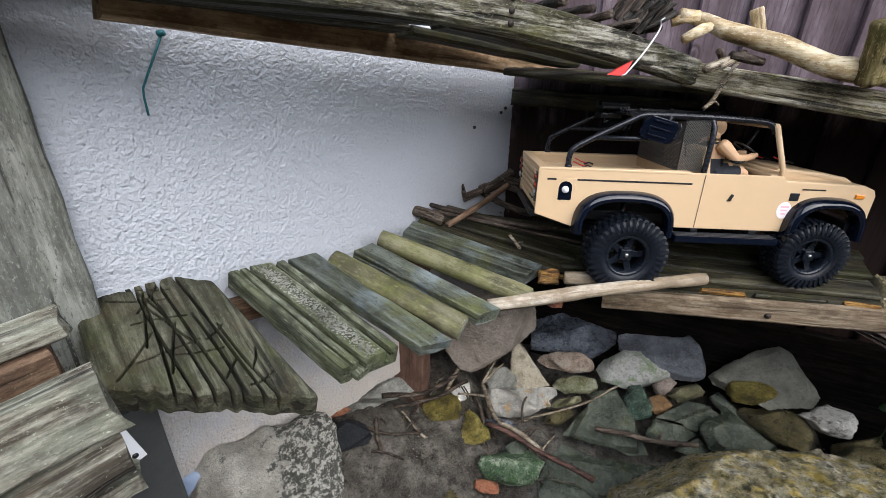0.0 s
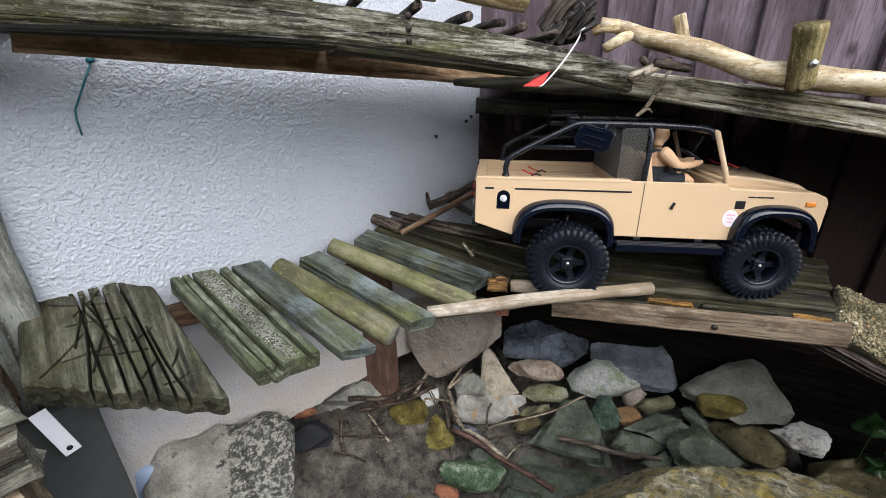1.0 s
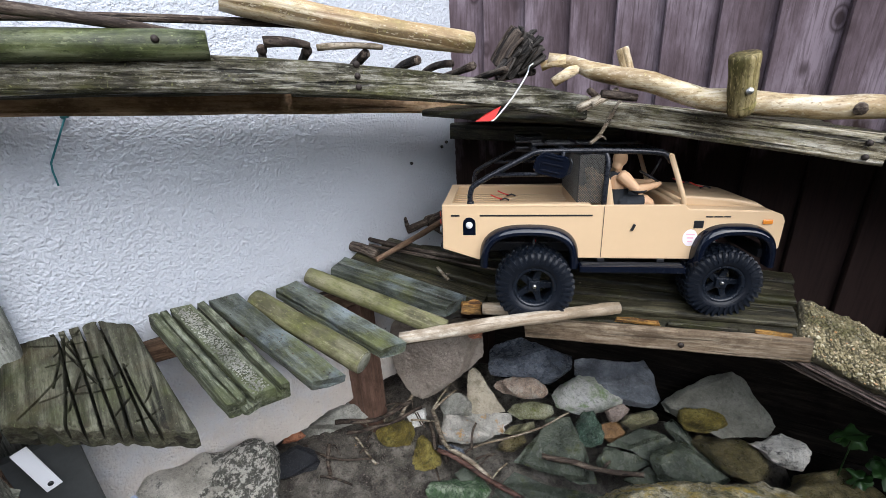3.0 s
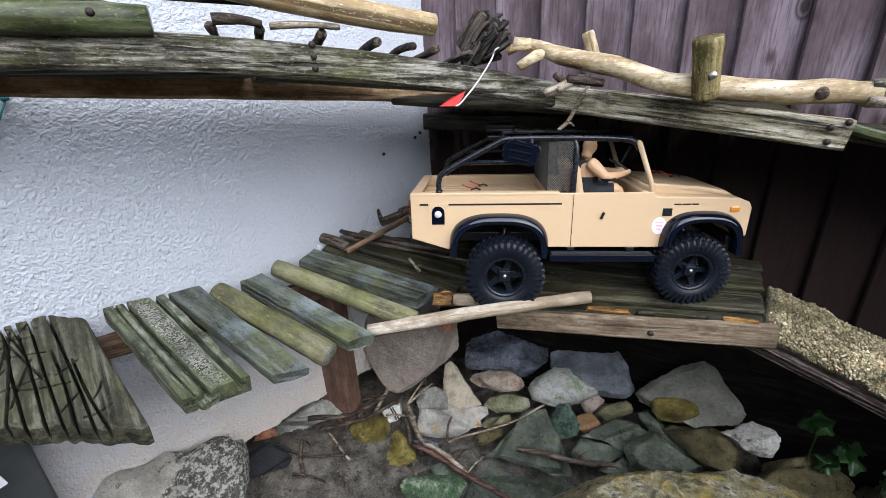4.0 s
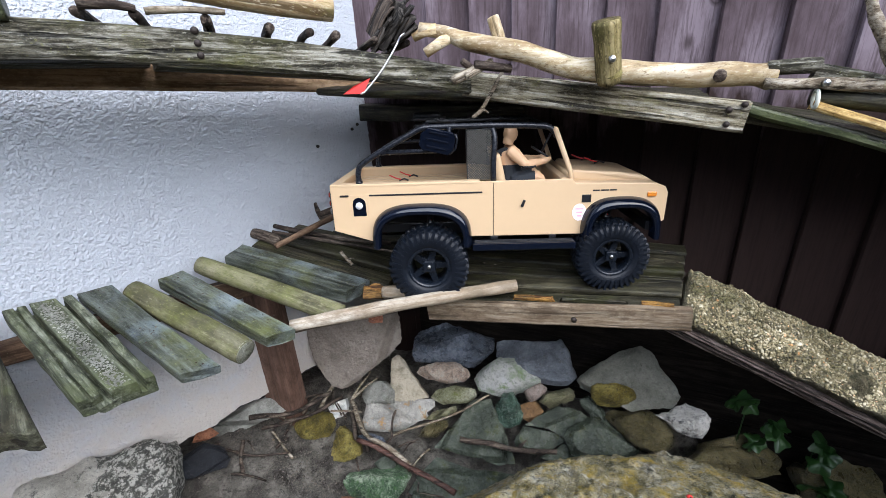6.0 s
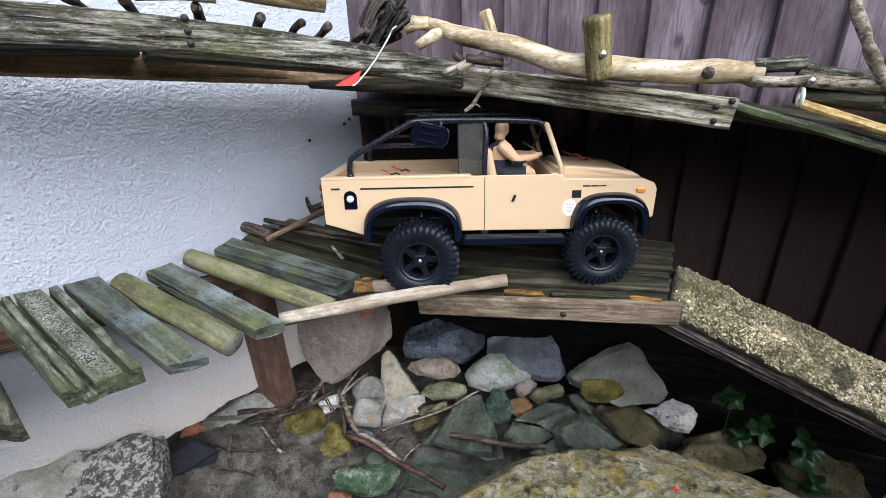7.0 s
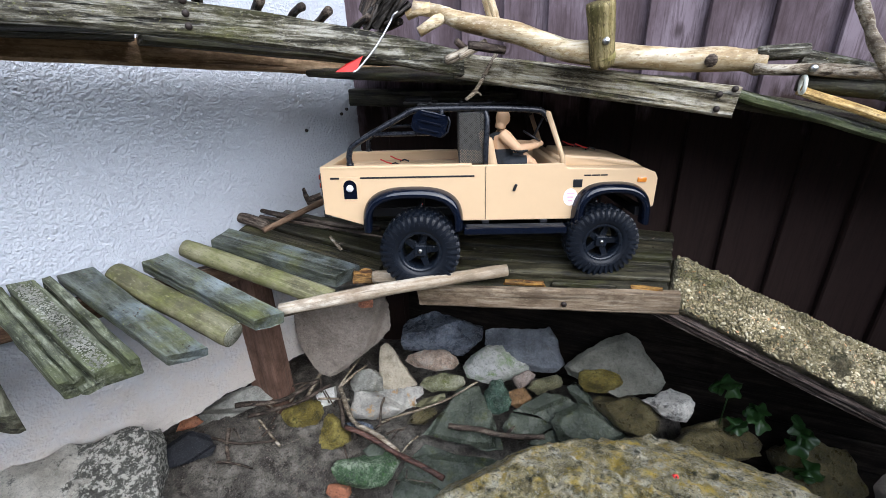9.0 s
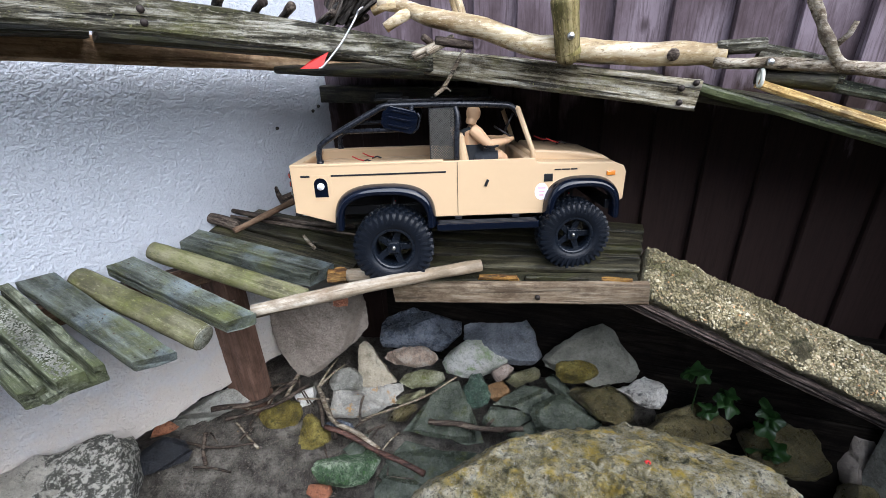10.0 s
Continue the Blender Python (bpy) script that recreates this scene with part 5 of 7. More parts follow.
def prism(outline, y0, y1, bev=0.0, bm=None):
    """A side outline (x, z) given width from y0 to y1."""
    bm = bmesh.new() if bm is None else bm
    a = [bm.verts.new((x, y0, z)) for x, z in outline]
    b = [bm.verts.new((x, y1, z)) for x, z in outline]
    n = len(a)
    bm.faces.new(a)
    bm.faces.new(list(reversed(b)))
    for i in range(n):
        k = (i + 1) % n
        bm.faces.new((a[k], a[i], b[i], b[k]))
    if bev:
        bmesh.ops.recalc_face_normals(bm, faces=bm.faces)
        bmesh.ops.bevel(bm, geom=[e for e in bm.edges if e.calc_face_angle(0) > 0.5], offset=bev, segments=2, affect="EDGES", profile=0.6)
    return bm


def arch(cx, half, top, foot, n=9):
    """Points over a wheel opening, from back to front."""
    out = []
    for i in range(n + 1):
        a = math.pi * (1 - i / n)
        c, s = math.cos(a), math.sin(a)
        x = cx + half * math.copysign(abs(c) ** 0.75, c)
        out.append((x, foot + (top - foot) * abs(s) ** 0.6))
    return out


def side_outline():
    return ([(-0.161, 0.139), (-0.161, 0.061), (-0.098, 0.041)] + arch(-0.011, 0.073, 0.094, 0.042) + [(0.066, 0.0455), (0.256, 0.0455)]
            + arch(0.3205, 0.0525, 0.096, 0.048) + [(0.3825, 0.060), (0.392, 0.066), (0.393, 0.112), (0.388, 0.122), (0.372, 0.128), (0.245, 0.131), (0.238, 0.139)])


def wheel(parent, at, size=1.0):
    w = part("wheel", box(0.02, 0.03, 0.02, 0.003), RIM, parent, "chunky black off-road wheel", Matrix.Translation(at) @ Matrix.Scale(size, 4))
    prof = [(0.034, -0.021), (0.040, -0.0245), (0.050, -0.0255), (0.058, -0.024), (0.0615, -0.020), (0.0625, -0.010), (0.0628, 0), (0.0625, 0.010), (0.0615, 0.020), (0.058, 0.024), (0.050, 0.0255), (0.040, 0.0245), (0.034, 0.021), (0.032, 0.0)]
    verts, faces, n = [], [], 56
    for i in range(n):
        a = 2 * math.pi * i / n
        verts += [(r * math.cos(a), y, r * math.sin(a)) for r, y in prof]
    k = len(prof)
    for i in range(n):
        for j in range(k):
            p, q = i * k + j, i * k + (j + 1) % k
            p2, q2 = ((i + 1) % n) * k + j, ((i + 1) % n) * k + (j + 1) % k
            faces.append((p, p2, q2, q))
    tyre = part("tyre", mesh_of("tyre", verts, faces), RUBBER, w, "black rubber tyre with chunky lugs")
    bm = bmesh.new()
    lugs = 36
    for i in range(lugs):
        for side in (-1, 1):
            a = 2 * math.pi * (i + (0.5 if side > 0 else 0)) / lugs
            for (r, y, sx, sy, sz, tw) in ((0.0625, 0.0145, 0.0066, 0.015, 0.0060, 0.35), (0.0565, 0.0240, 0.0050, 0.0042, 0.0135, 0.12), (0.0630, 0.004, 0.0052, 0.008, 0.0052, -0.5), (0.0475, 0.0256, 0.0026, 0.0026, 0.0060, 0.0)):
                r0 = bmesh.ops.create_cube(bm, size=1)
                mm = Matrix.Rotation(-a, 4, "Y") @ Matrix.Translation((0, side * y, r)) @ Matrix.Rotation(tw * side, 4, "Z") @ Matrix.Diagonal((sx, sy, sz, 1))
                for v in r0["verts"]:
                    t = 0.86 if v.co.z > 0 else 1.0
                    v.co = mm @ Vector((v.co.x * t, v.co.y * t, v.co.z))
    part("tread", bm, RUBBER, tyre)
    side = -1 if at[1] < 0 else 1
    verts, faces, n = [], [], 40
    prof = [(0.036, side * 0.0215), (0.033, side * 0.0225), (0.030, side * 0.020), (0.029, side * 0.012), (0.029, side * -0.02), (0.036, side * -0.02)]
    for i in range(n):
        a = 2 * math.pi * i / n
        verts += [(r * math.cos(a), y, r * math.sin(a)) for r, y in prof]
    k = len(prof)
    for i in range(n):
        for j in range(k - 1):
            p, q = i * k + j, i * k + j + 1
            p2, q2 = ((i + 1) % n) * k + j, ((i + 1) % n) * k + j + 1
            faces.append((p, p2, q2, q))
    part("rim", mesh_of("rim", verts, faces), RIM, w, "black five-spoke rim")
    for i in range(5):
        a = 2 * math.pi * i / 5 + 0.3
        bm = prism([(-0.0065, 0.006), (0.0065, 0.006), (0.0045, 0.031), (-0.0045, 0.031)], side * 0.001, side * 0.0085, 0.001)
        part("spoke", bm, RIM, w, "", Matrix.Rotation(a, 4, "Y"))
    part("hub", tube([(0, side * 0.002, 0), (0, side * 0.013, 0), (0, side * 0.014, 0)], [0.010, 0.0085, 0.006], 14), RIM, w)
    part("axle_nut", tube([(0, side * 0.0135, 0), (0, side * 0.0180, 0)], [0.0036, 0.0034], 6), STEEL, w, "steel axle nut")
    return w


def mesh_panel(parent, corner, along, w, h, step=0.0040):
    """A woven mesh panel standing on z, crossed bars each way."""
    o, d = Vector(corner), Vector(along)
    nrm = d.cross(Vector((0, 0, 1)))
    verts, faces = [], []
    count = int((w + h) / step)
    for sg in (-1, 1):
        for k in range(1, count):
            c = k * step
            u0, z0 = (c, 0.0) if c < w else (w, c - w)
            u1, z1 = (0.0, c) if c < h else (c - h, h)
            if sg < 0:
                u0, u1 = w - u0, w - u1
            a, b = o + d * u0 + Vector((0, 0, z0)), o + d * u1 + Vector((0, 0, z1))
            side = (b - a).normalized().cross(nrm) * 0.0005
            lift = nrm * (0.0004 * sg)
            q = len(verts)
            for e in (lift, lift + nrm * 0.0007):
                verts += [a + side + e, a - side + e, b - side + e, b + side + e]
            faces += [(q, q + 1, q + 2, q + 3), (q + 7, q + 6, q + 5, q + 4), (q, q + 4, q + 5, q + 1), (q + 3, q + 2, q + 6, q + 7), (q + 1, q + 5, q + 6, q + 2), (q, q + 3, q + 7, q + 4)]
    part("wire", mesh_of("wire", verts, faces, False), MESH, parent)


def build_truck():
    t = thing("pickup_truck", "tan radio-controlled off-road pickup truck with a black roll cage", "toy truck", TRUCK_AT)
    H = 0.098
    body = part("body_side", prism(side_outline(), -H, -H + 0.005, 0.0012), TAN, t, "tan painted body side")
    part("body_side", prism(side_outline(), H - 0.005, H, 0.0012), TAN, t, "tan painted body side")
    # tailgate with pressed ribs
    bm = box(0.005, 2 * H - 0.010, 0.072, 0.001, (-0.158, 0, 0.104))
    tg = part("tailgate", bm, TAN, t, "tan ribbed tailgate")
    for i in range(6):
        part("rib", box(0.004, 0.150, 0.006, 0.0018, (-0.1615, 0, 0.077 + i * 0.0105)), TAN, tg)
    # load bed
    bed = part("bed_floor", box(0.232, 2 * H - 0.012, 0.004, 0.0008, (-0.040, 0, 0.1185)), TAN_DARK, t, "tan ribbed load bed floor")
    for i in range(9):
        part("rib", box(0.224, 0.008, 0.0035, 0.0012, (-0.040, -0.076 + i * 0.019, 0.1215)), TAN_DARK, bed)
    for sgn in (-1, 1):
        part("bed_rail", box(0.250, 0.016, 0.005, 0.0016, (-0.036, sgn * (H - 0.0075), 0.1385)), TAN, t)
        part("bed_wall", box(0.232, 0.003, 0.040, 0.0006, (-0.040, sgn * (H - 0.0135), 0.1185)), TAN_DARK, t)
    part("bed_rail", box(0.016, 2 * H - 0.020, 0.005, 0.0016, (-0.1525, 0, 0.1385)), TAN, t)
    part("bulkhead", box(0.004, 2 * H - 0.014, 0.042, 0.0008, (0.071, 0, 0.119)), TAN_DARK, t, "low tan bulkhead behind the cab")
    # mesh screen wrapped round the back of the cab: crossed bars
    scr = part("mesh_screen", box(0.002, 0.168, 0.002, 0, (0.069, 0, 0.2175)), BLACK, t, "grey wire mesh screen behind the seats")
    for sgn in (-1, 1):
        part("screen_frame", tube([(0.069, sgn * 0.084, 0.140), (0.069, sgn * 0.084, 0.212), (0.073, sgn * 0.084, 0.2175), (0.110, sgn * 0.084, 0.2185)], 0.0012, 6), BLACK, scr)
    mesh_panel(scr, (0.0690, -0.084, 0.140), (0, 1, 0), 0.168, 0.0775)
    for sgn in (-1, 1):
        mesh_panel(scr, (0.0690, sgn * 0.084, 0.140), (1, 0, 0), 0.040, 0.0775)
    # bonnet, wings and nose
    bm = prism([(0.238, 0.131), (0.245, 0.149), (0.320, 0.143), (0.362, 0.136), (0.376, 0.128), (0.376, 0.124)], -0.070, 0.070, 0.004)
    part("bonnet", bm, TAN, t, "tan bonnet")
    for sgn in (-1, 1):
        part("wing_top", prism([(0.238, 0.1265), (0.240, 0.1325), (0.372, 0.1285), (0.388, 0.1215), (0.386, 0.117)], sgn * 0.066, sgn * (H - 0.001), 0.0015), TAN, t)
        part("head_lamp", tube([(0.385, sgn * 0.072, 0.100), (0.3945, sgn * 0.072, 0.100)], [0.013, 0.0115], 16), WHITE, t, "round head lamp")
        part("indicator", box(0.0145, 0.004, 0.0080, 0.0018, (0.367, sgn * (H + 0.001), 0.1105)), ORANGE_LENS, t, "orange side indicator")
        part("side_vent", box(0.015, 0.002, 0.013, 0.0008, (0.263, sgn * (H + 0.0003), 0.1060)), BLACK, t, "black side vent")
    part("nose_panel", box(0.005, 2 * H - 0.012, 0.052, 0.001, (0.3875, 0, 0.094)), TAN, t)
    part("grille", box(0.004, 0.090, 0.036, 0.001, (0.391, 0, 0.096)), BLACK, t, "black grille")
    part("front_bumper", box(0.016, 0.190, 0.016, 0.002, (0.372, 0, 0.056)), BLACK, t, "black front bumper")
    # cab tub
    part("cab_floor", box(0.16, 2 * H - 0.014, 0.004, 0.0008, (0.160, 0, 0.060)), BLACK, t)
    part("dashboard", box(0.022, 2 * H - 0.016, 0.040, 0.004, (0.232, 0, 0.120)), TAN_DARK, t, "tan dashboard")
    for sgn in (-1, 1):
        s = part("seat", box(0.050, 0.060, 0.020, 0.006, (0.150, sgn * 0.045, 0.090)), TAN_DARK, t, "tan bucket seat")
        bm = box(0.016, 0.058, 0.086, 0.006, (0, 0, 0))
        part("seat_back", bm, TAN, s, "", Matrix.Translation((0.125, sgn * 0.045, 0.137)) @ Matrix.Rotation(radians(-12), 4, "Y"))
        part("door_seam", box(0.0008, 0.0012, 0.090, 0, (0.1115, sgn * (H + 0.0002), 0.092)), BLACK, t)
        h = part("door_handle", box(0.0045, 0.003, 0.012, 0.001, (0, 0, 0)), BLACK, t, "black door handle", Matrix.Translation((0.160, sgn * (H + 0.0015), 0.1010)) @ Matrix.Rotation(radians(22), 4, "Y"))
        part("body_line", box(0.189, 0.0012, 0.0028, 0.0003, (-0.0015, sgn * (H + 0.0002), 0.1215)), BLACK, t, "black side trim strip")
        part("body_line", box(0.015, 0.0012, 0.0032, 0.0003, (-0.138, sgn * (H + 0.0002), 0.1215)), BLACK, t)
        f = part("filler_recess", prism([(-0.125, 0.0865), (-0.103, 0.0865), (-0.103, 0.1085)] + [(-0.114 + 0.011 * math.cos(a), 0.1085 + 0.010 * math.sin(a)) for a in (0.5, 1.0, 1.57, 2.1, 2.6)] + [(-0.125, 0.1085)], sgn * (H - 0.001), sgn * (H + 0.0008)), GLOSS, t, "glossy black fuel filler recess")
        part("filler_cap", tube([(-0.114, sgn * H, 0.1045), (-0.114, sgn * (H + 0.004), 0.1045)], [0.0062, 0.0056], 16), WHITE, f, "white round filler cap")
        rv = part("rivet_plate", box(0.036, 0.0010, 0.040, 0.0003, (-0.114, sgn * (H - 0.0001), 0.1030)), TAN, t)
        for i in range(6):
            for sx in (-1, 1):
                part("rivet", tube([(0, 0, 0), (0, sgn * 0.0012, 0)], [0.0011, 0.0006], 6), TAN, rv, "", Matrix.Translation((-0.114 + sx * 0.0155, sgn * H, 0.087 + i * 0.0064)))
    for i in range(3):
        part("decal", box(0.011 + 0.002 * (i % 2), 0.0006, 0.0022, 0, (0.278 + i * 0.0135, -H - 0.0004, 0.119)), BLACK, t, "dark maker's decal drawn as bars")
    st = part("sticker", prism([(0.2525 + 0.0115 * math.cos(a), 0.0830 + 0.0145 * math.sin(a)) for a in [2 * math.pi * i / 28 for i in range(28)]], -H - 0.0005, -H), STICKER, t, "round pale pink sticker")
    for i in range(3):
        part("print", box(0.013 - 0.003 * i, 0.0004, 0.0024, 0, (0.2525, -H - 0.0008, 0.089 - i * 0.006)), STICKER_MARK, st)
    # wheel arch flares, glossy black
    for sgn in (-1, 1):
        for cx, half, top, foot in ((-0.011, 0.073, 0.094, 0.042), (0.3205, 0.0525, 0.096, 0.048)):
            o = arch(cx, half + 0.0125, top + 0.0120, foot - 0.010, 24)
            i_ = arch(cx, half - 0.002, top - 0.004, foot - 0.010, 24)
            bm = bmesh.new()
            rings = []
            for (xo, zo), (xi, zi) in zip(o, i_):
                rings.append([bm.verts.new((xo * k + xi * (1 - k), sgn * (H + d), zo * k + zi * (1 - k))) for k, d in ((1.0, -0.001), (0.96, 0.006), (0.84, 0.0125), (0.62, 0.0175), (0.36, 0.0195), (0.10, 0.0190), (0.0, 0.0172), (0.0, -0.004))])
            for p, q in zip(rings, rings[1:]):
                for j in range(7):
                    bm.faces.new((p[j], q[j], q[j + 1], p[j + 1]))
            me = from_bm("arch_flare", bm, True)
            part("arch_flare", me, GLOSS, t, "glossy black wheel arch flare")
        part("inner_arch", box(0.140, 0.055, 0.003, 0.001, (-0.011, sgn * (H - 0.034), 0.096)), BLACK, t)
        part("inner_arch", box(0.120, 0.055, 0.003, 0.001, (0.318, sgn * (H - 0.034), 0.110)), BLACK, t)
        sb = part("running_board", box(0.172, 0.024, 0.012, 0.002, (0.161, sgn * (H + 0.006), 0.031)), GLOSS, t, "black ribbed running board")
        for i in range(3):
            part("rib", box(0.164, 0.0022, 0.0022, 0.0006, (0.161, sgn * (H + 0.000 + i * 0.007), 0.0375)), BLACK, sb)
        for k_ in (0.112, 0.210):
            part("bracket", box(0.012, 0.03, 0.006, 0.001, (k_, sgn * (H - 0.012), 0.043)), BLACK, sb)
        for z in (0.123, 0.109, 0.095):
            part("tail_light", tube([(-0.158, sgn * (H - 0.008), z), (-0.1655, sgn * (H - 0.008), z)], [0.0056, 0.0048], 14), RED_LENS if z > 0.1 else SILVER, t, "round tail light")
        part("light_base", box(0.003, 0.013, 0.050, 0.001, (-0.1615, sgn * (H - 0.008), 0.106)), BLACK, t)
    part("plate", box(0.0016, 0.030, 0.010, 0.0004, (-0.1618, -0.052, 0.078)), BLACK, t, "maker's badge drawn as a dark bar")
    # windscreen frame
    for sgn in (-1, 1):
        part("windscreen_pillar", tube([(0.240, sgn * (H - 0.006), 0.128), (0.236, sgn * (H - 0.007), 0.150), (0.2105, sgn * (H - 0.010), 0.214)], 0.0042, 8), TAN, t, "tan windscreen pillar")
    part("windscreen_top", tube([(0.2105, -H + 0.010, 0.214), (0.2105, H - 0.010, 0.214)], 0.0042, 8), TAN, t)
    part("windscreen_base", tube([(0.238, -H + 0.008, 0.140), (0.238, H - 0.008, 0.140)], 0.0055, 8), TAN, t)
    # roll cage
    cage = part("roll_cage", tube([(0.1115, -0.082, 0.222), (0.1115, 0.082, 0.222)], 0.0044, 10), TUBE, t, "black tubular roll cage")
    for sgn in (-1, 1):
        y = sgn * 0.086
        part("cage_bar", tube(curve_points([(0.1115, sgn * 0.090, 0.138), (0.112, sgn * 0.090, 0.170), (0.114, y, 0.205), (0.110, sgn * 0.080, 0.222)], 14), 0.0045, 10), TUBE, cage)
        part("cage_bar", tube(curve_points([(-0.112, sgn * 0.090, 0.140), (-0.1115, sgn * 0.090, 0.160), (-0.098, sgn * 0.089, 0.176), (-0.020, y, 0.216), (-0.002, y, 0.2235), (0.020, sgn * 0.084, 0.2245), (0.11, sgn * 0.082, 0.2235), (0.188, sgn * 0.082, 0.220), (0.206, sgn * 0.083, 0.214), (0.213, sgn * 0.085, 0.204)], 44), 0.0047, 10), TUBE, cage)
        part("cage_bar", tube([(-0.072, sgn * 0.088, 0.188), (0.02, sgn * 0.087, 0.1885), (0.036, sgn * 0.087, 0.190), (0.042, sgn * 0.086, 0.224)], 0.0038, 10), TUBE, cage)
        part("foot", tube([(-0.112, sgn * 0.090, 0.139), (-0.112, sgn * 0.090, 0.145)], 0.0062, 10), TUBE, cage)
    for x in (-0.002, 0.045):
        part("cage_bar", tube([(x, -0.084, 0.224), (x, 0.084, 0.224)], 0.0040, 10), TUBE, cage)
    part("cage_bar", tube([(0.198, -0.082, 0.220), (0.198, 0.082, 0.220)], 0.0040, 10), TUBE, cage)
    part("roof_tray", box(0.062, 0.056, 0.005, 0.002, (0.000, 0.056, 0.2310)), BLACK, t, "black tray on the cage roof")
    part("tray_bar", box(0.050, 0.018, 0.009, 0.002, (-0.006, 0.072, 0.2375)), BLACK, t)
    part("tray_bar", box(0.050, 0.010, 0.007, 0.002, (-0.004, 0.044, 0.2365)), BLACK, t)
    part("tray_bar", box(0.040, 0.040, 0.010, 0.003, (-0.010, 0.060, 0.2165)), BLACK, t)
    for i in range(6):
        part("tray_bar", box(0.190, 0.005, 0.004, 0.001, (0.092, -0.005 + i * 0.016, 0.2285)), BLACK, t)
    for x in (0.020, 0.075, 0.130, 0.175):
        part("tray_bar", box(0.005, 0.096, 0.003, 0.001, (x, 0.034, 0.2315)), BLACK, t)
    for sgn in (-1, 1):
        mm = Matrix.Translation((0.022, sgn * 0.0955, 0.2045)) @ Matrix.Rotation(radians(14), 4, "Y") @ Matrix.Rotation(radians(sgn * -8), 4, "X")
        edge = [(-0.021, -0.019), (0.022, -0.019), (0.028, -0.011), (0.028, 0.010), (0.022, 0.018), (-0.018, 0.018), (-0.028, 0.006), (-0.028, -0.012)]
        p = part("recovery_board", prism(edge, -0.003, 0.003, 0.0016), GLOSS, t, "glossy dark recovery panel strapped to the cage", mm)
        for z, w in ((-0.011, 0.032), (0.001, 0.036), (0.012, 0.030)):
            part("rib", box(w, 0.0030, 0.0030, 0.0010, (0, sgn * 0.0035, z)), GLOSS, p)
        part("carry_grip", box(0.0030, 0.0030, 0.010, 0.001, (-0.016, sgn * 0.0035, -0.006)), GLOSS, p)
        part("clip", tube([(0.024, sgn * 0.004, -0.016), (0.031, sgn * 0.004, -0.006), (0.031, sgn * 0.004, 0.010), (0.026, sgn * 0.004, 0.017)], 0.0014, 8), TUBE, p)
    # steering wheel
    sw = part("steering_wheel", tube([(0, 0.019 * math.sin(a), 0.019 * math.cos(a)) for a in [2 * math.pi * i / 20 for i in range(21)]], 0.0016, 8, cap=False), BLACK, t, "black steering wheel", Matrix.Translation((0.196, -0.045, 0.176)) @ Matrix.Rotation(radians(-58), 4, "Y"))
    part("steering_column", tube([(0, 0, 0), (0.034, 0, 0.004)], 0.002, 8), BLACK, sw)
    # bed and bonnet clips
    for x, y, z in ((-0.046, 0.050, 0.1255), (-0.060, 0.010, 0.1255), (0.300, 0.0, 0.148), (0.288, 0.045, 0.148)):
        c = part("body_clip", tube([(0, 0, 0), (0.010, 0.002, 0.003), (0.018, -0.001, 0)], 0.0017, 6), BLACK, t, "black body clip with a red tag", Matrix.Translation((x, y, z)))
        part("tag", tube([(0.004, 0, 0.002), (-0.006, 0.001, 0.0045), (-0.018, 0.003, 0.010)], 0.0013, 6), RED, c)
    # running gear
    for x, dz in ((0.0, 0.0), (WB, 0.011)):
        part("axle", tube([(x, -0.085, dz), (x, 0.085, dz + FLEX)], 0.007, 12), BLACK, t, "black axle")
        part("diff", tube([(x - 0.017, 0, dz + FLEX / 2), (x, 0, dz + FLEX / 2), (x + 0.017, 0, dz + FLEX / 2)], [0.010, 0.017, 0.010], 14), BLACK, t)
        for sgn in (-1, 1):
            wheel(t, (x, sgn * TRACK, dz + (FLEX if sgn > 0 else 0) - 0.002), 0.92 if x else 1.04)
            sh = part("shock", tube([(x - 0.004, sgn * 0.066, dz + 0.008), (x + 0.004, sgn * 0.060, 0.092)], 0.0052, 10), BLACK, t, "coil-over shock absorber")
            part("spring", tube([(x - 0.004 + 0.008 * u, sgn * (0.066 - 0.006 * u) + 0.0065 * math.cos(u * 44), dz + 0.012 + 0.06 * u + 0) for u in [i / 60 for i in range(61)]], 0.0011, 5), RED, sh)
    for sgn in (-1, 1):
        part("chassis_rail", box(0.47, 0.006, 0.016, 0.001, (0.115, sgn * 0.034, 0.046)), BLACK, t)
    part("skid_plate", box(0.09, 0.066, 0.010, 0.003, (0.150, 0, 0.034)), BLACK, t)
    part("rear_bumper", box(0.014, 0.170, 0.012, 0.002, (-0.160, 0, 0.058)), BLACK, t)
    raise_cab(t)
    return t


def taller(z):
    return z if z < 0.139 else 0.139 + (z - 0.139) * 1.03


def raise_cab(t):
    """Everything above the body's waist stands a little taller."""
    for o in t.children_recursive:
        base = o.name.split(".")[0]
        if base in ("roll_cage", "cage_bar", "windscreen_pillar", "windscreen_top", "wire", "mesh_screen", "screen_frame", "roof_tray", "tray_bar"):
            for v in o.data.vertices:
                v.co.z = taller(v.co.z)
        elif base == "recovery_board":
            o.location.z = taller(o.location.z)


build_truck()


def blob(bm, a, b, r0, r1, segs=10):
    """A tapered limb with round ends, added to bm."""
    me = tube([Vector(a).lerp(Vector(b), u) for u in (-0.08, 0.0, 0.25, 0.5, 0.75, 1.0, 1.08)], [r0 * 0.5, r0 * 0.95, r0 * 1.05, (r0 + r1) / 2 * 1.06, r1 * 1.05, r1 * 0.95, r1 * 0.5], segs)
    bm.from_mesh(me)


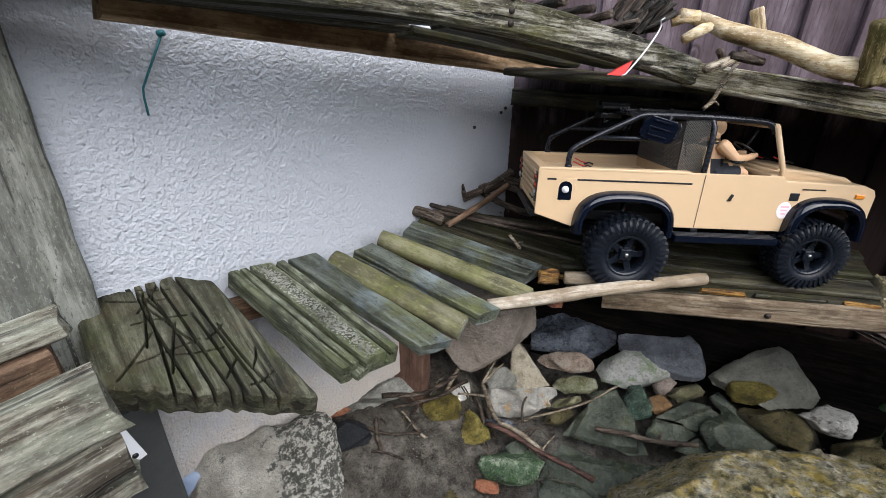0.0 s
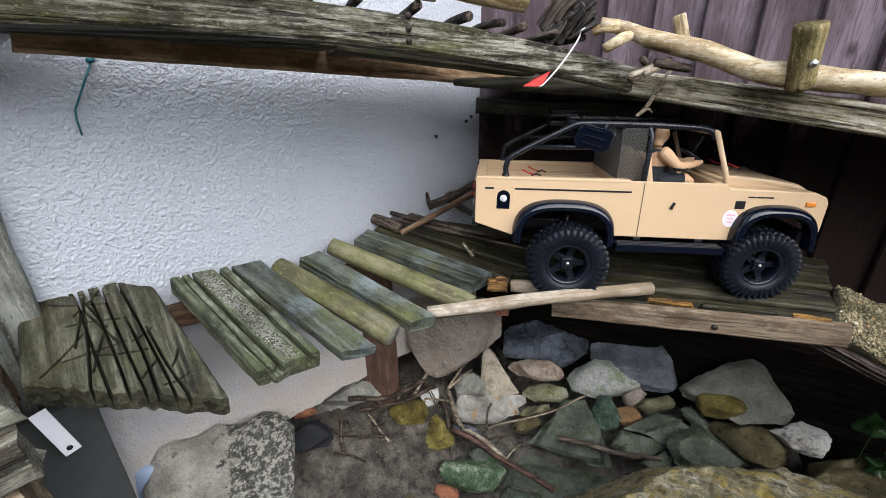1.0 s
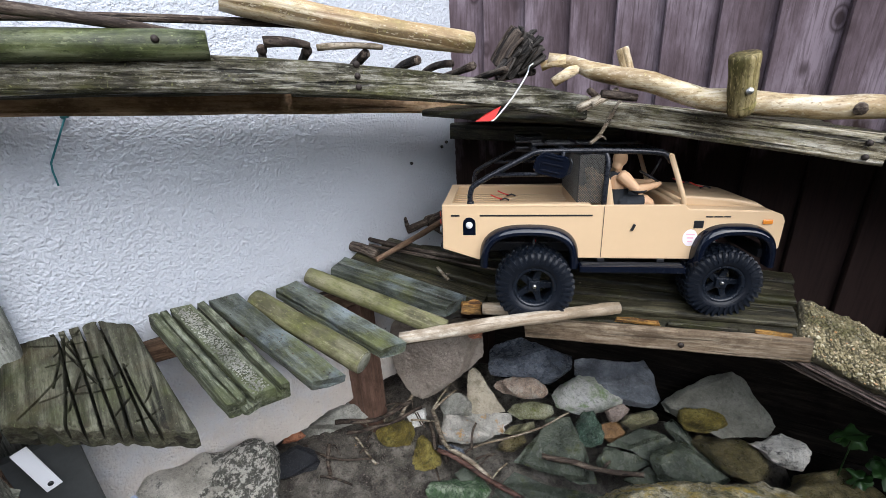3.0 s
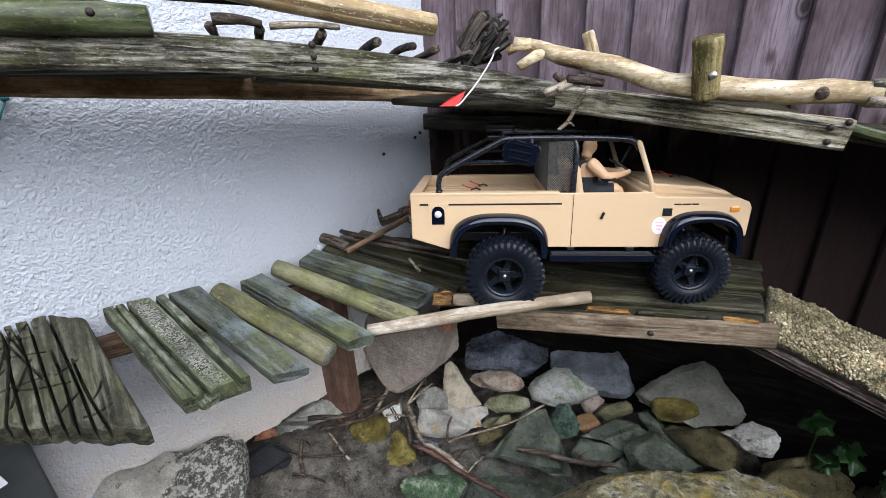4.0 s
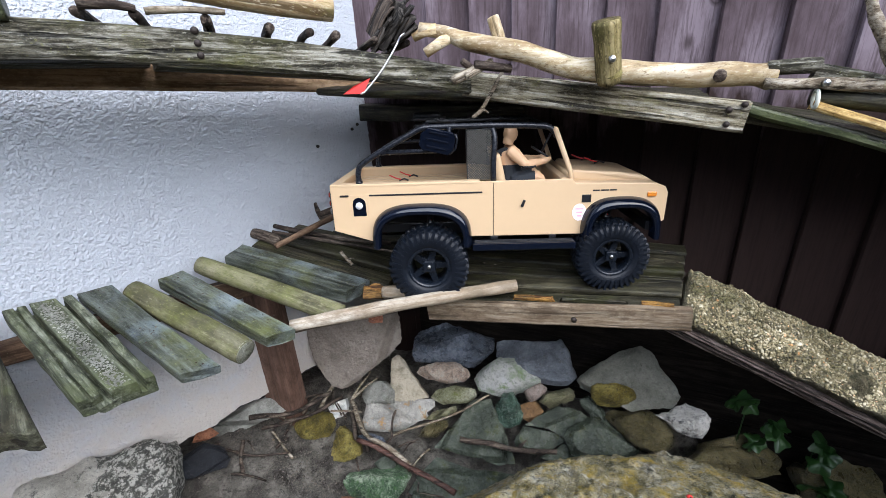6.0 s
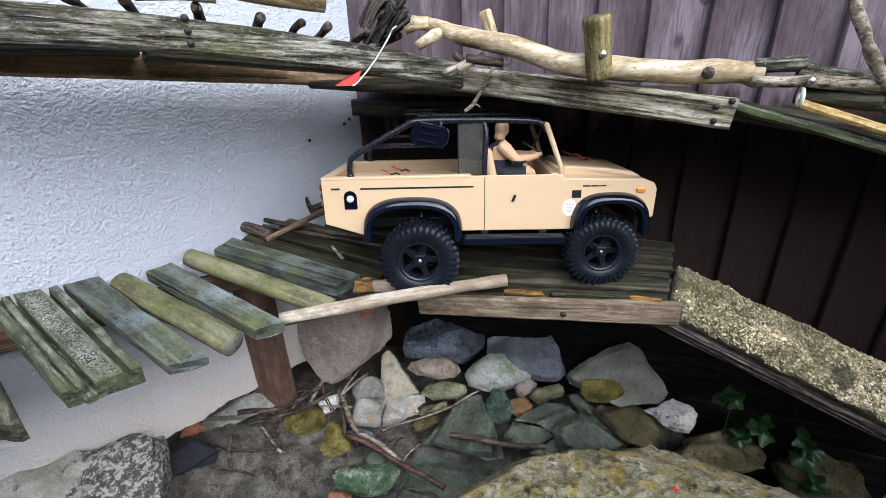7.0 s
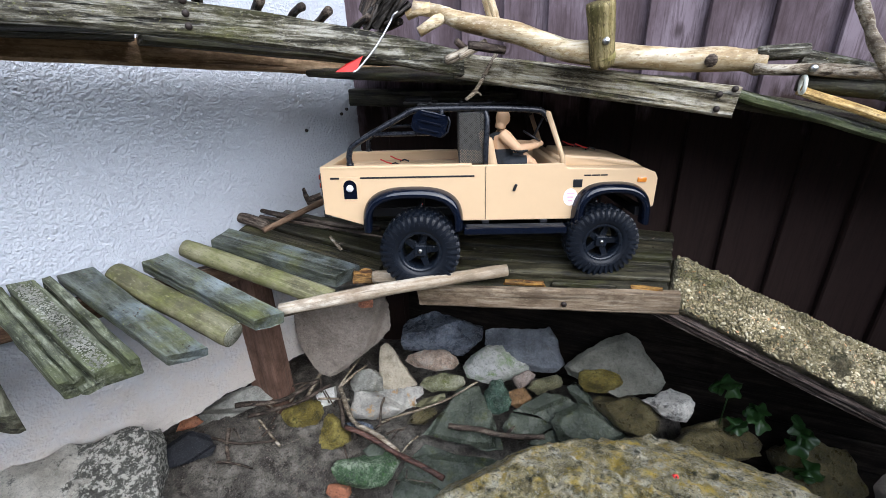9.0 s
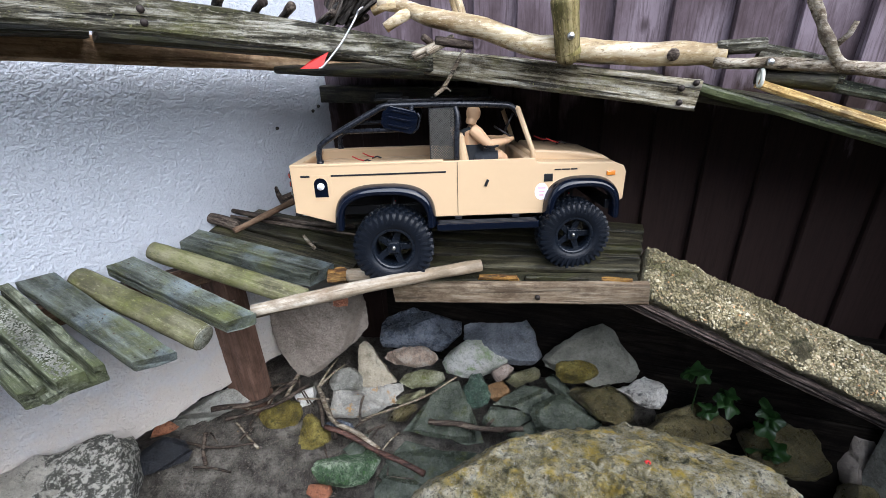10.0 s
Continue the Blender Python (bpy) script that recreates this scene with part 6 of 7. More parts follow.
def build_doll():
    bm = bmesh.new()
    blob(bm, (0.143, -0.045, 0.122), (0.139, -0.045, 0.180), 0.019, 0.022)
    blob(bm, (0.139, -0.045, 0.190), (0.141, -0.045, 0.202), 0.0090, 0.0085)
    bmesh.ops.create_uvsphere(bm, u_segments=16, v_segments=12, radius=0.0125, matrix=Matrix.Translation((0.1435, -0.045, 0.2070)) @ Matrix.Diagonal((1.0, 0.85, 1.12, 1)))
    for s in (-1, 1):
        blob(bm, (0.140, -0.045 + s * 0.025, 0.184), (0.166, -0.045 + s * 0.034, 0.160), 0.0102, 0.0080)
        blob(bm, (0.166, -0.045 + s * 0.034, 0.160), (0.196, -0.045 + s * 0.018, 0.163), 0.0074, 0.0055)
        blob(bm, (0.196, -0.045 + s * 0.018, 0.163), (0.209, -0.045 + s * 0.014, 0.167), 0.0058, 0.0042)
        blob(bm, (0.146, -0.045 + s * 0.013, 0.132), (0.190, -0.045 + s * 0.018, 0.139), 0.0135, 0.0105)
        blob(bm, (0.190, -0.045 + s * 0.018, 0.139), (0.206, -0.045 + s * 0.018, 0.095), 0.0090, 0.0070)
    rough = new("doll_form", from_bm("doll", bm))
    skin = rough.modifiers.new("skin", "REMESH")
    skin.mode, skin.voxel_size, skin.use_smooth_shade = "VOXEL", 0.0014, True
    me = bpy.data.meshes.new_from_object(rough.evaluated_get(bpy.context.evaluated_depsgraph_get()))
    bpy.data.objects.remove(rough)
    me.materials.clear()
    me.materials.append(SKIN)
    me.materials.append(CLOTH)
    for v in me.vertices:
        v.co.z = taller(v.co.z)
    for p in me.polygons:
        c = p.center
        shorts = c.z < 0.160 and c.x < 0.183
        vest = 0.150 < c.z < 0.186 and abs(c.y + 0.045) < 0.0165 and c.x < 0.155
        straps = 0.185 < c.z < 0.199 and 0.009 < abs(c.y + 0.045) < 0.015
        p.material_index = 1 if shorts or vest or straps else 0
    tagged(part("driver_doll", me, None, None, "", TRUCK_AT), "bald tan plastic doll in dark vest at the wheel", "doll")


build_doll()

# ---- things on the upper bridge ----
bolt = solo("beam_bolt", tube([(0, 0, 0), (0.0014, -0.0022, 0)], [0.0042, 0.0036], 12), RUSTY, "dark bolt with two stacked washers in the grey beam", "bolt", Matrix.Translation((0.0945, 0.4815, 0.631)))
for drop in (0.012, 0.024):
    part("washer", tube([(0, 0, -drop), (0.0010, -0.0016, -drop)], [0.0040, 0.0034], 12), RUSTY, bolt)
COVER = "cover boards of the upper bridge"
COVER_SPANS = (
    ((0.080, 0.512, 0.628), (0.392, 0.700, 0.572), (-0.065, 0.610, 0.605), (0.215, 0.925, 0.565)),
    ((-0.440, 0.195, 0.635), (0.078, 0.510, 0.631), (-0.350, 0.300, 0.637), (-0.068, 0.606, 0.609)),
)
for fa, fb, ra, rb in COVER_SPANS:
    for i in range(3):
        u = (i + 0.35) / 3
        plank("cover_board", Vector(fa).lerp(Vector(ra), u), Vector(fb).lerp(Vector(rb), u), 0.042, 0.013, DECK_WOOD, "dark green grooved board across the upper bridge", "board", up=(0, 0.05, 1), group=COVER, seed=100 + i, n=22, grooves=((-0.011, 0.005, 0.004), (0.0, 0.005, 0.004), (0.011, 0.005, 0.004)))
# boards along the fence are added to shade its lower part
for i in range(4):
    off = 0.022 + 0.052 * i
    plank("cover_board", fence_point(0.02, off, 0.556), fence_point(0.64, off, 0.520), 0.051, 0.012, DECK_WOOD, "dark green board added above the fence rail for shade", "board", up=(0, -0.05, 1), group=COVER, seed=105 + i, n=22)
    plank("cover_board", fence_point(0.63, off, 0.512), fence_point(1.35, off, 0.385), 0.051, 0.012, DECK_WOOD, "dark green board added sloping down to shade the fence", "board", up=(0, -0.05, 1), group=COVER, seed=115 + i, n=22)
RAILS = "peeled branches of the handrail"


def handrail():
    """The peeled branch with its post, fork and knots."""
    pts = [(0.322, 0.605, 0.626), (0.353, 0.601, 0.619), (0.382, 0.598, 0.609), (0.453, 0.592, 0.590), (0.524, 0.586, 0.568), (0.593, 0.580, 0.559), (0.661, 0.573, 0.552), (0.705, 0.569, 0.551), (0.735, 0.565, 0.549), (0.752, 0.562, 0.547)]
    base = Vector(pts[0])
    p = curve_points([Vector(q) - base for q in pts], 54, 0.0015, 3)
    n = len(p)
    rad = [0.0080 + 0.0064 * min(1, i / n * 2.2) + 0.0016 * math.sin(i * 0.5) * (i / n) for i in range(n)]
    t = thing("handrail_branch", "peeled yellow branch used as a bridge handrail", "branch", Matrix.Translation(base), RAILS)
    part("branch", tube(p, rad, 16, 0.0016, 5, 30), PEELED, t)
    part("fork", tube([Vector(q) - base for q in ((0.362, 0.600, 0.615), (0.345, 0.597, 0.606), (0.329, 0.594, 0.597))], [0.0085, 0.0070, 0.0062], 10, 0.0008, 2), PEELED, t, "cut side branch")
    part("fork", tube([Vector(q) - base for q in ((0.345, 0.601, 0.624), (0.328, 0.603, 0.622), (0.314, 0.606, 0.617))], [0.008, 0.0065, 0.0060], 10, 0.0008, 4), PEELED, t)
    part("knot", tube([Vector(q) - base for q in ((0.690, 0.566, 0.552), (0.684, 0.552, 0.550))], [0.009, 0.0065], 10, 0.001, 6), TWIG, t, "dark hollow knot")
    return t


handrail()
post = log("handrail_post", (0.5595, 0.571, 0.549), (0.546, 0.558, 0.619), 0.0145, 0.0165, POST_GREEN, "short mossy round post screwed to the handrail", "post", 0.0014, 8)
part("foot_bulge", tube([(-0.004, 0, 0), (0.002, 0, 0), (0.010, 0, 0), (0.018, 0, 0)], [0.006, 0.0130, 0.0158, 0.0148], 16, 0.0012, 3), POST_GREEN, post)
part("post_top", tube([(0.0678, 0, 0), (0.0712, 0, 0)], [0.0158, 0.0150], 18, 0.0008, 3), CUT, post, "cut grey post top")
solo("post_screw", tube([(0, 0, 0), (-0.001, -0.004, 0.0006)], [0.0046, 0.0040], 12), STEEL, "bright cross-head screw in the round post", "screw", Matrix.Translation((0.5540, 0.5490, 0.577)))
log("peg", (0.428, 0.600, 0.600), (0.417, 0.606, 0.634), 0.0075, 0.0080, PEELED, "stub of orange-brown branch standing up", "peg", 0.001, 9)
log("top_log", (-0.02, 0.426, 0.700), (0.222, 0.566, 0.650), 0.0150, 0.0135, PEELED, "smooth peeled log lying above the bridge", "log", 0.0012, 14, (0, 0, -0.004), RAILS)
lg = log("green_log", (-0.45, 0.155, 0.668), (-0.030, 0.404, 0.655), 0.0150, 0.0140, WET_LOG, "dark green wet log along the bridge", "log", 0.001, 15, (0, 0, 0), RAILS)
part("log_screw", tube([(0.446, -0.0135, 0.004), (0.446, -0.0165, 0.005)], [0.0036, 0.0030], 12), RUSTY, lg, "cross-head screw")
for i, (x, y, z, r) in enumerate(((0.100, 0.500, 0.641, 0.0060), (0.154, 0.533, 0.632, 0.0058), (0.193, 0.556, 0.626, 0.0056), (0.219, 0.572, 0.622, 0.0054), (0.045, 0.466, 0.647, 0.0055), (0.005, 0.442, 0.649, 0.005), (0.262, 0.598, 0.616, 0.005), (0.300, 0.620, 0.610, 0.005))):
    log("rung_stick", (x + 0.004, y - 0.007, z + 0.001), (x - 0.060, y + 0.115, z - 0.016), r, r * 0.9, TWIG, "dark round stick laid across the bridge", "stick", 0.0012, 30 + i, (0, 0, 0.003 * (i % 3)), "sticks across the bridge", 8, None, 10)
log("lying_twig", (0.058, 0.464, 0.650), (0.122, 0.502, 0.648), 0.0042, 0.0032, TWIG_PALE, "pale dead twig lying on the beam", "twig", 0.001, 41, (0, 0, 0.002), "", 8, None, 8)
log("lying_twig", (0.012, 0.436, 0.657), (0.052, 0.460, 0.652), 0.0062, 0.0045, TWIG, "mossy dead twig lying on the beam", "twig", 0.0015, 42, (0, 0, 0.002), "", 8, None, 8)
log("lying_twig", (-0.25, 0.30, 0.685), (0.06, 0.485, 0.672), 0.0045, 0.0035, TWIG, "thin brown stick along the bridge top", "twig", 0.001, 43, (0, 0, 0.004), "", 10, None, 8)
log("lying_twig", (-0.20, 0.27, 0.695), (-0.06, 0.40, 0.667), 0.0055, 0.0045, TWIG, "grey stick leaning over the green log", "twig", 0.001, 44, (0, 0, 0.002), "", 8, None, 8)


def bark_bundle():
    t = thing("bark_bundle", "bundle of dark bark chips wired to the bridge", "bark", Matrix.Translation((0.284, 0.626, 0.614)))
    rnd = random.Random(4)
    for i in range(28):
        l, w = rnd.uniform(0.034, 0.058), rnd.uniform(0.014, 0.026)
        me = plank_mesh(l, w, 0.0035, 60 + i, 0.0026, rnd.uniform(-0.004, 0.004), 10, 0.001)
        a = Vector((-0.036 + 0.034 * rnd.random(), -0.020 + 0.036 * rnd.random(), -0.012 + 0.030 * i / 28))
        d = Vector((1, rnd.uniform(-0.35, 0.15), rnd.uniform(0.45, 1.5)))
        m, _ = axes(a, a + d, (rnd.uniform(-0.5, 0.1), rnd.uniform(-0.9, -0.1), 1))
        part("bark_chip", me, BARK if i % 6 else TWIG, t, "", m)


bark_bundle()


def red_flag():
    t = thing("wire_flag", "small red flag on a bent galvanised wire", "flag", Matrix.Translation((0.303, 0.602, 0.622)))
    w = [(0, 0, 0), (-0.006, -0.004, -0.004), (-0.010, -0.016, -0.014), (-0.028, -0.027, -0.040), (-0.050, -0.040, -0.064), (-0.057, -0.044, -0.068)]
    part("wire", tube(curve_points(w, 20), 0.0013, 6), WIRE, t)
    bm = bmesh.new()
    vs = [(-0.044, -0.037, -0.050), (-0.054, -0.042, -0.068), (-0.078, -0.050, -0.067), (-0.064, -0.046, -0.058)]
    n = Vector((0.3, -0.8, 0.2)).normalized() * 0.0006
    a = [bm.verts.new(Vector(v) + n) for v in vs]
    b = [bm.verts.new(Vector(v) - n) for v in vs]
    bm.faces.new(a), bm.faces.new(list(reversed(b)))
    for i in range(4):
        bm.faces.new((a[i], b[i], b[(i + 1) % 4], a[(i + 1) % 4]))
    part("pennant", bm, RED, t, "red triangular pennant")


red_flag()
twig("hanging_twig", [(0.436, 0.648, 0.572), (0.420, 0.640, 0.548), (0.402, 0.626, 0.522), (0.388, 0.617, 0.511)], 0.0032, 0.0028, TWIG_PALE, "pale twig hanging from the bridge", 5, 0.001, forks=((0.8, 0.012, 0.0, -0.003),))
log("twig_stub", (0.405, 0.598, 0.578), (0.362, 0.588, 0.562), 0.0060, 0.0058, TWIG_PALE, "cut pale twig stub under the handrail", "twig", 0.0008, 51, (0, 0, 0), "", 6, None, 9)
log("twig_stub", (0.415, 0.602, 0.582), (0.380, 0.586, 0.566), 0.0050, 0.0050, TWIG_PALE, "cut pale twig stub tied in a bunch", "twig", 0.0008, 52, (0, 0, 0), "", 6, None, 9)
log("twig_stub", (0.440, 0.600, 0.572), (0.392, 0.590, 0.580), 0.0060, 0.0055, TWIG, "cut brown twig stub tied in a bunch", "twig", 0.0008, 53, (0, 0, 0), "", 6, None, 9)
log("twig_stub", (0.395, 0.604, 0.570), (0.376, 0.592, 0.585), 0.0045, 0.0045, TWIG, "short brown twig stub beside the handrail", "twig", 0.0008, 54, (0, 0, 0), "", 6, None, 9)

# far end of the upper bridge
log("grey_log", (0.742, 0.560, 0.556), (0.790, 0.541, 0.557), 0.0085, 0.0085, GREY_WOOD, "short grey log at the end of the handrail", "log", 0.001, 55)
plank("grey_board", (0.786, 0.545, 0.560), (0.875, 0.508, 0.536), 0.016, 0.026, GREY_WOOD, "weathered grey board end by the fence", "board", seed=56, n=10, wear=0.002)
log("hollow_log", (0.790, 0.545, 0.522), (0.862, 0.511, 0.514), 0.0105, 0.0115, DECK_WOOD, "dark green log with its hollow end painted black", "log", 0.001, 57)
# flat black disc puts the hollow's inner darkness into colour
solo("hollow_end", tube([(0, 0, 0), (0.0015, -0.0007, 0)], 0.0090, 14), BLACK, "black disc standing in for the log's dark hollow", "hole", Matrix.Translation((0.8612, 0.5114, 0.5142)))
twig("dead_branch", [(0.735, 0.548, 0.540), (0.787, 0.530, 0.538), (0.848, 0.508, 0.532), (0.900, 0.490, 0.526), (0.960, 0.468, 0.518)], 0.0060, 0.0085, TWIG_PALE, "flaking dead branch with an upright fork", 6, 0.0015, "", "branch")
fork = bpy.data.objects["dead_branch"]
base = Vector((0.735, 0.548, 0.540))
part("upright_fork", tube(curve_points([Vector(q) - base for q in ((0.868, 0.497, 0.530), (0.850, 0.501, 0.538), (0.832, 0.507, 0.566), (0.820, 0.511, 0.588), (0.806, 0.515, 0.615), (0.800, 0.518, 0.65))], 24, 0.0015, 4), [0.0058 + 0.0008 * math.sin(i * 1.1) for i in range(26)], 12, 0.0014, 9, 70), TWIG_PALE, fork, "flaking upright fork")
part("side_shoot", tube([Vector(q) - base for q in ((0.842, 0.504, 0.552), (0.851, 0.498, 0.566), (0.853, 0.496, 0.578))], [0.004, 0.003, 0.0025], 8, 0.0008, 3), TWIG_PALE, fork)
solo("branch_screw", tube([(0, 0, 0), (-0.001, -0.004, 0)], [0.0045, 0.0036], 12), STEEL, "blue-grey screw through the branch", "screw", Matrix.Translation((0.786, 0.522, 0.539)))
plank("yellow_cane", (0.783, 0.528, 0.518), (1.02, 0.443, 0.428), 0.012, 0.010, YELLOW, "split yellow cane tied along the bridge edge", "cane", up=(-0.2, -0.6, 0.7), seed=58, n=20, wear=0.0012)
plank("mossy_strip", (0.715, 0.566, 0.522), (1.02, 0.456, 0.424), 0.014, 0.014, WET_LOG, "mossy dark strip under the yellow cane", "strip", seed=59, n=20)
tie = tube([(0.0 + 0.008 * math.cos(a), 0.0, 0.010 * math.sin(a)) for a in [2 * math.pi * i / 18 for i in range(19)]], 0.0022, 6, cap=False)
solo("cable_tie", tie, TIE, "white cable tie round the cane", "cable tie", Matrix.Translation((0.784, 0.528, 0.521)) @ pose(0, 0, 0, 0, 30, 70))
plank("green_plank", (0.86, 0.535, 0.520), (1.06, 0.47, 0.470), 0.05, 0.014, MOSS_WOOD, "flat green plank at the bridge end", "plank", seed=60, n=12)

# ---- cord and wall marks ----
cord = thing("teal_cord", "teal cord hanging from a peg in the wall", "cord", Matrix.Translation((-0.272, 0.455, 0.590)))
part("strand", tube([(0, 0, 0), (-0.007, -0.009, -0.020), (-0.018, -0.022, -0.050), (-0.019, -0.023, -0.060), (-0.019, -0.023, -0.078)], 0.0012, 6), TEAL, cord)
part("cord_knot", tube([(-0.003, 0, 0.002), (0.004, 0, 0.003)], 0.003, 8), TEAL, cord)
for s, z in ((-0.040, 0.470), (-0.055, 0.462), (-0.145, 0.440), (-0.335, 0.585)):
    p = wall_point(s, 0.001, z)
    solo("wall_spot", tube([(0, 0, 0), (0.003, -0.002, 0.001)], [0.0032, 0.0022], 7, 0.001, 3), BARK, "small dark fleck on the white wall", "fleck", Matrix.Translation(p), "flecks on the wall")

# ---- deck litter ----
twig("pale_straight_twig", [(0.520, 0.806, 0.280), (0.590, 0.765, 0.280), (0.655, 0.722, 0.282)], 0.0042, 0.0040, PALE, "straight pale barkless twig on the deck", 7, 0.0008)
twig("fence_twig", [(0.246, 0.925, 0.300), (0.330, 0.895, 0.282), (0.405, 0.872, 0.272)], 0.0050, 0.0045, TWIG, "long brown twig lying against the fence", 8, 0.003, forks=((0.4, -0.05, -0.06, -0.004), (0.6, 0.03, -0.02, -0.003)))
twig("deck_twig", [(0.420, 0.850, 0.274), (0.488, 0.822, 0.277), (0.525, 0.806, 0.280)], 0.0035, 0.0042, TWIG, "crooked twig at the back of the deck", 9, 0.003)
log("bark_tube", (-0.045, 0.745, 0.303), (0.018, 0.722, 0.290), 0.0105, 0.0105, TWIG, "reddish tube of curled bark near the wall", "bark", 0.002, 61, (0, 0, 0.003), "", 10)
log("brown_branch", (0.026, 0.686, 0.296), (0.150, 0.880, 0.318), 0.0058, 0.0066, BROWN_WOOD, "brown branch lying diagonally on the deck", "branch", 0.0015, 62, (0.01, 0, 0.004))
for i, (a, b, r) in enumerate((((-0.015, 0.775, 0.306), (0.225, 0.745, 0.270), 0.0055), ((-0.005, 0.750, 0.301), (0.275, 0.712, 0.258), 0.0036), ((0.055, 0.850, 0.296), (0.19, 0.965, 0.305), 0.0090), ((0.095, 0.88, 0.305), (0.165, 0.950, 0.330), 0.0125), ((0.15, 0.93, 0.305), (0.235, 0.850, 0.285), 0.0085), ((0.17, 0.955, 0.310), (0.275, 0.83, 0.280), 0.0075), ((0.10, 0.89, 0.296), (0.20, 0.825, 0.272), 0.0080), ((0.14, 0.925, 0.32), (0.22, 0.91, 0.300), 0.0065))):
    log("corner_branch", a, b, r, r * 0.8, TWIG, "grey-brown dead branch heaped in the corner", "branch", 0.002, 63 + i, (0, 0, 0.006 * (i % 3 - 1)), "branches heaped in the corner", 10, None, 10)
twig("forked_twig", [(0.060, 0.850, 0.292), (0.052, 0.850, 0.315), (0.042, 0.856, 0.345)], 0.0060, 0.0050, TWIG, "grey forked twig standing by the wall", 10, 0.002, forks=((0.35, -0.016, 0.004, 0.012),))
twig("small_forked_twig", [(0.160, 0.690, 0.252), (0.152, 0.692, 0.262), (0.140, 0.698, 0.276)], 0.0036, 0.0030, TWIG_PALE, "small pale forked twig on the boards", 11, 0.001, forks=((0.4, 0.010, 0.0, 0.006),))
for i, (q, r) in enumerate((((0.015, 0.800, 0.291), (0.30, 0.735, 0.246)), ((-0.012, 0.765, 0.292), (0.27, 0.705, 0.236)), ((-0.030, 0.725, 0.290), (0.235, 0.672, 0.226)))):
    plank("left_board", q, r, 0.034, 0.016, DECK_WOOD, "dark mossy board running to the wall", "board", up=(0.15, -0.15, 1), group="boards of the deck", seed=110 + i, n=18, wear=0.002)
shard("orange brick piece under the pale stick", (0.212, 0.598, 0.196), (0.026, 0.018, 0.014), BRICK, BLOCK, 80, 0, 0, 112, 0.0006, "brick_piece")
shard("orange wood chip beside the short log", (0.206, 0.640, 0.222), (0.034, 0.022, 0.016), ORANGE_WOOD, BLOCK, 60, 0, 0, 113, 0.001, "wood_chip")

# ---- twigs and leaves among the stones ----


def ground_twig(pts, r0, r1, mat, label, seed, forks=()):
    twig("ground_twig", [(x, y, ground_height(x, y) + h) for x, y, h in pts], r0, r1, mat, label, seed, 0.003, "twigs on the rockery", "twig", forks)


def bank_twig(pts, r0, r1, mat, label, seed, forks=()):
    twig("ground_twig", pts, r0, r1, mat, label, seed, 0.003, "twigs on the rockery", "twig", forks)


bank_twig([(0.108, 0.702, -0.078), (0.138, 0.664, -0.137), (0.188, 0.648, -0.160), (0.236, 0.620, -0.184)], 0.0046, 0.0056, TWIG_PALE, "pale forked twig across the stones", 21, ((0.03, 0.050, 0.052, 0.014), (0.06, 0.036, 0.055, 0.030)))
bank_twig([(0.122, 0.655, -0.146), (0.180, 0.640, -0.163), (0.240, 0.616, -0.183), (0.330, 0.568, -0.195)], 0.0050, 0.0062, TWIG_RED, "reddish-brown branch over the slates", 22, ((0.5, -0.03, 0.02, 0.012),))
bank_twig([(0.199, 0.662, -0.140), (0.333, 0.696, -0.116), (0.408, 0.722, -0.088)], 0.0026, 0.0022, TWIG_PALE, "straight thin stick between stones", 23)
bank_twig([(0.343, 0.640, -0.130), (0.410, 0.628, -0.132), (0.470, 0.610, -0.130), (0.530, 0.600, -0.122)], 0.0058, 0.0050, TWIG, "knobbly grey twig on flat slate", 24, ((0.6, 0.02, 0.02, 0.004), (0.75, 0.03, -0.006, 0.004)))
bank_twig([(0.196, 0.660, -0.146), (0.198, 0.682, -0.118), (0.205, 0.690, -0.100)], 0.0028, 0.0022, TWIG, "curled dark twig on the pale stone", 35)
ground_twig([(-0.105, 0.660, 0.040), (-0.020, 0.690, 0.045), (0.055, 0.730, 0.055)], 0.0055, 0.0045, TWIG, "brown twig leaning by the post", 25)
ground_twig([(-0.080, 0.655, 0.030), (0.010, 0.690, 0.035), (0.075, 0.735, 0.040)], 0.0045, 0.0040, TWIG, "brown twig beside the post", 26)
ground_twig([(0.030, 0.710, 0.030), (0.060, 0.745, 0.060), (0.085, 0.770, 0.080)], 0.0045, 0.0040, TWIG_PALE, "pale twig propped on the post's foot", 27)
ground_twig([(-0.115, 0.635, 0.008), (-0.110, 0.610, 0.008), (-0.095, 0.580, 0.010)], 0.0045, 0.0040, TWIG, "short dark twig on bare soil", 28)
ground_twig([(-0.160, 0.610, 0.010), (-0.090, 0.612, 0.012), (-0.020, 0.630, 0.010)], 0.0028, 0.0022, TWIG, "thin twig on bare soil", 29)
ground_twig([(-0.185, 0.585, 0.010), (-0.175, 0.605, 0.012), (-0.155, 0.618, 0.010)], 0.0055, 0.0040, TWIG, "dark stub of twig on soil", 30)
ground_twig([(-0.065, 0.665, 0.012), (-0.035, 0.640, 0.012), (-0.010, 0.620, 0.010)], 0.0030, 0.0026, TWIG_PALE, "pale thin twig on soil", 31)
ground_twig([(-0.245, 0.600, 0.050), (-0.235, 0.580, 0.010), (-0.240, 0.545, 0.020)], 0.0042, 0.0036, TWIG_PALE, "crooked grey twig beside the boulder", 32)
ground_twig([(0.120, 0.700, 0.035), (0.130, 0.680, 0.030), (0.140, 0.655, 0.030)], 0.0050, 0.0046, TWIG, "dark twig between two stones", 33)
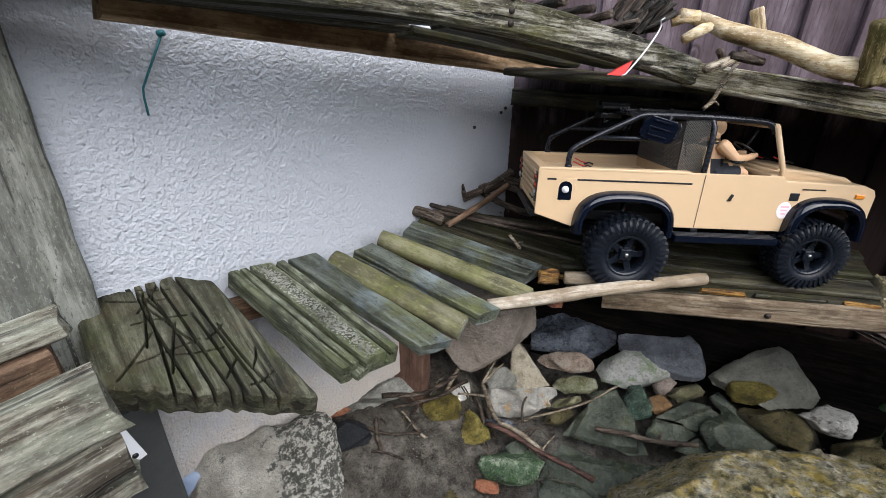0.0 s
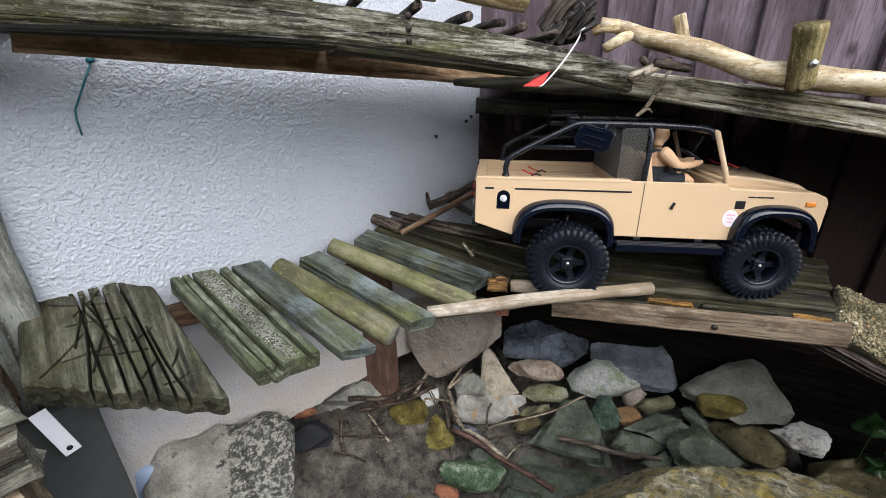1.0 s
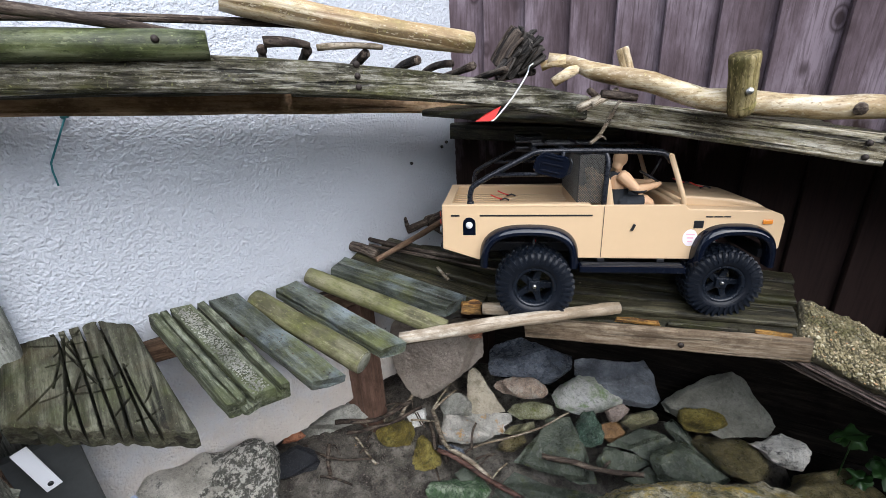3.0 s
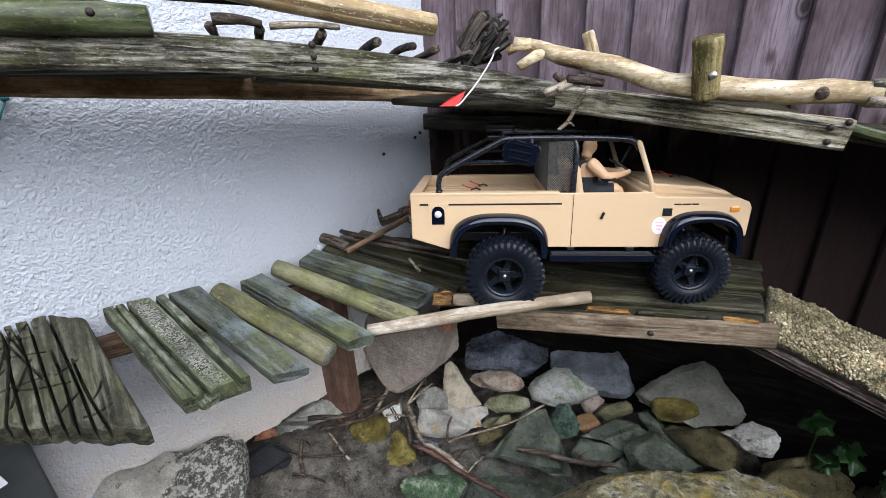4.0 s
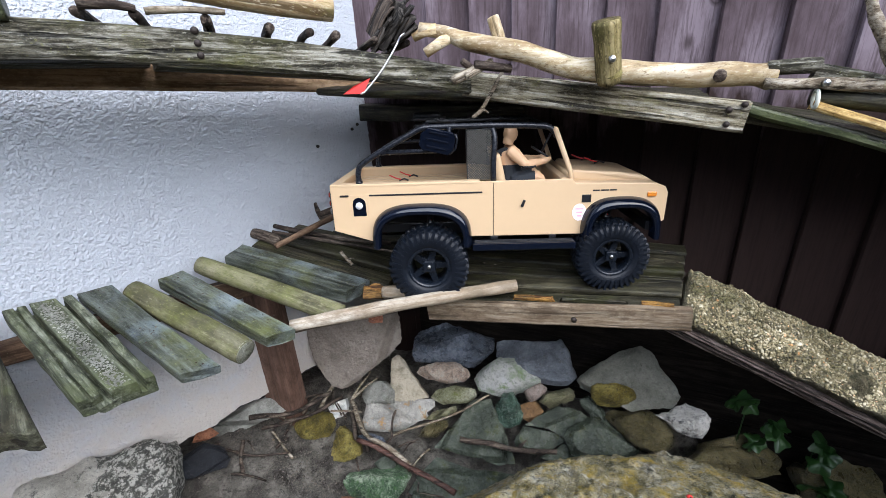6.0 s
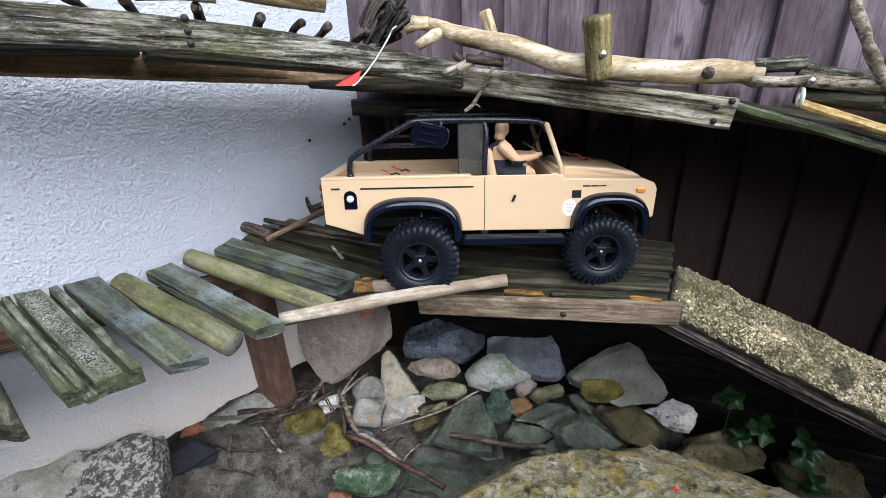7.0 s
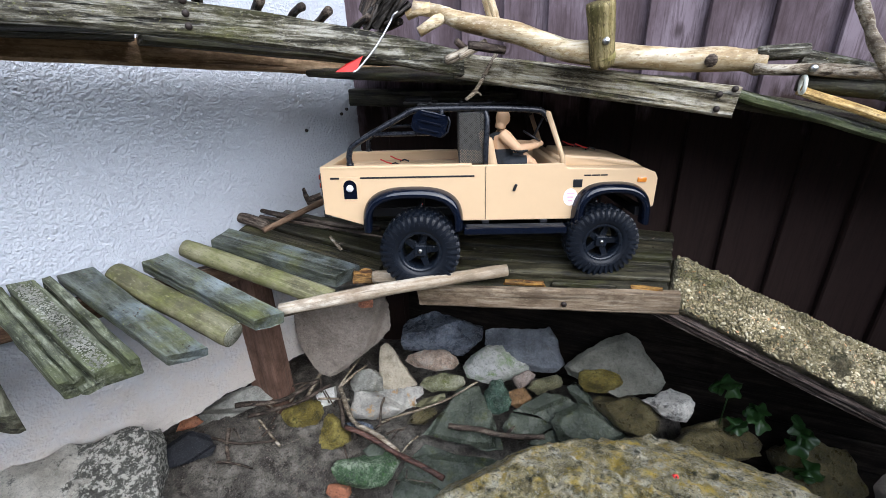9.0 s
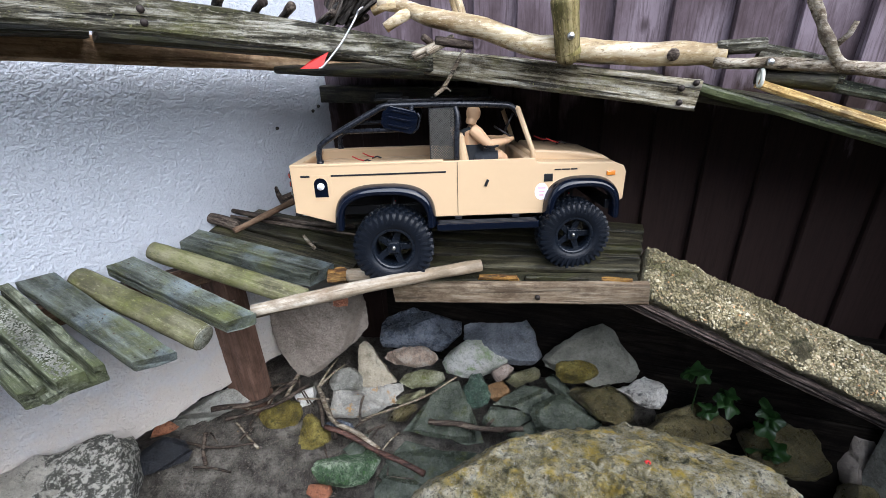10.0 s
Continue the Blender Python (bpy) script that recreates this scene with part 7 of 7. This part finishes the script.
ground_twig([(0.095, 0.720, 0.030), (0.108, 0.690, 0.030), (0.115, 0.665, 0.030)], 0.0045, 0.0042, TWIG, "black twig beside the white stone", 34)
rnd = random.Random(77)
for i in range(34):
    x, y = rnd.uniform(-0.15, 0.32), rnd.uniform(0.57, 0.76)
    a, l = rnd.uniform(0, math.pi), rnd.uniform(0.02, 0.075)
    h = 0.012 if y < 0.68 else 0.03
    ground_twig([(x, y, h), (x + math.cos(a) * l * 0.5, y + math.sin(a) * l * 0.5, h + 0.006), (x + math.cos(a) * l, y + math.sin(a) * l, h + rnd.uniform(-0.004, 0.012))], rnd.uniform(0.0012, 0.0032), rnd.uniform(0.0010, 0.0024), TWIG if i % 4 else TWIG_PALE, "short dead twig fallen among the stones", 200 + i)
shard("rust-brown dead leaf piece on soil", (-0.085, 0.655, -0.150), (0.050, 0.022, 0.006), ORANGE_WOOD, WEDGE, 25, 10, 0, 114, 0.001, "bark_piece")
shard("red-brown clay piece by the wall", (-0.195, 0.640, -0.105), (0.050, 0.030, 0.010), BRICK, TRI, 40, 30, 0, 115, 0.001, "clay_piece")


def leaf_plant():
    """Rounded lobed leaves on thin stalks in the shade."""
    for k, (x, y, z) in enumerate(((0.848, 0.580, 0.006), (0.897, 0.578, -0.062), (0.985, 0.575, -0.105), (1.000, 0.555, -0.165))):
        t = thing("leafy_plant", "small green plant with rounded leaves in shade", "plant", Matrix.Translation((x, y, z)), "plants under the slab")
        rnd = random.Random(k + 3)
        part("stalk", tube(curve_points([(0.004, 0.004, -0.002), (0.012, 0.016, -0.05), (0.014, 0.020, min(-0.08, ground_height(x, y + 0.02) - z))], 8), 0.0012, 5), LEAF, t)
        for j in range((3, 5, 4, 4)[k]):
            n = 24
            r = rnd.uniform(0.015, 0.024)
            vs, fs = [(0, 0, 0)], []
            for ring in (0.4, 0.75, 1.0):
                for i in range(n):
                    a = 2 * math.pi * i / n
                    q = r * ring * (1 + 0.16 * ring * math.cos(5 * a) - (0.40 if abs(a - math.pi) < 0.3 else 0))
                    vs.append((q * math.cos(a), q * math.sin(a), 0.004 * ring * math.sin(3 * a) - 0.006 * ring * ring))
            for i in range(n):
                i2 = (i + 1) % n
                fs += [(0, 1 + i, 1 + i2), (1 + i, 1 + n + i, 1 + n + i2, 1 + i2), (1 + n + i, 1 + 2 * n + i, 1 + 2 * n + i2, 1 + n + i2)]
            part("leaf", mesh_of("leaf", vs, fs), LEAF, t, "", pose(rnd.uniform(-0.028, 0.028), rnd.uniform(-0.012, 0.012), rnd.uniform(-0.015, 0.02), rnd.uniform(25, 65), rnd.uniform(-25, 25), rnd.uniform(0, 360)))


leaf_plant()

# ---- left side: timbers, board and straps ----
STACK = "timber offcuts in the stack"
plank("split_timber", (-0.336, 0.073, 0.350), (-0.222, 0.214, 0.358), 0.036, 0.052, SPLIT, "split pale timber offcut with ragged edges", "timber", up=(-0.1, 0.1, 1), seed=121, n=16, wear=0.004, round_edge=0.004, group=STACK)
plank("split_timber", (-0.330, 0.061, 0.292), (-0.216, 0.205, 0.302), 0.046, 0.052, SPLIT, "split grey-brown timber offcut under the pale one", "timber", seed=122, n=16, wear=0.004, round_edge=0.005, group=STACK)
plank("split_timber", (-0.345, 0.062, 0.234), (-0.232, 0.203, 0.246), 0.060, 0.060, FACE_WOOD, "pale sawn timber offcut with curved grain", "timber", seed=126, n=14, wear=0.004, round_edge=0.010, group=STACK)
plank("split_timber", (-0.43, 0.152, 0.345), (-0.320, 0.288, 0.356), 0.032, 0.022, SPLIT, "bleached split timber lying on brown timber", "timber", seed=127, n=12, wear=0.003, round_edge=0.003, group=STACK)
plank("sawn_timber", (-0.44, 0.150, 0.318), (-0.335, 0.280, 0.330), 0.050, 0.085, BROWN_WOOD, "brown sawn timber with knots in the stack", "timber", seed=128, n=12, wear=0.002, group=STACK)
plank("split_timber", (-0.52, 0.200, 0.395), (-0.405, 0.338, 0.400), 0.050, 0.030, SPLIT, "pale split timber at the top of the stack", "timber", seed=120, n=12, wear=0.004, round_edge=0.006, group=STACK)
plank("sawn_timber", (-0.43, 0.120, 0.215), (-0.315, 0.255, 0.225), 0.070, 0.070, BROWN_WOOD, "brown timber offcut low in the stack", "timber", seed=129, n=12, wear=0.003, group=STACK)
plank("sawn_timber", (-0.40, 0.02, 0.17), (-0.262, 0.193, 0.185), 0.10, 0.40, BROWN_WOOD, "brown sawn block carrying the stack", "timber", seed=131, n=12, wear=0.003, group=STACK)
plank("leaning_board", (-0.335, 0.262, -0.22), (-0.352, 0.278, 0.205), 0.15, 0.016, PLATE, "dark grey board standing below the plank bridge", "board", up=(0.762, -0.647, 0.05), seed=123, n=12)
# plain white stands in for metal shine; the hole is a black disc
strap = solo("metal_strap", box(0.066, 0.017, 0.0022, 0.0008, (0.033, 0, 0.003)), WHITE, "metal strap with a hole, its shine done in white", "strap", axes((-0.3215, 0.2865, 0.224), (-0.305, 0.2905, 0.166), (0.762, -0.647, 0.05))[0])
part("strap_hole", tube([(0.058, 0, 0.0040), (0.058, 0, 0.0046)], 0.0032, 10), BLACK, strap)
solo("plastic_tub", rock_mesh(0.09, 0.05, 0.10, 130, 6, 0.8, 0.01, 3), BLUE_PLASTIC, "pale blue plastic piece behind the boulder", "plastic", pose(-0.345, 0.400, -0.04, 0, 0, 20))
plank("end_post", (-0.366, 0.311, -0.30), (-0.360, 0.318, 0.75), 0.080, 0.028, SMOOTH_POST, "weathered grey post at the wall's end", "post", up=(0.762, -0.647, 0), seed=124, n=24, wear=0.003, round_edge=0.008)
plank("wall_board", wall_point(-1.05, 0.03, 0.690), wall_point(-0.70, 0.03, 0.680), 0.02, 0.050, GREY_WOOD, "grey-blue weathered board along the wall", "board", seed=125, n=12)

# ---- unseen walls added to shape the light ----
# out of view; blocks low sky light and darkens what the truck reflects
for nm, sx, sy, x, y in (("wall_garden_south", 9.0, 0.12, 0.6, -2.6),):
    w = thing(nm, "unseen dark wall added to block low light", "wall", None, "", "structure")
    part("wall_panel", box(sx, sy, 2.0, 0.005, (x, y, 0.6)), FOOTING, w)

# out of view; keeps low light off the lower fence and pit
w = thing("wall_bed_east", "unseen grey wall added to block light from the right", "wall", None, "", "structure")
part("wall_panel", box(0.10, 0.85, 0.95, 0.005, (1.25, 0.12, 0.025)), STONE_GREY, w)

# ---- pebbles on the slab ----


def slab_pebbles():
    m, length = SLAB_POSE, SLAB_LEN
    rnd = random.Random(21)
    ico = bmesh.new()
    bmesh.ops.create_icosphere(ico, subdivisions=1, radius=1.0)
    vs = [v.co.copy() for v in ico.verts]
    fs = [tuple(v.index for v in f.verts) for f in ico.faces]
    ico.free()
    verts, faces = [], []
    for i in range(9500):
        x, y = rnd.uniform(0.002, length - 0.01), rnd.uniform(-0.050, 0.050)
        if noise.noise(Vector((x * 18, y * 18, 3))) < -0.30 - 0.2 * rnd.random() or abs(y) > slab_edge(x, 1 if y > 0 else -1):
            continue
        r = rnd.uniform(0.0009, 0.0022) * (0.7 + 0.9 * rnd.random() ** 3)
        t = pose(x, y, slab_top(x, y) + 0.0002, rnd.uniform(-40, 40), rnd.uniform(-40, 40), rnd.uniform(0, 360))
        sc = Vector((r * rnd.uniform(0.9, 1.6), r * rnd.uniform(0.7, 1.1), r * rnd.uniform(0.4, 0.8)))
        k = len(verts)
        verts += [t @ Vector((v.x * sc.x, v.y * sc.y, v.z * sc.z)) for v in vs]
        faces += [tuple(k + q for q in f) for f in fs]
    mt, tr, b, c = nodes_of("slab_pebbles")
    g = tr.nodes.new("ShaderNodeNewGeometry")
    col = ramp(tr, g.outputs["Random Per Island"], [(0.0, (0.10, 0.083, 0.042)), (0.4, (0.19, 0.162, 0.092)), (0.8, (0.28, 0.245, 0.160)), (0.96, (0.42, 0.385, 0.29)), (1.0, (0.38, 0.20, 0.08))])
    patch = noise_at(tr, c.outputs["Object"], 11, 6, 0.65, (1, 1.6, 1))
    # moss lies thickest towards the slab's upper end
    sep = tr.nodes.new("ShaderNodeSeparateXYZ")
    tr.links.new(c.outputs["Object"], sep.inputs[0])
    down = tr.nodes.new("ShaderNodeMath")
    down.operation = "MULTIPLY_ADD"
    down.inputs[1].default_value = 0.45
    tr.links.new(sep.outputs["X"], down.inputs[0])
    tr.links.new(patch, down.inputs[2])
    tone = mix(tr, 1.0, col, ramp(tr, down.outputs[0], [(0.42, (0.42, 0.44, 0.28)), (0.55, (1.05, 1.03, 0.93)), (0.70, (1.85, 1.85, 1.85))]), "MULTIPLY")
    tr.links.new(tone, b.inputs["Base Color"])
    b.inputs["Roughness"].default_value = 0.9
    solo("slab_pebbles", mesh_of("slab_pebbles", verts, faces), mt, "many small brown and white pebbles set in the slab", "pebbles", m, "", "stuff")


slab_pebbles()


def soil_grit():
    rnd = random.Random(31)
    verts, faces = [], []
    for i in range(1800):
        x, y = rnd.uniform(-0.3, 0.95), rnd.uniform(0.5, 0.9)
        if i % 3 == 0:
            x, y = rnd.uniform(-0.2, 0.15), rnd.uniform(0.55, 0.7)
        z = ground_height(x, y) + 0.002
        r = rnd.uniform(0.0006, 0.0024)
        k = len(verts)
        for j in range(6):
            d = ((1, 0, 0), (-1, 0, 0), (0, 1, 0), (0, -1, 0), (0, 0, 1), (0, 0, -1))[j]
            verts.append((x + d[0] * r * rnd.uniform(0.6, 1.4), y + d[1] * r * rnd.uniform(0.6, 1.4), z + d[2] * r * rnd.uniform(0.5, 1)))
        faces += [tuple(k + q for q in f) for f in ((0, 2, 4), (2, 1, 4), (1, 3, 4), (3, 0, 4), (2, 0, 5), (1, 2, 5), (3, 1, 5), (0, 3, 5))]
    solo("soil_grit", mesh_of("soil_grit", verts, faces, False), STONE_BROWN, "scattered small grit on the soil", "grit", None, "", "stuff")


soil_grit()


def crumbs(name, spot, count, seed, mat, label, big=0.0022):
    """Small angular crumbs dropped on a surface; spot() gives a place."""
    rnd = random.Random(seed)
    verts, faces = [], []
    for i in range(count):
        x, y, z = spot(rnd)
        r = rnd.uniform(0.0006, big)
        k = len(verts)
        for d in ((1, 0, 0), (-1, 0, 0), (0, 1, 0), (0, -1, 0), (0, 0, 1), (0, 0, -1)):
            verts.append((x + d[0] * r * rnd.uniform(0.6, 1.6), y + d[1] * r * rnd.uniform(0.6, 1.4), z + d[2] * r * rnd.uniform(0.4, 0.9)))
        faces += [tuple(k + q for q in f) for f in ((0, 2, 4), (2, 1, 4), (1, 3, 4), (3, 0, 4), (2, 0, 5), (1, 2, 5), (3, 1, 5), (0, 3, 5))]
    solo(name, mesh_of(name, verts, faces, False), mat, label, "crumbs", None, "", "stuff")


def on_deck(rnd):
    s, d = rnd.random(), rnd.random()
    p = Vector((0.690 - 0.52 * s, 0.545 + 0.150 * s, 0.2375 - 0.024 * s)).lerp(Vector((0.735 - 0.66 * s, 0.665 + 0.185 * s, 0.2705 + 0.012 * s)), d)
    return p.x, p.y, p.z


def in_channel(rnd):
    u, v = 0.04 + 0.94 * rnd.random(), max(0.0005, min(0.020, rnd.gauss(0.010, 0.0055)))
    x, y = -0.039 - 0.178 * u - 0.51 * v, 0.3825 + 0.106 * u - 0.86 * v
    return x, y, rung_z(x, y) + 0.0004


def on_rungs(rnd):
    u, v = rnd.random(), rnd.uniform(-0.016, 0.016)
    a, b = (((0.026, 0.418), (-0.18, 0.52)), ((0.092, 0.51), (-0.10, 0.58)), ((0.187, 0.628), (-0.037, 0.68)))[rnd.randrange(3)]
    x, y = a[0] + (b[0] - a[0]) * u + 0.45 * v, a[1] + (b[1] - a[1]) * u + 0.89 * v
    return x, y, rung_z(x, y) + 0.0004


crumbs("deck_crumbs", on_deck, 260, 41, TWIG, "scattered bark crumbs on the wet deck", 0.0026)
crumbs("channel_grit", in_channel, 900, 42, STONE_GREY, "grey grit stuck along the decking strips", 0.0019)
crumbs("rung_crumbs", on_rungs, 90, 43, TWIG, "small crumbs on the mossy planks", 0.0016)
